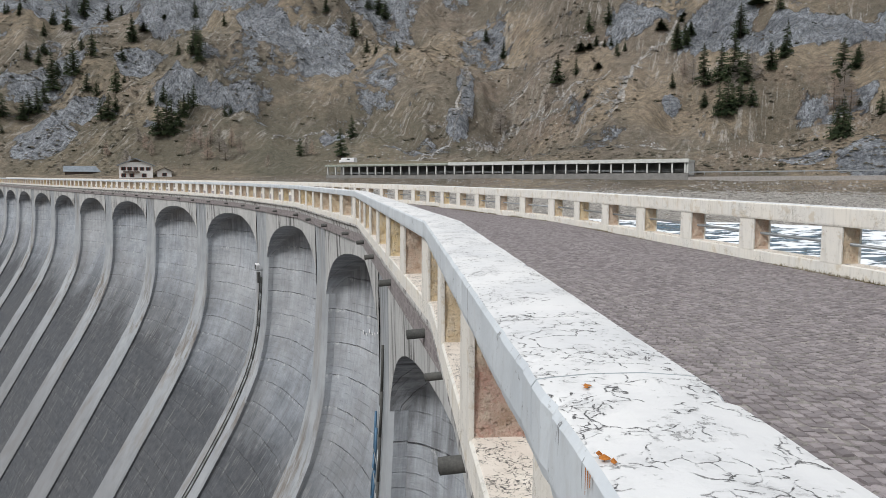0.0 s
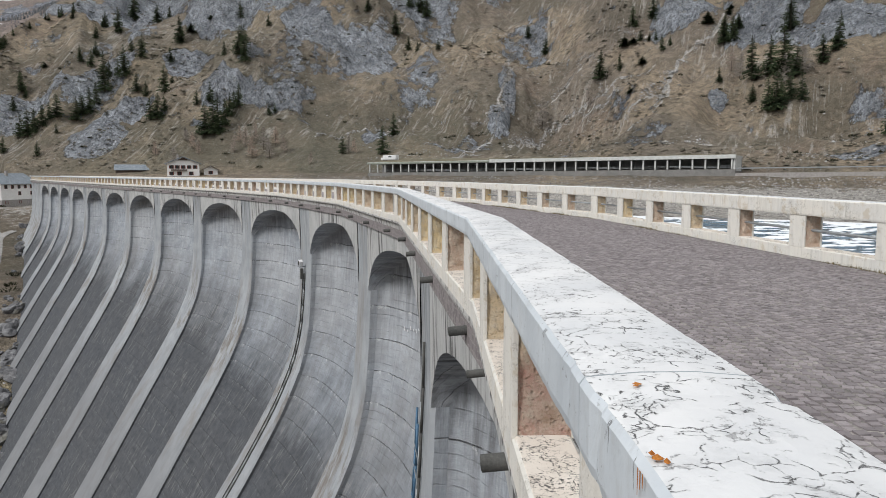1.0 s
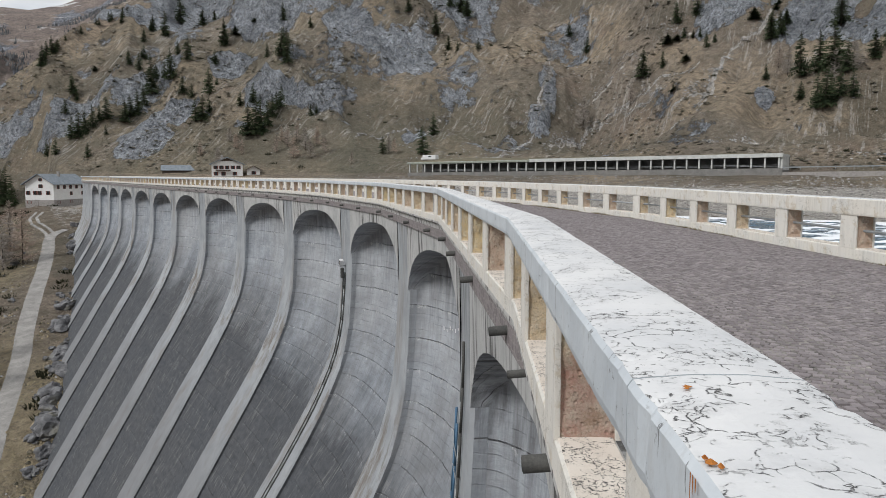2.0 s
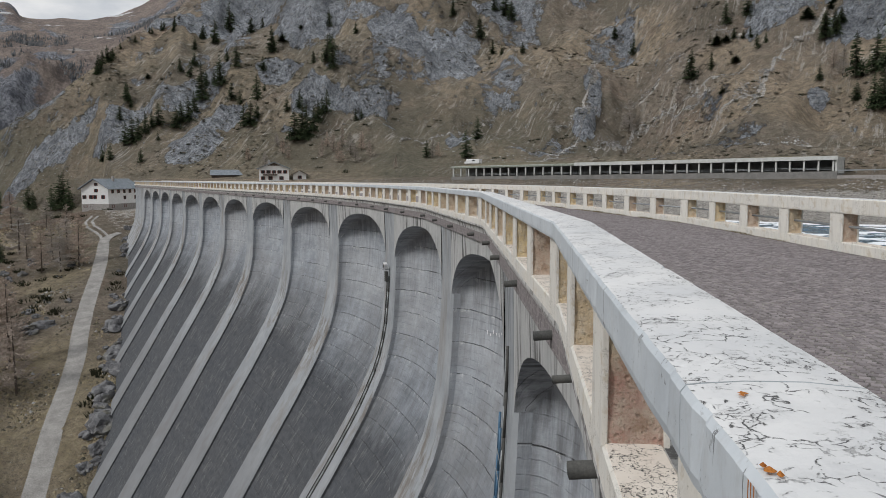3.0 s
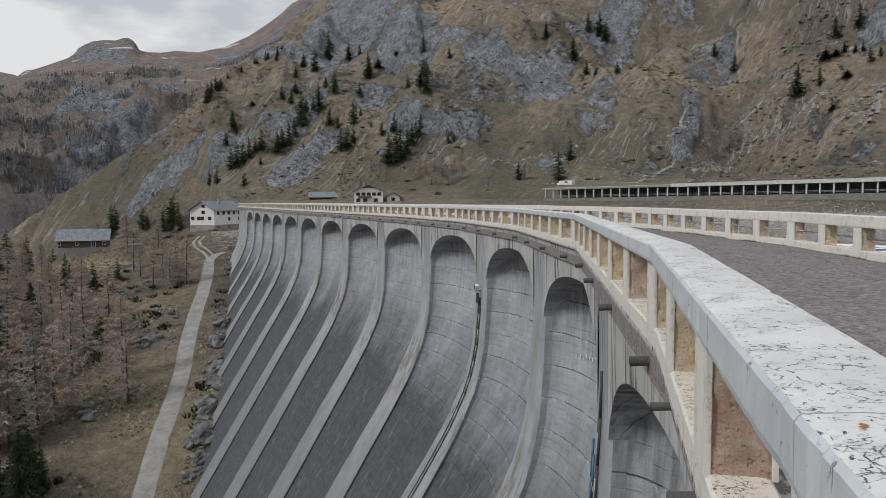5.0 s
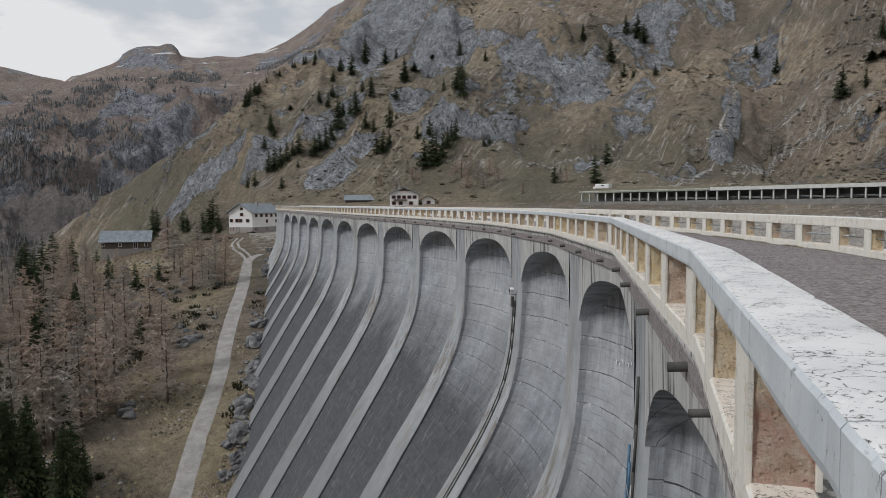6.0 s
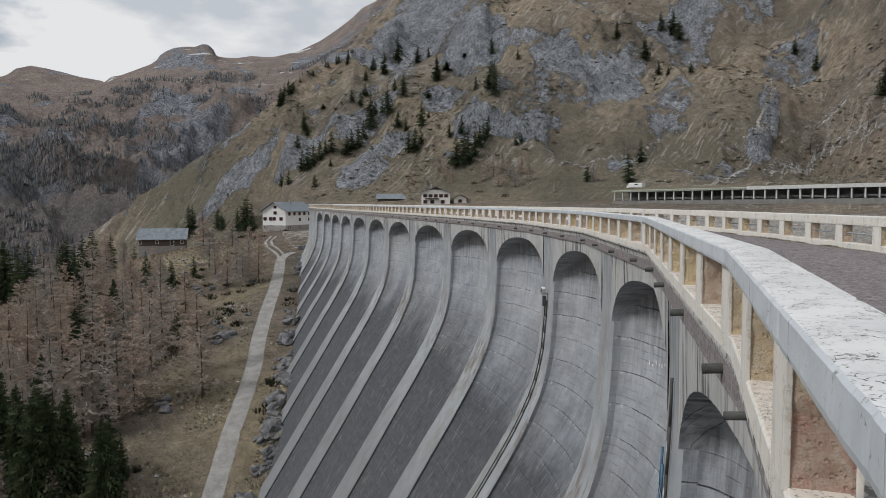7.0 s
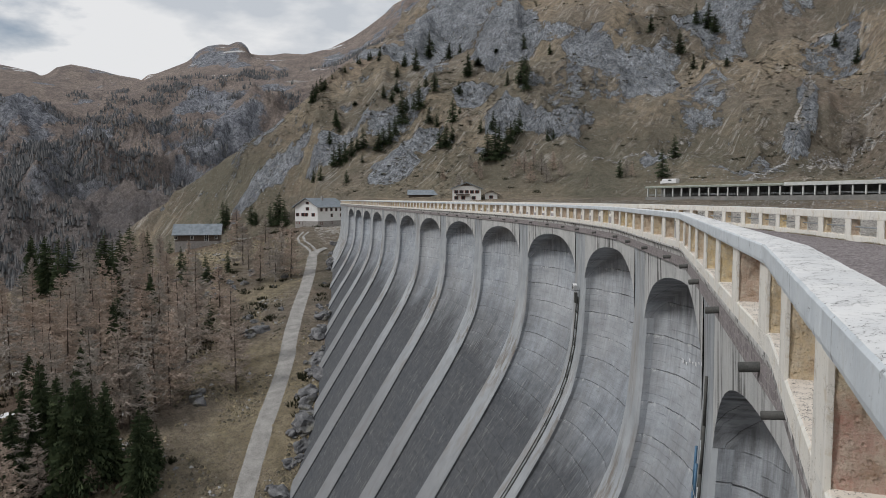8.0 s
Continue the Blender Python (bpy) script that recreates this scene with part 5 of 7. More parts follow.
    tagged(from_lists("weeds", verts, faces, M_WEED), "dry grass tufts along the foot of the parapet", "weeds", kind="stuff")


# ---- gallery, houses ----
G0, G1 = Vector((-42, 266, 1.5)), Vector((68, 204, 2.4))


def build_gallery():
    ga = thing("avalanche_gallery", "long open-sided concrete avalanche gallery over the road", "gallery")
    d = (G1 - G0)
    ln = d.length
    e = d.normalized()
    n = Vector((e.y, -e.x, 0)).normalized()          # towards the lake
    rot = e.to_track_quat("X", "Z").to_matrix().to_4x4()

    def bar(u0, u1, depth, z0, z1, off, bevel=0.03):
        c = G0 + e * (u0 + u1) / 2 + n * off + Vector((0, 0, (z0 + z1) / 2))
        return box((u1 - u0, depth, z1 - z0), Matrix.Translation(c) @ rot, bevel)
    part("roof", bar(-1, ln + 1, 9.5, 3.55, 4.2, -4.4), M_GALLERY, ga)
    old = 0.4 * ln
    part("roof_edge", bar(old, ln + 1.1, 0.35, 3.4, 4.45, 0.55), M_GALLERY, ga, "pale concrete roof edge")
    part("roof_edge", bar(-1.1, old, 0.3, 3.5, 4.1, 0.55), M_OLDGALLERY, ga, "weathered grey-green roof edge")
    bm = bmesh.new()
    n_t = 60
    rows = []
    for i in range(n_t + 1):
        u = -1 + (ln + 2) * i / n_t
        lift = 0.5 + 0.5 * vnoise(np.array([u / 9.0]), np.array([0.5]), 7)[0] + (0.35 if u < old else 0)
        rows.append([bm.verts.new(G0 + e * u + n * off + Vector((0, 0, 4.15 + 0.5 * hh * lift))) for off, hh in ((0.2 if u < old else -0.6, 0.0), (-0.6, 0.6), (-3.5, 1.2), (-9.0, 2.6))])
    for a, b in zip(rows, rows[1:]):
        for q in range(3):
            bm.faces.new((a[q], b[q], b[q + 1], a[q + 1]))
    part("roof_turf", bm, M_TURF, ga, "uneven turf on the gallery roof", True)
    part("back_wall", bar(-1, ln + 1, 0.5, -1.5, 3.6, -8.8), M_GALLERYWALL, ga, "dark back wall")
    part("base_wall", bar(-1, ln + 1, 0.4, -3.5, 0.45, 0.1), M_GALLERYWALL, ga, "grey base wall")
    part("end_wall", bar(ln + 0.4, ln + 0.9, 9, -2, 3.6, -4.4), M_GALLERY, ga)
    part("road_slab", bar(-1, ln + 1, 9, -3, 0.0, -4.5), M_GALLERYWALL, ga)
    n_posts = 36
    bm = box((0.42, 0.5, 3.0), pose(0, 0, 0), 0.04)
    mesh = bpy.data.meshes.new("post")
    bm.to_mesh(mesh)
    bm.free()
    mesh.materials.append(M_GALLERY)
    for i in range(n_posts + 1):
        p = G0 + e * (ln * i / n_posts) + n * 0.1 + Vector((0, 0, 2.0))
        ob = link("post", mesh, None, ga)
        ob.matrix_basis = Matrix.Translation(p) @ rot
    for z in (0.95, 1.3):
        part("guard_rail", bar(-1, ln + 1, 0.08, z, z + 0.1, 0.0, 0.0), M_IRON, ga)
    # retaining wall and kerb of the open road beyond
    wall = thing("road_wall", "low grey retaining wall along the valley road", "retaining wall", kind="structure")
    pts = [Vector((69, 203.5, 2.0)), Vector((120, 176, 2.6)), Vector((178, 142, 3.2)), Vector((260, 100, 4.0))]
    for a, b in zip(pts, pts[1:]):
        c, dd = (a + b) / 2, (b - a)
        part("wall_length", box((dd.length + 0.3, 0.4, 2.6), Matrix.Translation(c - Vector((0, 0, 1.5))) @ dd.to_track_quat("X", "Z").to_matrix().to_4x4(), 0.04), M_STONEBASE, wall)
    for a, b in zip(pts, pts[1:]):
        bm = bmesh.new()
        nn = 14
        for i in range(nn):
            p = a + (b - a) * (i / nn) + Vector((0, 0, 0.5))
            add_box(bm, (0.12, 0.12, 1.0), Matrix.Translation(p + Vector((0, 0, 0.4))))
        c, dd = (a + b) / 2, (b - a)
        add_box(bm, (dd.length, 0.06, 0.3), Matrix.Translation(c + Vector((0, -0.08, 1.1))) @ dd.to_track_quat("X", "Z").to_matrix().to_4x4())
        part("crash_barrier", bm, M_IRON, wall, "grey steel crash barrier")


def gable_house(name, label, at, rot, w, d, eave, ridge, over, base_h, walls, roof_mat, windows, category="house", low=-6.0, base_mat=None, chimney=None, along=False):
    """w along x (the gable end faces -y), d along y; the ridge runs along y, or along x if asked."""
    ho = thing(name, label, category, at=at)
    ho.rotation_euler = (0, 0, radians(rot))
    if base_h:
        part("base", box((w + 0.16, d + 0.16, base_h - low), pose(0, d / 2, (base_h + low) / 2), 0.04), base_mat or M_STONEBASE, ho, "grey stone base storey")
    bm = bmesh.new()
    half, top = (w / 2, d) if not along else (d / 2, w)
    prof = [(-half, base_h), (half, base_h), (half, eave), (0, ridge), (-half, eave)]
    for yy in (0, top):
        for px, pz in prof:
            bm.verts.new((px, yy, pz) if not along else (yy - w / 2, px + d / 2, pz))
    bm.verts.ensure_lookup_table()
    v = bm.verts
    bm.faces.new([v[i] for i in range(5)])
    bm.faces.new([v[9 - i] for i in range(5)])
    for i in range(5):
        bm.faces.new((v[i], v[i + 5], v[(i + 1) % 5 + 5], v[(i + 1) % 5]))
    part("wall", bm, walls, ho)
    sl = math.hypot(half, ridge - eave)
    ang = math.degrees(math.atan2(ridge - eave, half))
    roof = thing("roof", "", "")
    roof.parent = ho
    del_len = top + 2 * over
    for sg in (-1, 1):
        m = pose(sg * half / 2, top / 2, (eave + ridge) / 2, 0, sg * ang, 0) @ pose(sg * over / 2, 0, 0.14)
        bm = bmesh.new()
        nb = int(del_len / 0.9)
        sec = []
        for i in range(nb + 1):
            yy = -del_len / 2 + 0.05 + (del_len - 0.1) * i / nb
            sec += [(yy - 0.04, 0.08), (yy - 0.02, 0.15), (yy + 0.02, 0.15), (yy + 0.04, 0.08)]
        sec += [(del_len / 2, -0.08), (-del_len / 2, -0.08)]
        ends = [[bm.verts.new(m @ Vector((sx * (sl + over) / 2, yy, zz))) for yy, zz in sec] for sx in (-1, 1)]
        for q in range(len(sec)):
            w2 = (q + 1) % len(sec)
            bm.faces.new((ends[0][q], ends[0][w2], ends[1][w2], ends[1][q]))
        bm.faces.new(ends[0])
        bm.faces.new(ends[1][::-1])
        ob = part("roof_slope", bm, roof_mat, roof)
        if along:
            ob.matrix_basis = pose(w / 2, d / 2, 0, 0, 0, 90)
    for wx, wz, face, ww, wh in windows:
        if face == "g":
            m = pose(wx, -0.02, wz)
        else:
            m = pose(w / 2 + 0.02, wx, wz, 0, 0, 90)
        win = thing("window", "", "")
        win.parent = ho
        win.matrix_basis = m
        part("pane", box((ww, 0.05, wh), pose(0, 0.0, 0)), M_GLASS, win, "dark window pane")
        bm = bmesh.new()
        for sx in (-1, 1):
            add_box(bm, (0.1, 0.12, wh + 0.2), pose(sx * (ww / 2 + 0.05), -0.02, 0))
            add_box(bm, (ww, 0.12, 0.1), pose(0, -0.02, sx * (wh / 2 + 0.05)))
        add_box(bm, (0.06, 0.1, wh), pose(0, -0.01, 0))
        part("frame", bm, M_WHITEWALL if walls is M_WOOD else M_WOOD, win)
        if walls is M_WHITEWALL and wh < 1.6:
            for sx in (-1, 1):
                part("shutter", box((ww * 0.36, 0.06, wh + 0.1), pose(sx * (ww * 0.72), -0.05, 0), 0.01), M_SHUTTER, win, "dark red shutter")
    if chimney:
        part("chimney", box((0.8, 0.8, 2.0), pose(chimney[0], chimney[1], ridge + 0.1), 0.05), M_STONEBASE, ho)
    return ho


def build_houses():
    win = [(x, 4.6, "g", 0.9, 1.2) for x in (-4.3, -1.6, 0.1, 3.4)] + [(0.6, 7.0, "g", 0.9, 1.1), (0.6, 9.3, "g", 0.8, 0.9), (-4, 1.2, "g", 0.9, 0.9), (-1.2, 1.0, "g", 1.2, 2.0)]
    win += [(y, 6.6, "s", 0.9, 1.2) for y in (2.6, 6.2, 9.8, 13.4, 17)] + [(y, 4.2, "s", 0.9, 1.2) for y in (10, 17)] + [(y, 1.1, "s", 0.9, 0.9) for y in (2.6, 10)]
    gable_house("white_house", "white three-storey house with grey sheet roof and stone base", (-145.4, 203.6, -7.9), 0, 11, 20, 7.9, 11.2, 1.0, 2.0, M_WHITEWALL, M_ROOF, win, chimney=(1.5, 9)).scale = (0.84, 0.84, 0.84)
    win = [(x, 3.9, "g", 0.9, 1.1) for x in (-4.2, -2.1, 0, 2.1, 4.2)] + [(x, 1.5, "g", 0.9, 1.2) for x in (-4.2, -1.4, 2.8)]
    ch = gable_house("chalet", "white chalet with dark wooden gable under a grey roof", (-113.6, 268.5, 0.2), 22, 11.5, 12, 5.2, 7.6, 0.9, 0.4, M_WHITEWALL, M_ROOF, win, chimney=(-2.0, 5))
    bm = bmesh.new()
    vs = [bm.verts.new((px_, yy, pz)) for yy in (-0.12, 0.02) for px_, pz in ((-2.6, 6.35), (2.6, 6.35), (0, 7.45))]
    bm.faces.new(vs[:3])
    bm.faces.new(vs[3:][::-1])
    for q in range(3):
        bm.faces.new((vs[q], vs[(q + 1) % 3], vs[(q + 1) % 3 + 3], vs[q + 3]))
    part("gable_boards", bm, M_WOOD, ch, "dark boarded gable")
    part("balcony", box((5.5, 0.7, 0.5), pose(-1.5, -0.4, 2.75), 0.03), M_WOOD, ch, "dark wooden balcony")
    gable_house("annex", "white annex with a dark roof beside the chalet", (-104.8, 273, 0.2), 22, 5, 8, 3.0, 4.3, 0.9, 0.3, M_WHITEWALL, M_WOOD, [(0, 1.8, "g", 0.9, 1.1)])
    gable_house("barn", "low barn with grey sheet roof behind the chalet", (-139, 284, 0.5), 26, 16, 9, 2.6, 4.6, 0.6, 0, M_WOOD, M_ROOF, [], "barn", along=True)
    hut = [(-6.5, 1.5, "g", 0.8, 0.9), (-1.5, 1.5, "g", 0.8, 0.9), (3.0, 1.3, "g", 1.0, 1.8), (6, 1.5, "g", 0.8, 0.9)]
    gable_house("wooden_hut", "weathered wooden hut with grey sheet roof", (-169.9, 178, -12.6), 36, 13.6, 8, 2.7, 5.6, 0.9, 0.3, M_WOOD, M_ROOF, hut, "hut", along=True)
    w = thing("garden_wall", "grey concrete terrace wall beside the hut", "wall", at=(-156.5, 187.5, -12.6))
    w.rotation_euler = (0, 0, radians(42))
    part("wall_body", box((14, 0.4, 2.6), pose(0, 0, 0), 0.05), M_GALLERY, w)


def build_van():
    v = thing("camper_van", "white camper van parked by the gallery", "van", at=(-36, 278.5, 6.1))
    v.rotation_euler = (0, 0, radians(-28))
    bm = box((6.2, 2.2, 1.7), pose(0, 0, 1.7), 0.25)
    add_box(bm, (1.3, 2.0, 1.0), pose(-3.4, 0, 1.2), 0.3)
    part("body", bm, M_CARWHITE, v)
    part("windscreen", box((0.1, 1.7, 0.6), pose(-3.1, 0, 2.0, 0, -25, 0), 0.03), M_GLASS, v)
    part("side_window", box((1.4, 0.06, 0.5), pose(0.4, -1.1, 2.0), 0.02), M_GLASS, v)
    for x in (-2.6, 2.0):
        for y in (-0.95, 0.95):
            bm = bmesh.new()
            add_tube(bm, (x, y - 0.1, 0.35), (x, y + 0.1, 0.35), 0.35, 16)
            part("wheel", bm, M_RUBBER, v)


# ---- track, water, rocks, snow ----
def build_track():
    pts = [Vector((x, y, 0)) for x, y in TRACK]
    dense = []
    for a, b, c, d in zip([pts[0]] + pts, pts, pts[1:], pts[2:] + [pts[-1]]):
        for i in range(10):
            t = i / 10
            dense.append(0.5 * ((2 * b) + (c - a) * t + (2 * a - 5 * b + 4 * c - d) * t * t + (3 * b - a - 3 * c + d) * t ** 3))
    verts, faces = [], []
    n = 7
    for i, p in enumerate(dense):
        q = dense[min(i + 1, len(dense) - 1)] - dense[max(i - 1, 0)]
        side = Vector((q.y, -q.x, 0)).normalized()
        half = (1.48 - 0.5 * max(0, (i - 65) / 25)) * (1 + 0.04 * noise.noise(p * 0.25))
        zc = gz(p.x, p.y)
        for j in range(n):
            u = -1 + 2 * j / (n - 1)
            c = p + side * half * u * (1 + 0.05 * noise.noise(p * 0.9 + Vector((u, 0, 5))))
            verts.append((c.x, c.y, max(zc, gz(c.x, c.y)) + 0.12 - 0.1 * abs(u) ** 3))
    for i in range(len(dense) - 1):
        for j in range(n - 1):
            a = i * n + j
            faces.append((a, a + 1, a + n + 1, a + n))
    tagged(from_lists("track", verts, faces, M_SCREE, smooth=True), "pale gravel service track down the valley side", "track", kind="structure")


def build_water():
    """The lake: one sheet, finely meshed into choppy waves where it lies open to view."""
    def swell(x, y):
        u, v = 0.94 * x + 0.34 * y, -0.34 * x + 0.94 * y
        return 0.3 * ridged(u * 0.45, v, 3.6, 3, 101) + 0.25 * fbm(u * 0.6, v, 1.5, 2, 104)
    ss = [BENDS[0]] + stops(BENDS[0] + 2, S_END - 2, 6)
    verts, faces = [], []
    for s in ss:
        verts += [wall_spot(s, -7.3, -7.75), wall_spot(s, -60, -7.75), wall_spot(s, -420, -7.75)]
    for i in range(len(ss) - 1):
        for j in range(2):
            a = i * 3 + j
            faces.append((a, a + 1, a + 4, a + 3))
    b = len(verts)
    az, rr = np.radians(np.arange(-36, -7, 0.16)), np.concatenate([np.arange(24, 70, 0.8), np.arange(70, 165, 0.45)])
    aa, ra = np.meshgrid(az, rr, indexing="ij")
    x, y = -ra * np.sin(aa), ra * np.cos(aa)
    z = -7.4 + swell(x, y)
    verts += [Vector(v) for v in zip(x.ravel(), y.ravel(), z.ravel())]
    n = len(rr)
    faces += [(b + i * n + j, b + (i + 1) * n + j, b + (i + 1) * n + j + 1, b + i * n + j + 1) for i in range(len(az) - 1) for j in range(n - 1)]
    tagged(from_lists("water", verts, faces, M_WATER, smooth=True), "blue-grey choppy lake water", "lake", kind="structure")


def boulder_mesh(seed):
    bm = bmesh.new()
    bmesh.ops.create_icosphere(bm, subdivisions=3, radius=1.0)
    off = Vector((seed * 7.1, seed * 3.3, 0))
    for v in bm.verts:
        d = v.co.normalized()
        k = 0.75 + 0.5 * noise.noise(d * 1.1 + off) + 0.22 * noise.noise(d * 2.7 + off)
        v.co = d * k
        v.co.z *= 0.8
    mesh = bpy.data.meshes.new("boulder")
    bm.to_mesh(mesh)
    bm.free()
    mesh.materials.append(M_ROCK)
    return mesh


def build_boulders():
    rng = random.Random(12)
    meshes = [boulder_mesh(i) for i in range(5)]
    k = 0
    while k < 260:
        if k < 150:
            a = rng.uniform(-2, 100)
            s = S_END - a
            z = float(np.interp(a, [0, 17, 46, 90, 107], [-13, -16.5, -22, -31.5, -38.5]))
            q = wall_spot(s, face_out(z) + abs(rng.gauss(0.3, 2.2)), 0)
            if vnoise(np.array([a / 5.0]), np.array([0.3]), 66)[0] < -0.02:
                k += 1
                continue
            size = rng.uniform(0.3, 1.0) + 2.0 * rng.random() ** 4
        else:
            q = Vector((rng.gauss(-132, 9), rng.gauss(141, 7), 0)) if k % 2 else Vector((rng.uniform(-150, -90), rng.uniform(90, 165), 0))
            size = rng.uniform(0.3, 1.25)
        k += 1
        d, _, _ = poly_dist(np.array([q.x]), np.array([q.y]), TRACK)
        if d[0] < 2.8 + size:
            continue
        ob = link("boulder", meshes[rng.randrange(5)], None)
        ob.matrix_basis = pose(q.x, q.y, gz(q.x, q.y) + 0.1 * size, rng.uniform(-20, 20), rng.uniform(-20, 20), rng.uniform(0, 360)) @ Matrix.Diagonal((size, size * rng.uniform(0.7, 1.2), size * rng.uniform(0.6, 1.1), 1))
        tagged(ob, "grey limestone boulder among rough grass", "boulder", "boulders below the dam")


def build_toe_crags():
    """Dark rock heads that break out of the bank at the foot of the dam: x, y, size."""
    rng = random.Random(77)
    mesh = [boulder_mesh(11), boulder_mesh(14), boulder_mesh(17)]
    for x, y, size in [(-61.7, 80.5, 3.8), (-63.7, 78.6, 2.2), (-66.4, 94.1, 1.9), (-69.1, 97.5, 1.4), (-73.3, 104.9, 2.3), (-77.4, 114.2, 2), (-84.4, 125.8, 2.6), (-103.3, 156, 1.8), (-115.4, 172.4, 2.6), (-117.9, 180.5, 2), (-101.1, 102.3, 2.5), (-86.7, 90.7, 1.8), (-97.8, 119, 2.7), (-96.7, 114.9, 1.4)]:
        for q in range(3):
            px_, py_, k = x + rng.gauss(0, 0.5 * size), y + rng.gauss(0, 0.5 * size), size * rng.uniform(0.45, 0.85)
            d, _, _ = poly_dist(np.array([px_]), np.array([py_]), TRACK)
            if d[0] < 2.0 + 1.3 * k:
                continue
            ob = link("crag", mesh[q], None)
            ob.matrix_basis = pose(px_, py_, gz(px_, py_) + 0.1 * k, rng.uniform(-25, 25), rng.uniform(-25, 25), rng.uniform(0, 360)) @ Matrix.Diagonal((k * 1.2, k * 0.9, k * 0.8, 1))
            tagged(ob, "dark rock head in the bank below the dam", "rock", "crags at the dam foot")


# ---- trees ----
def spruce_meshes(seed, whorls=20, per=12, broad=0.46):
    """A spruce of height 1: trunk, and a crown of drooping sprays with gaps."""
    rng = random.Random(seed)
    bm = bmesh.new()
    bmesh.ops.create_cone(bm, cap_ends=True, segments=7, radius1=0.018, radius2=0.003, depth=0.97, matrix=pose(0, 0, 0.485))
    trunk = bpy.data.meshes.new("trunk")
    bm.to_mesh(trunk)
    bm.free()
    trunk.materials.append(M_BARK)
    verts, faces = [], []
    for i in range(whorls):
        f = i / (whorls - 1)
        z = 0.08 + 0.89 * f ** 0.95
        reach = (0.19 * (1 - f) ** 0.72 + 0.014) * rng.uniform(0.8, 1.15)
        cnt = max(4, int(per * (1 - 0.5 * f)))
        for b in range(cnt):
            if rng.random() < 0.08:
                continue
            an = rng.uniform(0, 6.283)
            ln = reach * rng.uniform(0.65, 1.2)
            droop = 0.35 + 0.25 * rng.random() - 0.5 * f
            ca, sa = math.cos(an), math.sin(an)
            zz = z + rng.uniform(-0.02, 0.02)

            def at(u, sd, dz=0.0):
                x, y = u * ln, sd * ln
                return (x * ca - y * sa, x * sa + y * ca, zz - droop * ln * u ** 1.6 + 0.12 * ln * u ** 3 + dz)
            k = len(verts)
            n_t = 4
            verts.append(at(0, 0, 0.012))
            for t in range(1, n_t + 1):
                u = t / n_t
                wd = broad * (1.08 - u * 0.85) * rng.uniform(0.7, 1.3)
                hang = -0.03 * (1 - f) * rng.random() - 0.006
                verts += [at(u * 0.95, 0, 0.012), at(u - 0.12, wd, hang), at(u - 0.12, -wd, hang)]
            prev = k
            for t in range(n_t):
                c = k + 1 + 3 * t
                faces += [(prev, c, c + 1), (prev, c + 2, c)]
                prev = c
    crown = bpy.data.meshes.new("crown")
    crown.from_pydata(verts, [], faces)
    crown.materials.append(M_SPRUCE)
    return trunk, crown


def larch_meshes(seed):
    """A bare larch of height 1: straight trunk, limbs that lift at the tips, fine twigs."""
    rng = random.Random(seed)
    bm = bmesh.new()
    bmesh.ops.create_cone(bm, cap_ends=True, segments=7, radius1=0.014, radius2=0.002, depth=1.0, matrix=pose(0, 0, 0.5))
    trunk = bpy.data.meshes.new("trunk")
    bm.to_mesh(trunk)
    bm.free()
    trunk.materials.append(M_BARK)
    verts, faces = [], []

    def sliver(a, b, w):
        d = (b - a)
        sd = d.cross(Vector((rng.uniform(-1, 1), rng.uniform(-1, 1), rng.uniform(-1, 1))))
        if sd.length < 1e-6:
            return
        sd = sd.normalized() * w
        k = len(verts)
        verts.extend([a - sd, a + sd, b])
        faces.append((k, k + 1, k + 2))
    for i in range(104):
        f = rng.random() ** 0.9
        z = 0.13 + 0.85 * f
        ln = (0.235 * (1 - f) ** 0.7 + 0.02) * rng.uniform(0.55, 1.15)
        an = rng.uniform(0, 6.283)
        out = Vector((math.cos(an), math.sin(an), 0))
        p0 = Vector((0, 0, z))
        p1 = p0 + out * ln * 0.55 + Vector((0, 0, -0.2 * ln))
        p2 = p0 + out * ln + Vector((0, 0, 0.10 * ln))
        sliver(p0, p1, 0.006)
        sliver(p1, p2, 0.005)
        for t in range(44):
            u = rng.uniform(0.15, 1.0)
            q = p0.lerp(p1, u / 0.55) if u < 0.55 else p1.lerp(p2, (u - 0.55) / 0.45)
            tw = Vector((rng.uniform(-1, 1), rng.uniform(-1, 1), rng.uniform(-0.9, 0.5))).normalized() * ln * rng.uniform(0.15, 0.38)
            sliver(q, q + tw + out * ln * 0.12, 0.0034)
    crown = bpy.data.meshes.new("crown")
    crown.from_pydata([tuple(v) for v in verts], [], faces)
    crown.materials.append(M_TWIG)
    return trunk, crown


SPRUCES = [spruce_meshes(i) for i in range(5)]
FINE = [spruce_meshes(60 + i, 36, 20, 0.24) for i in range(4)]
LARCHES = [larch_meshes(40 + i) for i in range(5)]


def tree(kind, x, y, h, rng, group, girth=1.0):
    pool = {"spruce": SPRUCES if h / math.hypot(x, y) < 0.07 else FINE, "larch": LARCHES}[kind]
    trunk, crown = pool[rng.randrange(len(pool))]
    label = "dark green spruce on the slope" if kind == "spruce" else "bare brown larch on the valley side"
    ob = thing(kind + "_tree", label, "tree", group)
    wide = girth * rng.uniform(0.85, 1.25)
    ob.matrix_basis = pose(x, y, gz(x, y) - 0.15, rng.uniform(-2, 2), rng.uniform(-2, 2), rng.uniform(0, 360)) @ Matrix.Diagonal((h * wide, h * wide, h, 1))
    link("trunk", trunk, None, ob)
    link("crown", crown, None, ob)


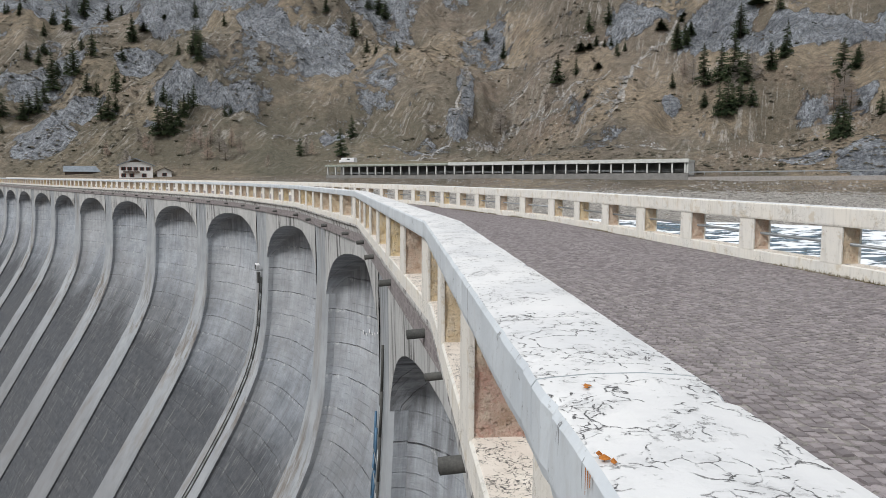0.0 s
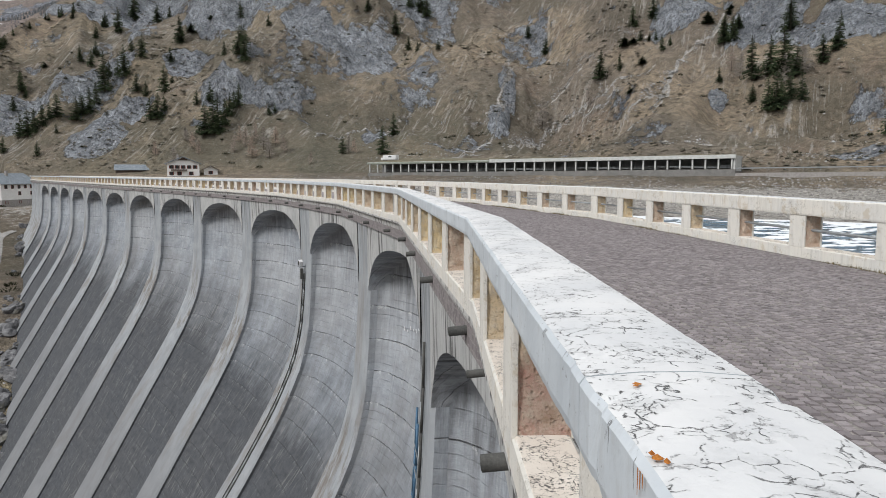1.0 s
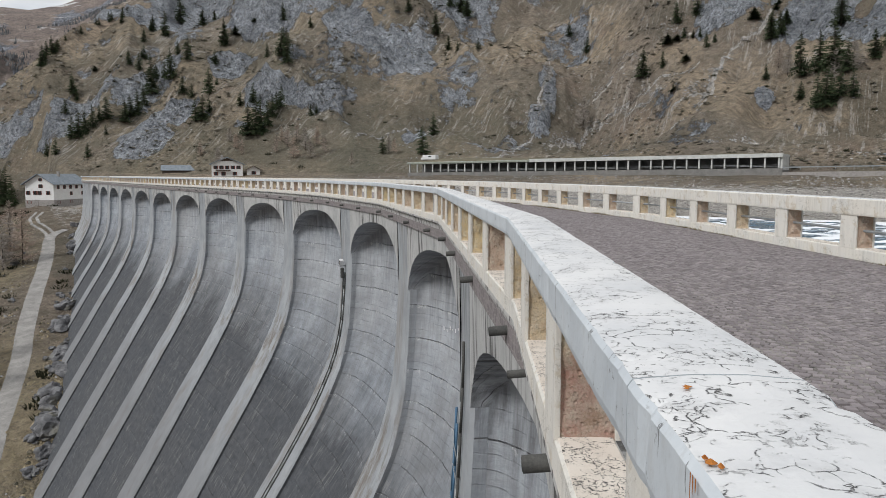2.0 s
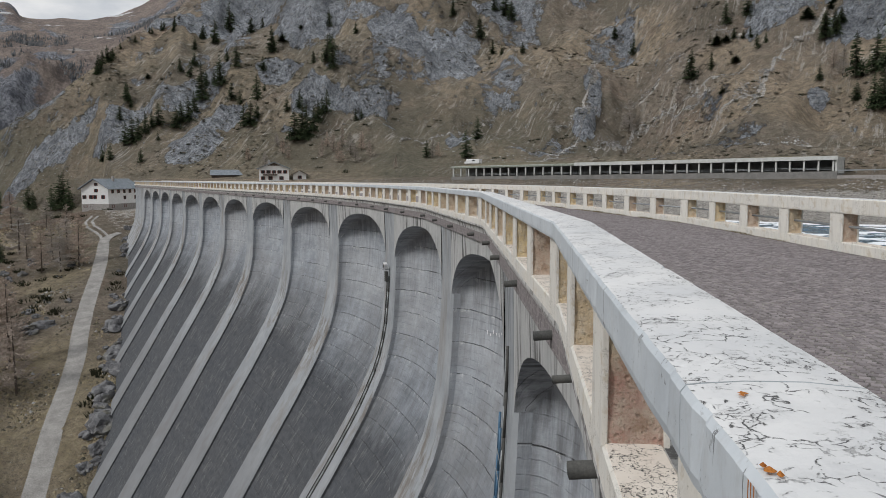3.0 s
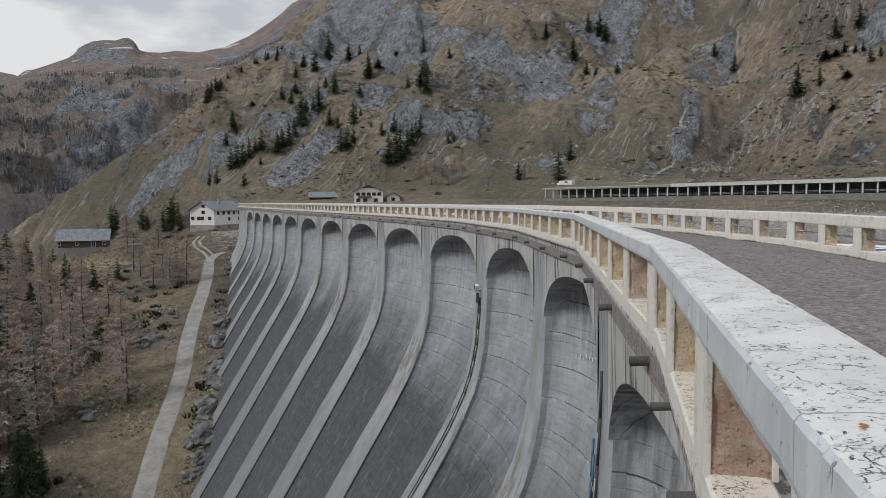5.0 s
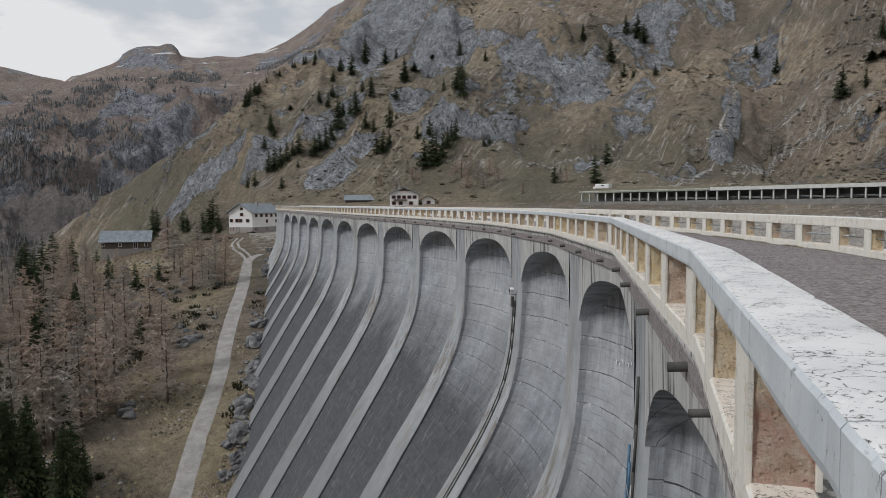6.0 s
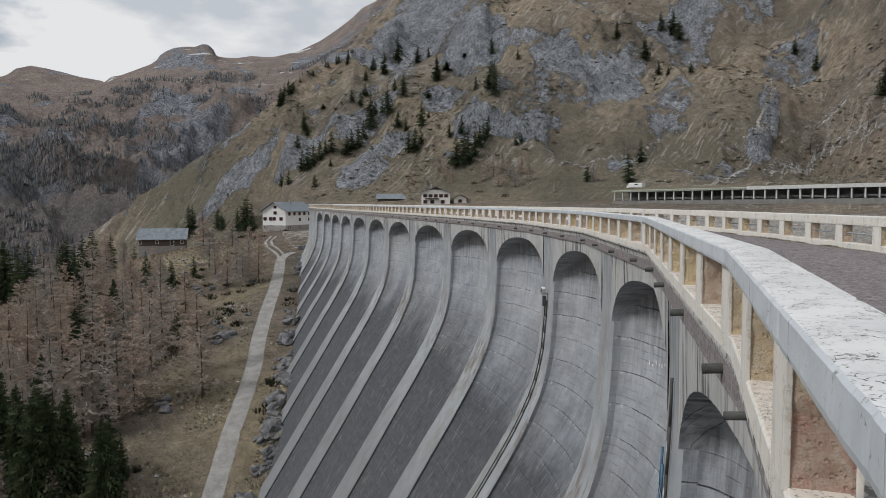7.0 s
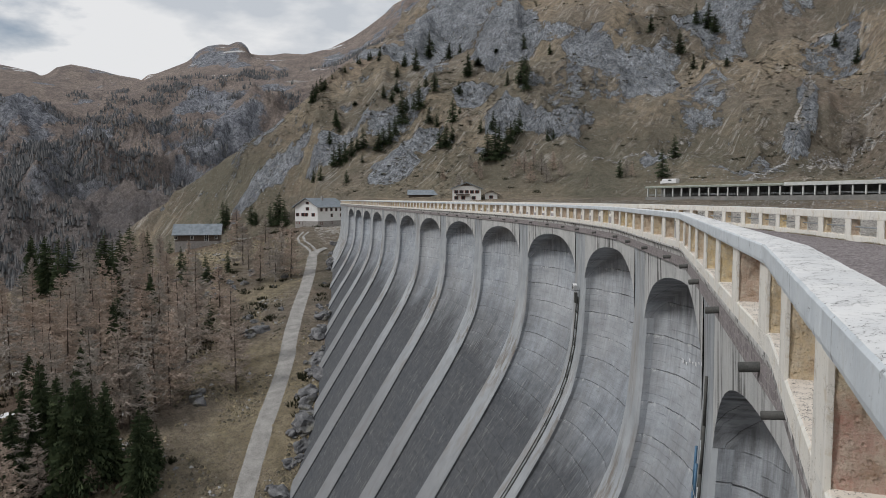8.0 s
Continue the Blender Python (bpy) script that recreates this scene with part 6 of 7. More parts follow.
# trees on the near mountain: x, y, height; dwarf pines: x, y, width, height
SPRUCE_A = [(-215.3, 444.9, 19.2), (-201, 395.5, 14.4), (-226.4, 396.6, 6.5), (-239.6, 405.4, 6.7), (-243.8, 398.9, 4.8), (-247.3, 389.7, 4.7), (-246.7, 354, 10.9), (-247.6, 358.8, 8.8), (-251.7, 370, 10), (-251.8, 374.3, 6.4), (-251.2, 380.8, 4.6), (-216.9, 412, 9.5), (-208.3, 385.5, 8), (-184.9, 409.2, 10.1), (-179.4, 413.1, 6.4), (-158.2, 374.5, 14.9), (-132.3, 395.2, 10.2), (-118.3, 354.3, 8.4), (-113.2, 382.2, 6.5), (-113.3, 343.2, 17.6), (-117.2, 346.4, 14.1), (-126.7, 352.7, 7.6), (-167.4, 351.1, 11.8), (-173.7, 354.2, 7.2), (-172.1, 342.5, 16.2), (-178, 348.3, 8.7), (-181.7, 341.8, 19.5), (-183.6, 350, 8), (-205.5, 364.3, 8.5), (-198.5, 361.6, 9.2), (-201.2, 371.8, 7.7), (-159, 336.6, 7.5), (-146.3, 328, 13)]
SPRUCE_B = [(-164.3, 338.3, 9.1), (-146.1, 336.3, 4.4), (-224.1, 343.4, 10.3), (-221.7, 342.9, 4.9), (-184.5, 321, 11.2), (-183.6, 324.8, 10.5), (-181.1, 327.2, 12), (-181.4, 333.5, 10.7), (-206.7, 313.7, 10.6), (-202.3, 313, 12.7), (-198.9, 312.7, 11.2), (-195.7, 313.4, 11.1), (-193.5, 315.7, 8.2), (-190.9, 317.2, 11.2), (-218.6, 313.2, 8.4), (-209.1, 305.1, 7.4), (-190.1, 299.8, 7.1), (-188.7, 312, 4.4), (-146.2, 312.7, 10.4), (-143.3, 313, 11.8), (-141.1, 315.8, 7.7), (-127.5, 318.1, 6.9), (-122.2, 320, 9.7), (-119, 305.2, 14.5), (-115.7, 305.4, 16.4), (-113.3, 306.2, 15.1), (-111.4, 308.9, 11.9), (-111.6, 314.9, 10.1), (-111.1, 319, 8.2), (-108.8, 318.7, 10.8), (-94.9, 318.2, 6), (-93.5, 322.6, 4.7), (-57.8, 294.3, 7.8)]
SPRUCE_C = [(-64.9, 410.3, 10.2), (-48.5, 401.1, 13.2), (-37.5, 433.4, 15.2), (-44.3, 435, 11.7), (-33.7, 427.4, 11.4), (-40.4, 388.6, 7.9), (-35.1, 383.2, 5.5), (-24.3, 382.9, 6.2), (-41, 292, 11.8), (-40, 321.1, 10.4), (23.8, 412.9, 8.4), (32.2, 395.8, 9.7), (66.8, 339.3, 10.6), (74.8, 337, 10.6), (68.6, 332, 5.5), (74.5, 327.8, 4.8), (71.9, 329.4, 4.1), (75.7, 321.1, 6.7), (79.2, 322, 4.7), (51.4, 331.5, 13.6), (58.8, 326.7, 7.4), (97.9, 309.6, 11.2), (100.6, 305.4, 7.8), (105.7, 315.4, 6.8), (98.2, 277.2, 16.6), (100, 258.5, 15), (98.1, 260.3, 12.3), (102.1, 258.7, 11.2), (103.1, 273.2, 14.7), (105.8, 266.8, 17.4), (105.2, 259.4, 11.8), (108.9, 264.4, 12.1), (108.6, 258, 9.6)]
SPRUCE_D = [(96.4, 271.2, 7), (119.3, 297.2, 14.3), (118.6, 266.2, 10.6), (122.5, 266.1, 7.1), (123.3, 265.7, 13.1), (133.5, 294.5, 7.9), (98.4, 309.4, 11.9), (102.6, 313.9, 8.7), (105.6, 316.2, 5.4), (88.8, 284.5, 6), (136, 250.6, 14.4), (133.6, 248.8, 8.5), (140.2, 250, 7), (141.7, 251.2, 7), (121.4, 225.1, 12.3), (117.7, 214.6, 12.8), (120.6, 217.5, 9), (133.3, 222.4, 7.8), (-225.2, 393.4, 6.5), (-238.8, 406.8, 5.8), (-242.5, 399.6, 4.8), (-251.6, 372.2, 6.4), (-247, 352.7, 7.8), (-247.2, 356.9, 7), (-224.7, 344.2, 9.1), (-218.4, 327.9, 7.1), (-202.5, 372, 4.3), (-210.4, 397.6, 6.4)]
LARCH_A = [(-99, 297.8, 9.8), (-96.1, 300.8, 8.9), (-91, 296.2, 10.2), (-102.9, 294.4, 8.3), (-87, 299.4, 8.8), (-81.7, 293.7, 7.2), (-94.1, 290.1, 9.6), (-86.5, 289.3, 8.5), (-102.8, 301.7, 7.5), (-121.6, 296.9, 7.5), (-117.9, 294.2, 7.4), (-125.9, 301.5, 6.7), (-55.7, 295.7, 8), (-52.9, 293.2, 7), (28.7, 244.3, 7.7), (-136.3, 295, 6.1), (-125.9, 288.7, 7.4), (-68.7, 284.8, 5.5), (94.1, 287.6, 9.6), (95.9, 283.1, 10.4), (105.2, 265.1, 11.2), (110.7, 263.8, 11.3), (129.5, 242.8, 13), (132.5, 243.3, 15.2), (133.4, 239.6, 10.8), (26.3, 336.4, 15.9), (45.3, 324.6, 10.3)]
DWARF_A = [(62.4, 335.5, 8.1, 4.9), (66, 333.8, 5.9, 3.2), (68.1, 323.6, 6.3, 3.7), (57.1, 292.9, 4.2, 2.8), (94.3, 319.4, 7.4, 3.7), (103.5, 322.3, 4.3, 3.2), (-157.1, 374.8, 5.2, 9.7), (-154.8, 382.2, 7.2, 5.2), (-151.9, 348.8, 4.8, 7.8), (-146.3, 388.4, 5.3, 2.6), (-224, 363.1, 4.7, 3.4), (94.4, 321.1, 5.9, 3.7), (135.7, 239.1, 3, 2.6), (129.1, 305.5, 10.6, 2.7), (105.1, 324.3, 5.4, 2.2)]
SPRUCES_AT, LARCHES_AT, DWARFS_AT = SPRUCE_A + SPRUCE_B + SPRUCE_C + SPRUCE_D, LARCH_A, DWARF_A


def build_mountain_trees():
    rng = random.Random(8)
    for x, y, h in SPRUCES_AT:
        tree("spruce", x, y, h, rng, "spruces on the mountain", 1.25)
    for x, y, h in LARCHES_AT:
        tree("larch", x, y, h, rng, "larches on the mountain")
    for x, y, w, h in DWARFS_AT:
        trunk, crown = SPRUCES[rng.randrange(len(SPRUCES))]
        ob = thing("dwarf_pine", "dark spreading dwarf pine on the slope", "shrub", "dwarf pines on the mountain")
        ob.matrix_basis = pose(x, y, gz(x, y) - 0.3, 0, 0, rng.uniform(0, 360)) @ Matrix.Diagonal((w * 2.4, w * 2.4, h, 1))
        link("crown", crown, None, ob)


def build_valley_wood():
    rng = random.Random(3)
    xs, ys = [], []
    spr = lar = tries = 0
    while tries < 9000 and (spr < 30 or lar < 60):
        tries += 1
        az, r = radians(rng.uniform(42, 60)), rng.uniform(110, 290)
        x, y = -r * math.sin(az), r * math.cos(az)
        td, ts, _ = poly_dist(np.array([x]), np.array([y]), TRACK)
        if ts[0] < 0 or td[0] < 5 or (td[0] < 14 and rng.random() > 0.07):
            continue
        if math.hypot(x + 152, y - 163) < 17 or math.hypot(x + 168, y - 176) < 16 or math.hypot(x + 143, y - 206) < 17:
            continue
        if td[0] < 27 and vnoise(np.array([x / 17]), np.array([y / 17]), 95)[0] < -0.08:
            continue
        if any((x - a) ** 2 + (y - b) ** 2 < 7 for a, b in zip(xs, ys)):
            continue
        dark = vnoise(np.array([x / 25]), np.array([y / 25]), 91)[0]
        if rng.random() < 0.32 + 1.1 * dark:
            if spr >= 30:
                continue
            tree("spruce", x, y, rng.uniform(8, 15), rng, "trees of the valley wood")
            spr += 1
        else:
            if lar >= 60:
                continue
            tree("larch", x, y, rng.uniform(9, 15), rng, "trees of the valley wood")
            lar += 1
        xs.append(x)
        ys.append(y)


# trees on the valley side: x, y, height
VALLEY_SPRUCE_A = [(-193.7, 137.7, 16.9), (-184.4, 135.5, 17), (-184.1, 138.9, 15.4), (-187.9, 144.6, 13.9), (-181.5, 151, 11.8), (-183.3, 156.6, 10), (-179, 156, 12.9), (-177, 157.8, 13.8), (-173.2, 160.8, 10.8), (-148.6, 149.3, 7), (-135.3, 144.7, 7.3), (-134.3, 151.8, 5.7), (-122.5, 97.2, 9.3), (-114.7, 92.1, 8.8), (-121.6, 103.1, 12.2), (-127.7, 110, 9.9), (-113.8, 98.3, 10.2), (-94.1, 84.4, 8.2), (-91.2, 82.9, 6.4), (-98.9, 71.2, 14.9), (-95.2, 66.9, 12.3), (-96.6, 64.9, 13.4), (-92.9, 69.3, 15.3), (-88.7, 67.8, 16.8), (-90.5, 70.7, 14.1), (-87.1, 69.8, 14.8), (-87.9, 72.4, 13), (-85.8, 71.6, 9.9), (-79.6, 71.5, 12.4), (-81.4, 74.4, 9.7), (-80.6, 75.5, 6.8), (-99.6, 65.1, 6.3), (-108.5, 116.4, 6.7)]
VALLEY_SPRUCE_B = [(-117.2, 126.3, 5.1), (-275.5, 308.6, 17), (-274, 310.1, 14.4), (-253.9, 306.2, 11.9), (-250.3, 305, 9.8), (-238.2, 301.8, 12.8), (-233.4, 301.1, 16.5), (-230.8, 301.1, 17), (-226.6, 299.2, 14.3)]
VALLEY_LARCH_A = [(-141.1, 109.4, 15.6), (-139, 98.4, 16), (-129, 94.7, 16), (-119.2, 90.9, 16), (-127.4, 99.9, 16), (-129.1, 105.4, 16), (-114.2, 94.2, 16), (-137, 118.9, 15.8), (-130.3, 110.7, 16), (-114, 103.4, 16), (-93.6, 87.5, 16), (-114, 108.5, 16), (-127.2, 123.9, 15.5), (-103.3, 103.1, 16), (-94, 95, 16), (-91.2, 88.3, 16), (-91.3, 103.6, 16), (-84.3, 96.7, 12.4), (-133.7, 157.2, 12.2), (-119.4, 146.8, 10.4), (-122.1, 154.2, 9.3), (-114.4, 146.7, 11), (-111.9, 149.7, 12.5), (-121, 158.2, 9.4), (-128.1, 152.9, 9.4), (-95.7, 66.9, 12.6), (-93, 65.8, 8.6), (-89.5, 67.5, 6.6), (-86.1, 68.5, 5.5), (-97.2, 78.3, 16), (-93.4, 80.3, 15.1), (-92.5, 81.2, 13.1), (-105.8, 78.3, 16)]
VALLEY_LARCH_B = [(-128.1, 85.9, 16), (-158, 110, 16), (-147.8, 98.3, 16), (-133.2, 124.5, 13), (-121.8, 126.4, 15.3), (-104.6, 109, 16), (-153.9, 136.5, 14.6), (-161.2, 128.7, 16), (-156.5, 149.8, 10.2), (-111.9, 113.4, 15.2), (-112.7, 124.6, 12), (-157.2, 182.4, 11.3), (-131.1, 171.6, 8.5), (-143.7, 179.6, 8.3)]
VALLEY_SPRUCES, VALLEY_LARCHES = VALLEY_SPRUCE_A + VALLEY_SPRUCE_B, VALLEY_LARCH_A + VALLEY_LARCH_B


def build_single_trees():
    """The trees of the valley side that stand out singly or in small groups."""
    rng = random.Random(61)
    for x, y, h in VALLEY_SPRUCES:
        tree("spruce", x, y, h, rng, "spruces of the valley side", 1.1)
    for x, y, h in VALLEY_LARCHES:
        tree("larch", x, y, h, rng, "larches of the valley side", 1.1)


def build_fence():
    fence = thing("roadside_fence", "low dark post and rail fence along the road by the chalet", "fence")
    a, b = Vector((-104, 233, 0)), Vector((-66, 246, 0))
    n = 28
    mesh = bpy.data.meshes.new("post")
    bm = box((0.16, 0.16, 1.5), pose(0, 0, 0.75), 0.02)
    bm.to_mesh(mesh)
    bm.free()
    mesh.materials.append(M_WOOD)
    pts = [a.lerp(b, i / n) for i in range(n + 1)]
    for p in pts:
        p.z = gz(p.x, p.y) - 0.1
        link("post", mesh, None, fence).location = p
    for z in (0.7, 1.25):
        bm = bmesh.new()
        for p, q in zip(pts, pts[1:]):
            add_tube(bm, p + Vector((0, -0.1, z)), q + Vector((0, -0.1, z)), 0.05, 6)
        part("rail", bm, M_WOOD, fence)


def build_ruts():
    """Two wheel ruts that carry the track on towards the house."""
    mids = [Vector((-116.5, 166, 0)), Vector((-119.2, 170, 0)), Vector((-123, 173.4, 0)), Vector((-128, 177, 0)), Vector((-133, 183, 0)), Vector((-136, 190, 0))]
    for way in (-1, 1):
        verts, faces = [], []
        for i in range((len(mids) - 1) * 6 + 1):
            k, t = min(i // 6, len(mids) - 2), (i - 6 * min(i // 6, len(mids) - 2)) / 6
            p, d = mids[k].lerp(mids[k + 1], t), mids[k + 1] - mids[k]
            sd = Vector((d.y, -d.x, 0)).normalized()
            for u in (-0.34, -0.12, 0.12, 0.34):
                c = p + sd * (way * 0.85 + u * (1 + 0.25 * noise.noise(p)))
                verts.append((c.x, c.y, gz(c.x, c.y) + 0.05 + (0.06 if abs(u) < 0.2 else 0)))
        for i in range(len(verts) // 4 - 1):
            for j in range(3):
                q = i * 4 + j
                faces.append((q, q + 1, q + 5, q + 4))
        tagged(from_lists("wheel_rut", verts, faces, M_SCREE, smooth=True), "pale gravel wheel rut in rough grass", "rut", "wheel ruts", kind="structure")


def build_shore_ice():
    """A narrow shelf of old ice and snow along the far waterline."""
    verts, faces = [], []
    azs = np.arange(-40, 10, 0.8)
    rr = np.arange(40, 260, 0.5)
    for i, a in enumerate(azs):
        x, y = -rr * math.sin(radians(a)), rr * math.cos(radians(a))
        z = ground_height(x, y)
        k = int(np.argmax(z > -7.2))
        r = rr[k]
        wd = 2.2 + 2.5 * vnoise(np.array([i * 0.35]), np.array([0.0]), 3)[0]
        for q, zz in ((r - wd, -7.38), (r - wd + 0.2, -7.2), (r, -7.15), (r + 0.6, -7.3)):
            verts.append((-q * math.sin(radians(a)), q * math.cos(radians(a)), zz))
    for i in range(len(azs) - 1):
        for j in range(3):
            b = i * 4 + j
            faces.append((b, b + 1, b + 5, b + 4))
    tagged(from_lists("shore_ice", verts, faces, M_SNOW), "white shelf of old ice along the lake shore", "ice", kind="structure")


def build_snow():
    rng = random.Random(31)
    for x, y, w in ((-164.9, 109.6, 1.32), (-136.8, 92.7, 1.26), (-121.4, 80.3, 1.14), (-111.7, 100.3, 1.14), (-97.4, 83.7, 0.54), (-140.9, 98.5, 0.48)):
        bm = bmesh.new()
        n = 18
        c = bm.verts.new((x, y, gz(x, y) + 0.25))
        ring = []
        for i in range(n):
            a = 6.283 * i / n
            q = w * (0.7 + 0.6 * noise.noise(Vector((math.cos(a) * 1.3 + x, math.sin(a) * 1.3, y))))
            px_, py_ = x + 1.6 * q * math.cos(a), y + q * math.sin(a)
            ring.append(bm.verts.new((px_, py_, gz(px_, py_) + 0.02)))
        for i in range(n):
            bm.faces.new((c, ring[i], ring[(i + 1) % n]))
        ob = part("snow_patch", bm, M_SNOW, None, "", True)
        tagged(ob, "small patch of old snow among bare larches", "snow patch", "snow patches in the wood")


def build_shrubs():
    """Dwarf pine and juniper: low clumps of short upright blades."""
    rng = random.Random(17)
    verts, faces = [], []
    n = 0
    while n < 1150:
        if n < 800:
            az, r = radians(rng.uniform(33, 60)), rng.uniform(85, 260)
            x, y = -r * math.sin(az), r * math.cos(az)
        else:
            x, y = rng.uniform(-250, 170), 0
            y = float(np.interp(x, [p[0] for p in FOOT], [p[1] for p in FOOT])) + rng.uniform(6, 150)
        n += 1
        td, ts, _ = poly_dist(np.array([x]), np.array([y]), TRACK)
        if td[0] < 4 or (ts[0] < 0 and y < 200 and td[0] > 7):
            continue
        if vnoise(np.array([x / 14]), np.array([y / 14]), 44)[0] < -0.02 or math.hypot(x + 152, y - 163) < 15:
            continue
        z = gz(x, y)
        w = rng.uniform(0.6, 1.9)
        for b in range(46):
            a, q = rng.uniform(0, 6.28), w * math.sqrt(rng.random())
            bx, by = x + q * math.cos(a), y + q * math.sin(a)
            h = rng.uniform(0.35, 0.9) * (1.2 - 0.6 * q / w)
            k = len(verts)
            a2, s = rng.uniform(0, 6.28), rng.uniform(0.10, 0.24)
            verts += [(bx - s * math.cos(a2), by - s * math.sin(a2), z - 0.2), (bx + s * math.cos(a2), by + s * math.sin(a2), z - 0.2),
                      (bx + rng.uniform(-0.4, 0.4) + 0.3 * math.cos(a), by + rng.uniform(-0.4, 0.4) + 0.3 * math.sin(a), z + h)]
            faces.append((k, k + 1, k + 2))
    tagged(from_lists("dwarf_shrubs", verts, faces, M_SHRUB), "low dark dwarf pines and juniper on the slopes", "shrubs", kind="stuff")


def build_slope_litter():
    """Loose stones below the crags and in the gullies, and low heath cushions over the whole face."""
    rng = np.random.default_rng(23)

    def lumps(x, y, size, flat, name, material, label, category):
        z, n = ground_height(x, y), len(x)
        a = rng.uniform(0, 6.28, (n, 1)) + np.arange(5) * 1.2566
        w = size[:, None] * rng.uniform(0.6, 1.25, (n, 5))
        verts = np.zeros((n, 6, 3))
        verts[:, :5, 0], verts[:, :5, 1] = x[:, None] + w * np.cos(a), y[:, None] + w * np.sin(a)
        verts[:, :5, 2] = z[:, None] + size[:, None] * flat * rng.uniform(-0.3, 0.35, (n, 5))
        verts[:, 5, 0], verts[:, 5, 1] = x + size * rng.uniform(-0.3, 0.3, n), y + size * rng.uniform(-0.3, 0.3, n)
        verts[:, 5, 2] = z + size * flat * rng.uniform(0.7, 1.2, n)
        b = np.arange(n) * 6
        faces = np.stack([np.stack([b + q, b + (q + 1) % 5, b + 5], 1) for q in range(5)], 1).reshape(-1, 3)
        tagged(from_lists(name, verts.reshape(-1, 3).tolist(), faces.tolist(), material), label, category, kind="stuff")
    xs, ys = [], []
    for ax, ay, bx, by, w in SCREES:
        n = int(16 * math.hypot(bx - ax, by - ay) * min(w, 2.0) ** 0.5)
        t = rng.random(n)
        xs.append(ax + (bx - ax) * t + rng.normal(0, w * 1.1, n))
        ys.append(ay + (by - ay) * t + rng.normal(0, w * 1.1, n))
    for ox, oy, r, ry, k in OUTCROPS:
        if math.hypot(ox, oy) < 620:
            n = int(7 * r)
            xs.append(ox + rng.normal(0, r * 0.85, n))
            ys.append(oy + rng.normal(-0.6 * ry, ry * 0.8, n))
    n = 60000
    x, y = rng.uniform(-300, 230, n), rng.uniform(150, 480, n)
    fd, fs, _ = poly_dist(x, y, FOOT)
    clump = fbm(x, y, 34, 4, 93) + 0.6 * fbm(x, y, 7, 2, 94)
    on = (fd * fs > 6) & (clump > 0.16)
    xs.append(x[on])
    ys.append(y[on])
    x0, y0 = np.concatenate(xs), np.concatenate(ys)
    fd, fs, _ = poly_dist(x0, y0, FOOT)
    on = fd * fs > 9
    x0, y0 = x0[on], y0[on]
    lumps(x0, y0, 0.12 + 0.5 * rng.random(len(x0)) ** 3, 0.7, "loose_stones", M_LOOSE, "pale loose limestone blocks scattered on the slope", "stones")
    x, y = rng.uniform(-300, 230, n), rng.uniform(150, 480, n)
    fd, fs, _ = poly_dist(x, y, FOOT)
    clump = fbm(x, y, 50, 4, 97) + 0.7 * fbm(x, y, 9, 2, 98)
    on = (fd * fs > 4) & (clump > 0.1)
    x, y = x[on], y[on]
    lumps(x, y, 0.25 + 0.9 * rng.random(len(x)) ** 2, 0.45, "heath_cushions", M_HEATH, "low dark heath cushions on the mountainside", "heath")


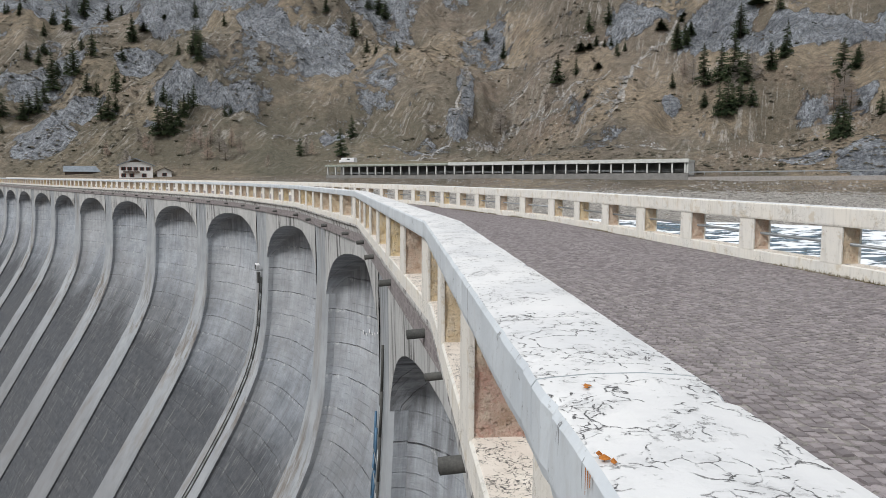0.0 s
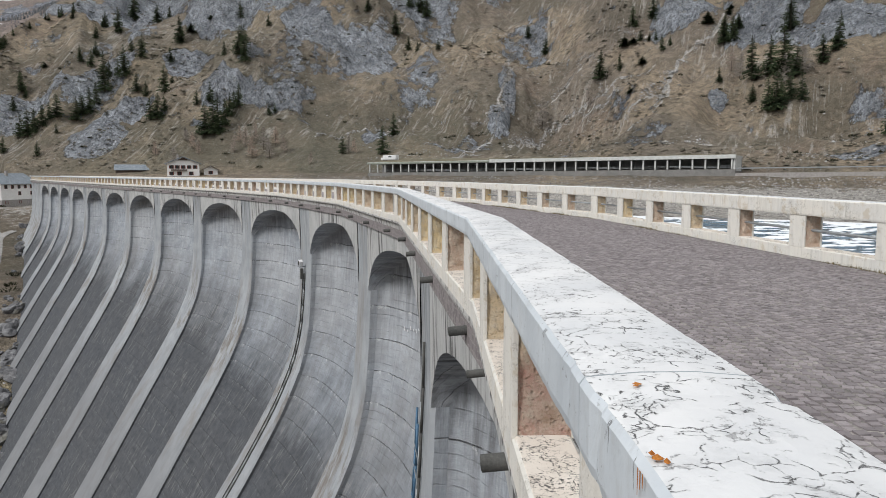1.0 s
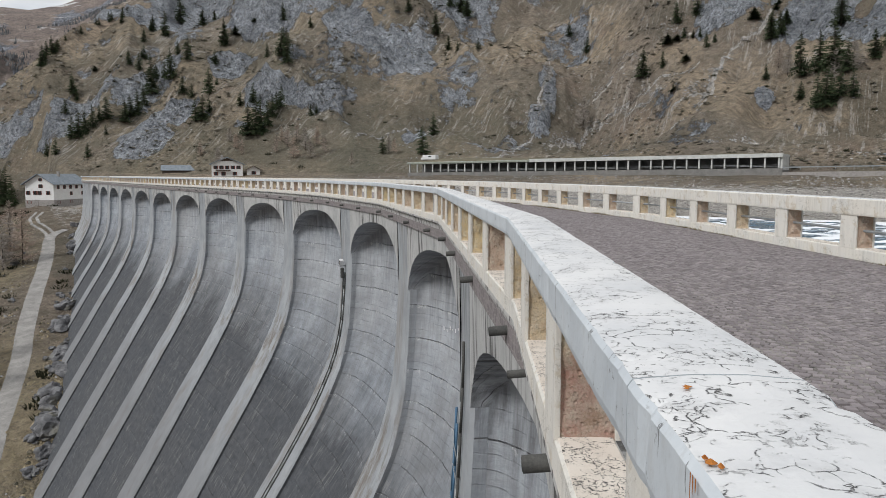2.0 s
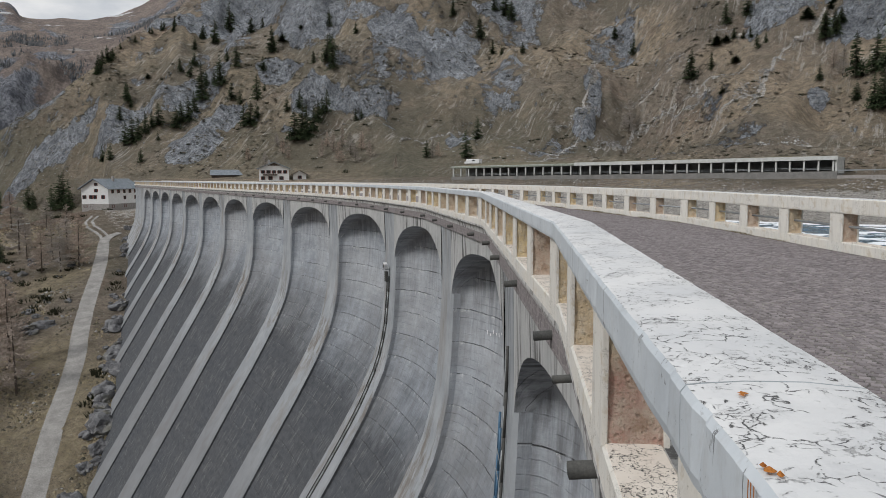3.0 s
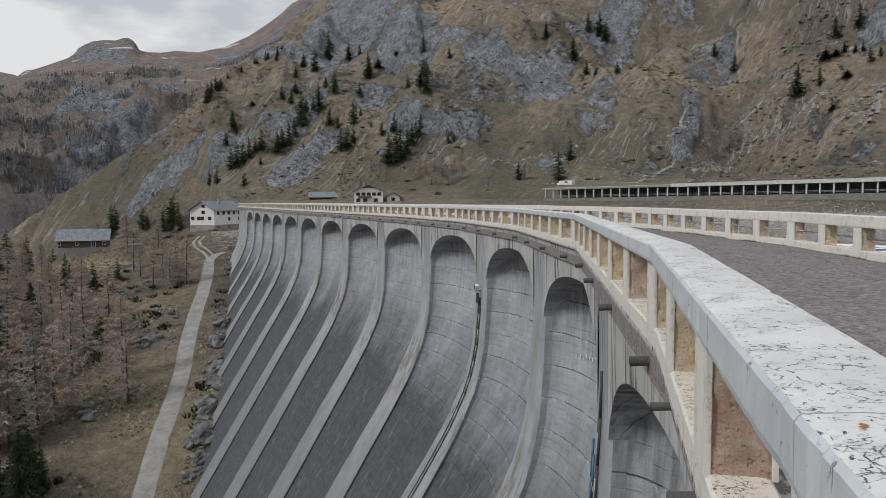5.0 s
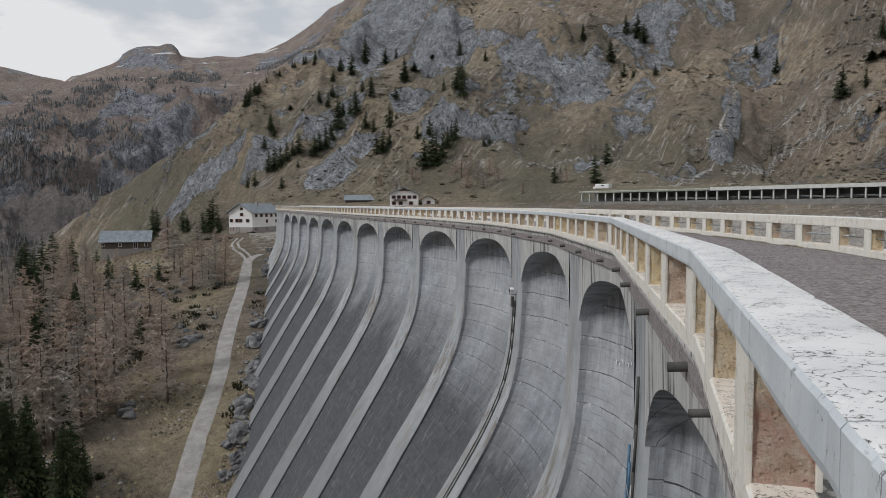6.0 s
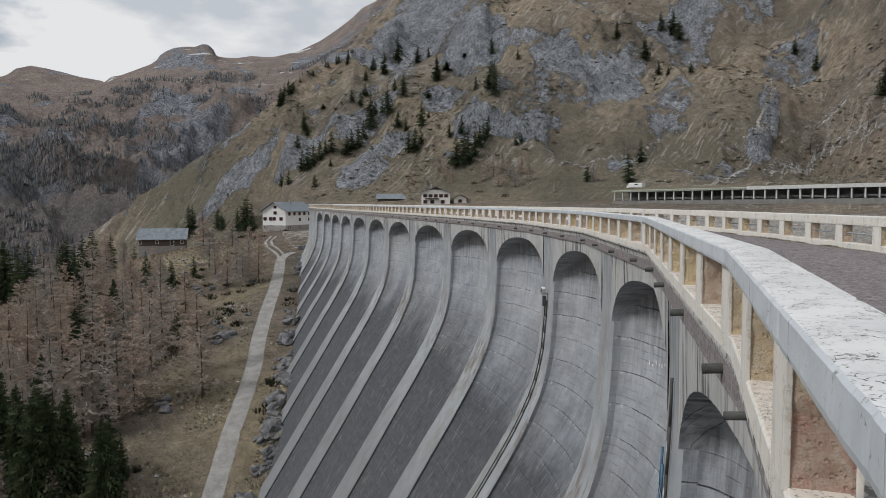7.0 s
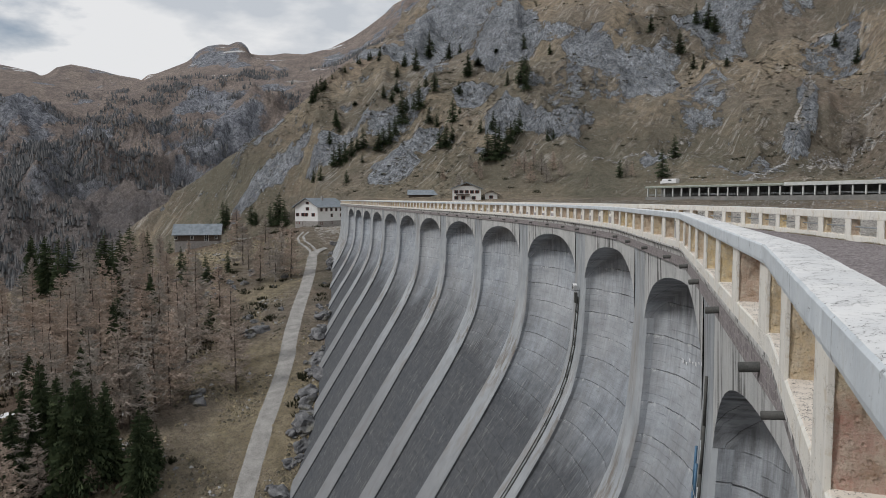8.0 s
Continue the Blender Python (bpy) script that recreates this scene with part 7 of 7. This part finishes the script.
def build_near_litter():
    """Grass tussocks and stones beside the track, pebbles on the lake shore."""
    rng = np.random.default_rng(29)

    def spread(x, y, size, flat, name, material, label, category):
        z, n = ground_height(x, y), len(x)
        a = rng.uniform(0, 6.28, (n, 1)) + np.arange(5) * 1.2566
        w = size[:, None] * rng.uniform(0.6, 1.25, (n, 5))
        verts = np.zeros((n, 6, 3))
        verts[:, :5, 0], verts[:, :5, 1], verts[:, :5, 2] = x[:, None] + w * np.cos(a), y[:, None] + w * np.sin(a), z[:, None] - 0.05
        verts[:, 5, 0], verts[:, 5, 1] = x + size * rng.uniform(-0.4, 0.4, n), y + size * rng.uniform(-0.4, 0.4, n)
        verts[:, 5, 2] = z + size * flat * rng.uniform(0.6, 1.3, n)
        b = np.arange(n) * 6
        faces = np.stack([np.stack([b + q, b + (q + 1) % 5, b + 5], 1) for q in range(5)], 1).reshape(-1, 3)
        tagged(from_lists(name, verts.reshape(-1, 3).tolist(), faces.tolist(), material), label, category, kind="stuff")
    x, y = rng.uniform(-180, -45, 52000), rng.uniform(45, 185, 52000)
    td, ts, _ = poly_dist(x, y, TRACK)
    dd, ds, _ = poly_dist(x, y, DAM_LINE)
    ok = (td > 2.0) & (dd * ds > 12) & (fbm(x, y, 12, 4, 83) > -0.05)
    x, y, td = x[ok], y[ok], td[ok]
    kind = rng.random(len(x)) + 0.5 * fbm(x, y, 7, 3, 84)
    a, b, c = kind < 0.5, (kind >= 0.5) & (kind < 0.86), kind >= 0.86
    spread(x[a], y[a], 0.12 + 0.3 * rng.random(a.sum()) ** 2, 0.9, "grass_tussocks", M_TUSSOCK, "straw-coloured tussocks on the valley side", "grass")
    spread(x[b], y[b], 0.12 + 0.4 * rng.random(b.sum()) ** 2, 0.7, "heather_tufts", M_HEATH, "dark heather tufts on the valley side", "heather")
    spread(x[c], y[c], 0.1 + 0.45 * rng.random(c.sum()) ** 3, 0.7, "bank_stones", M_LOOSE, "grey stones lying in the grass by the track", "stones")
    x, y = rng.uniform(-90, 190, 60000), rng.uniform(60, 290, 60000)
    fd, fs, _ = poly_dist(x, y, FOOT)
    df = fd * fs
    ok = (df < -9) & (df > -64) & (fbm(x, y, 20, 4, 85) > -0.12)
    x, y = x[ok], y[ok]
    spread(x, y, 0.1 + 0.4 * rng.random(len(x)) ** 3, 0.6, "shore_pebbles", M_PEBBLE, "pale pebbles and blocks along the lake shore", "pebbles")


def build_far_wood():
    """Thousands of small conifers on the far range and the spur: one mesh of uneven cones."""
    rng = np.random.default_rng(4)
    n = 110000
    az = rng.uniform(29, 63, n)
    r = 640 + 1500 * rng.random(n) ** 0.8
    x, y = -r * np.sin(np.radians(az)), r * np.cos(np.radians(az))
    dens = fbm(x, y, 200, 4, 81) + 0.7 * fbm(x, y, 45, 3, 82) - 0.5 * smoothstep(1000, 1950, r) + 0.34 + 0.12 * smoothstep(42, 50, az)
    keep = rng.random(n) < np.clip(dens * 1.9, 0, 1)
    x, y = x[keep], y[keep]
    n = len(x)
    z = ground_height(x, y)
    h = rng.uniform(5, 12, n)
    a = rng.uniform(0, 6.28, n)[:, None] + np.arange(5) * 1.2566
    w = (h * rng.uniform(0.16, 0.25, n))[:, None] * rng.uniform(0.7, 1.25, (n, 5))
    verts = np.zeros((n, 6, 3))
    verts[:, :5, 0], verts[:, :5, 1] = x[:, None] + w * np.cos(a), y[:, None] + w * np.sin(a)
    verts[:, :5, 2] = z[:, None] + h[:, None] * rng.uniform(0.0, 0.2, (n, 5))
    verts[:, 5] = np.stack([x, y, z + h], 1)
    base = (np.arange(n) * 6)[:, None]
    faces = np.stack([np.stack([base[:, 0] + q, base[:, 0] + (q + 1) % 5, base[:, 0] + 5], 1) for q in range(5)], 1).reshape(-1, 3)
    tagged(from_lists("far_wood", verts.reshape(-1, 3).tolist(), faces.tolist(), M_HAZYWOOD), "dark conifer wood on the far mountainside, coloured paler for haze", "wood", kind="stuff")



build_ground()
build_water()
build_track()
build_ruts()
build_fence()
build_gallery()
build_houses()
build_van()
build_deck()
build_shore_ice()
build_snow()
build_boulders()
build_toe_crags()
build_mountain_trees()
build_single_trees()
build_valley_wood()
build_shrubs()
build_slope_litter()
build_near_litter()
build_far_wood()
build_setts()
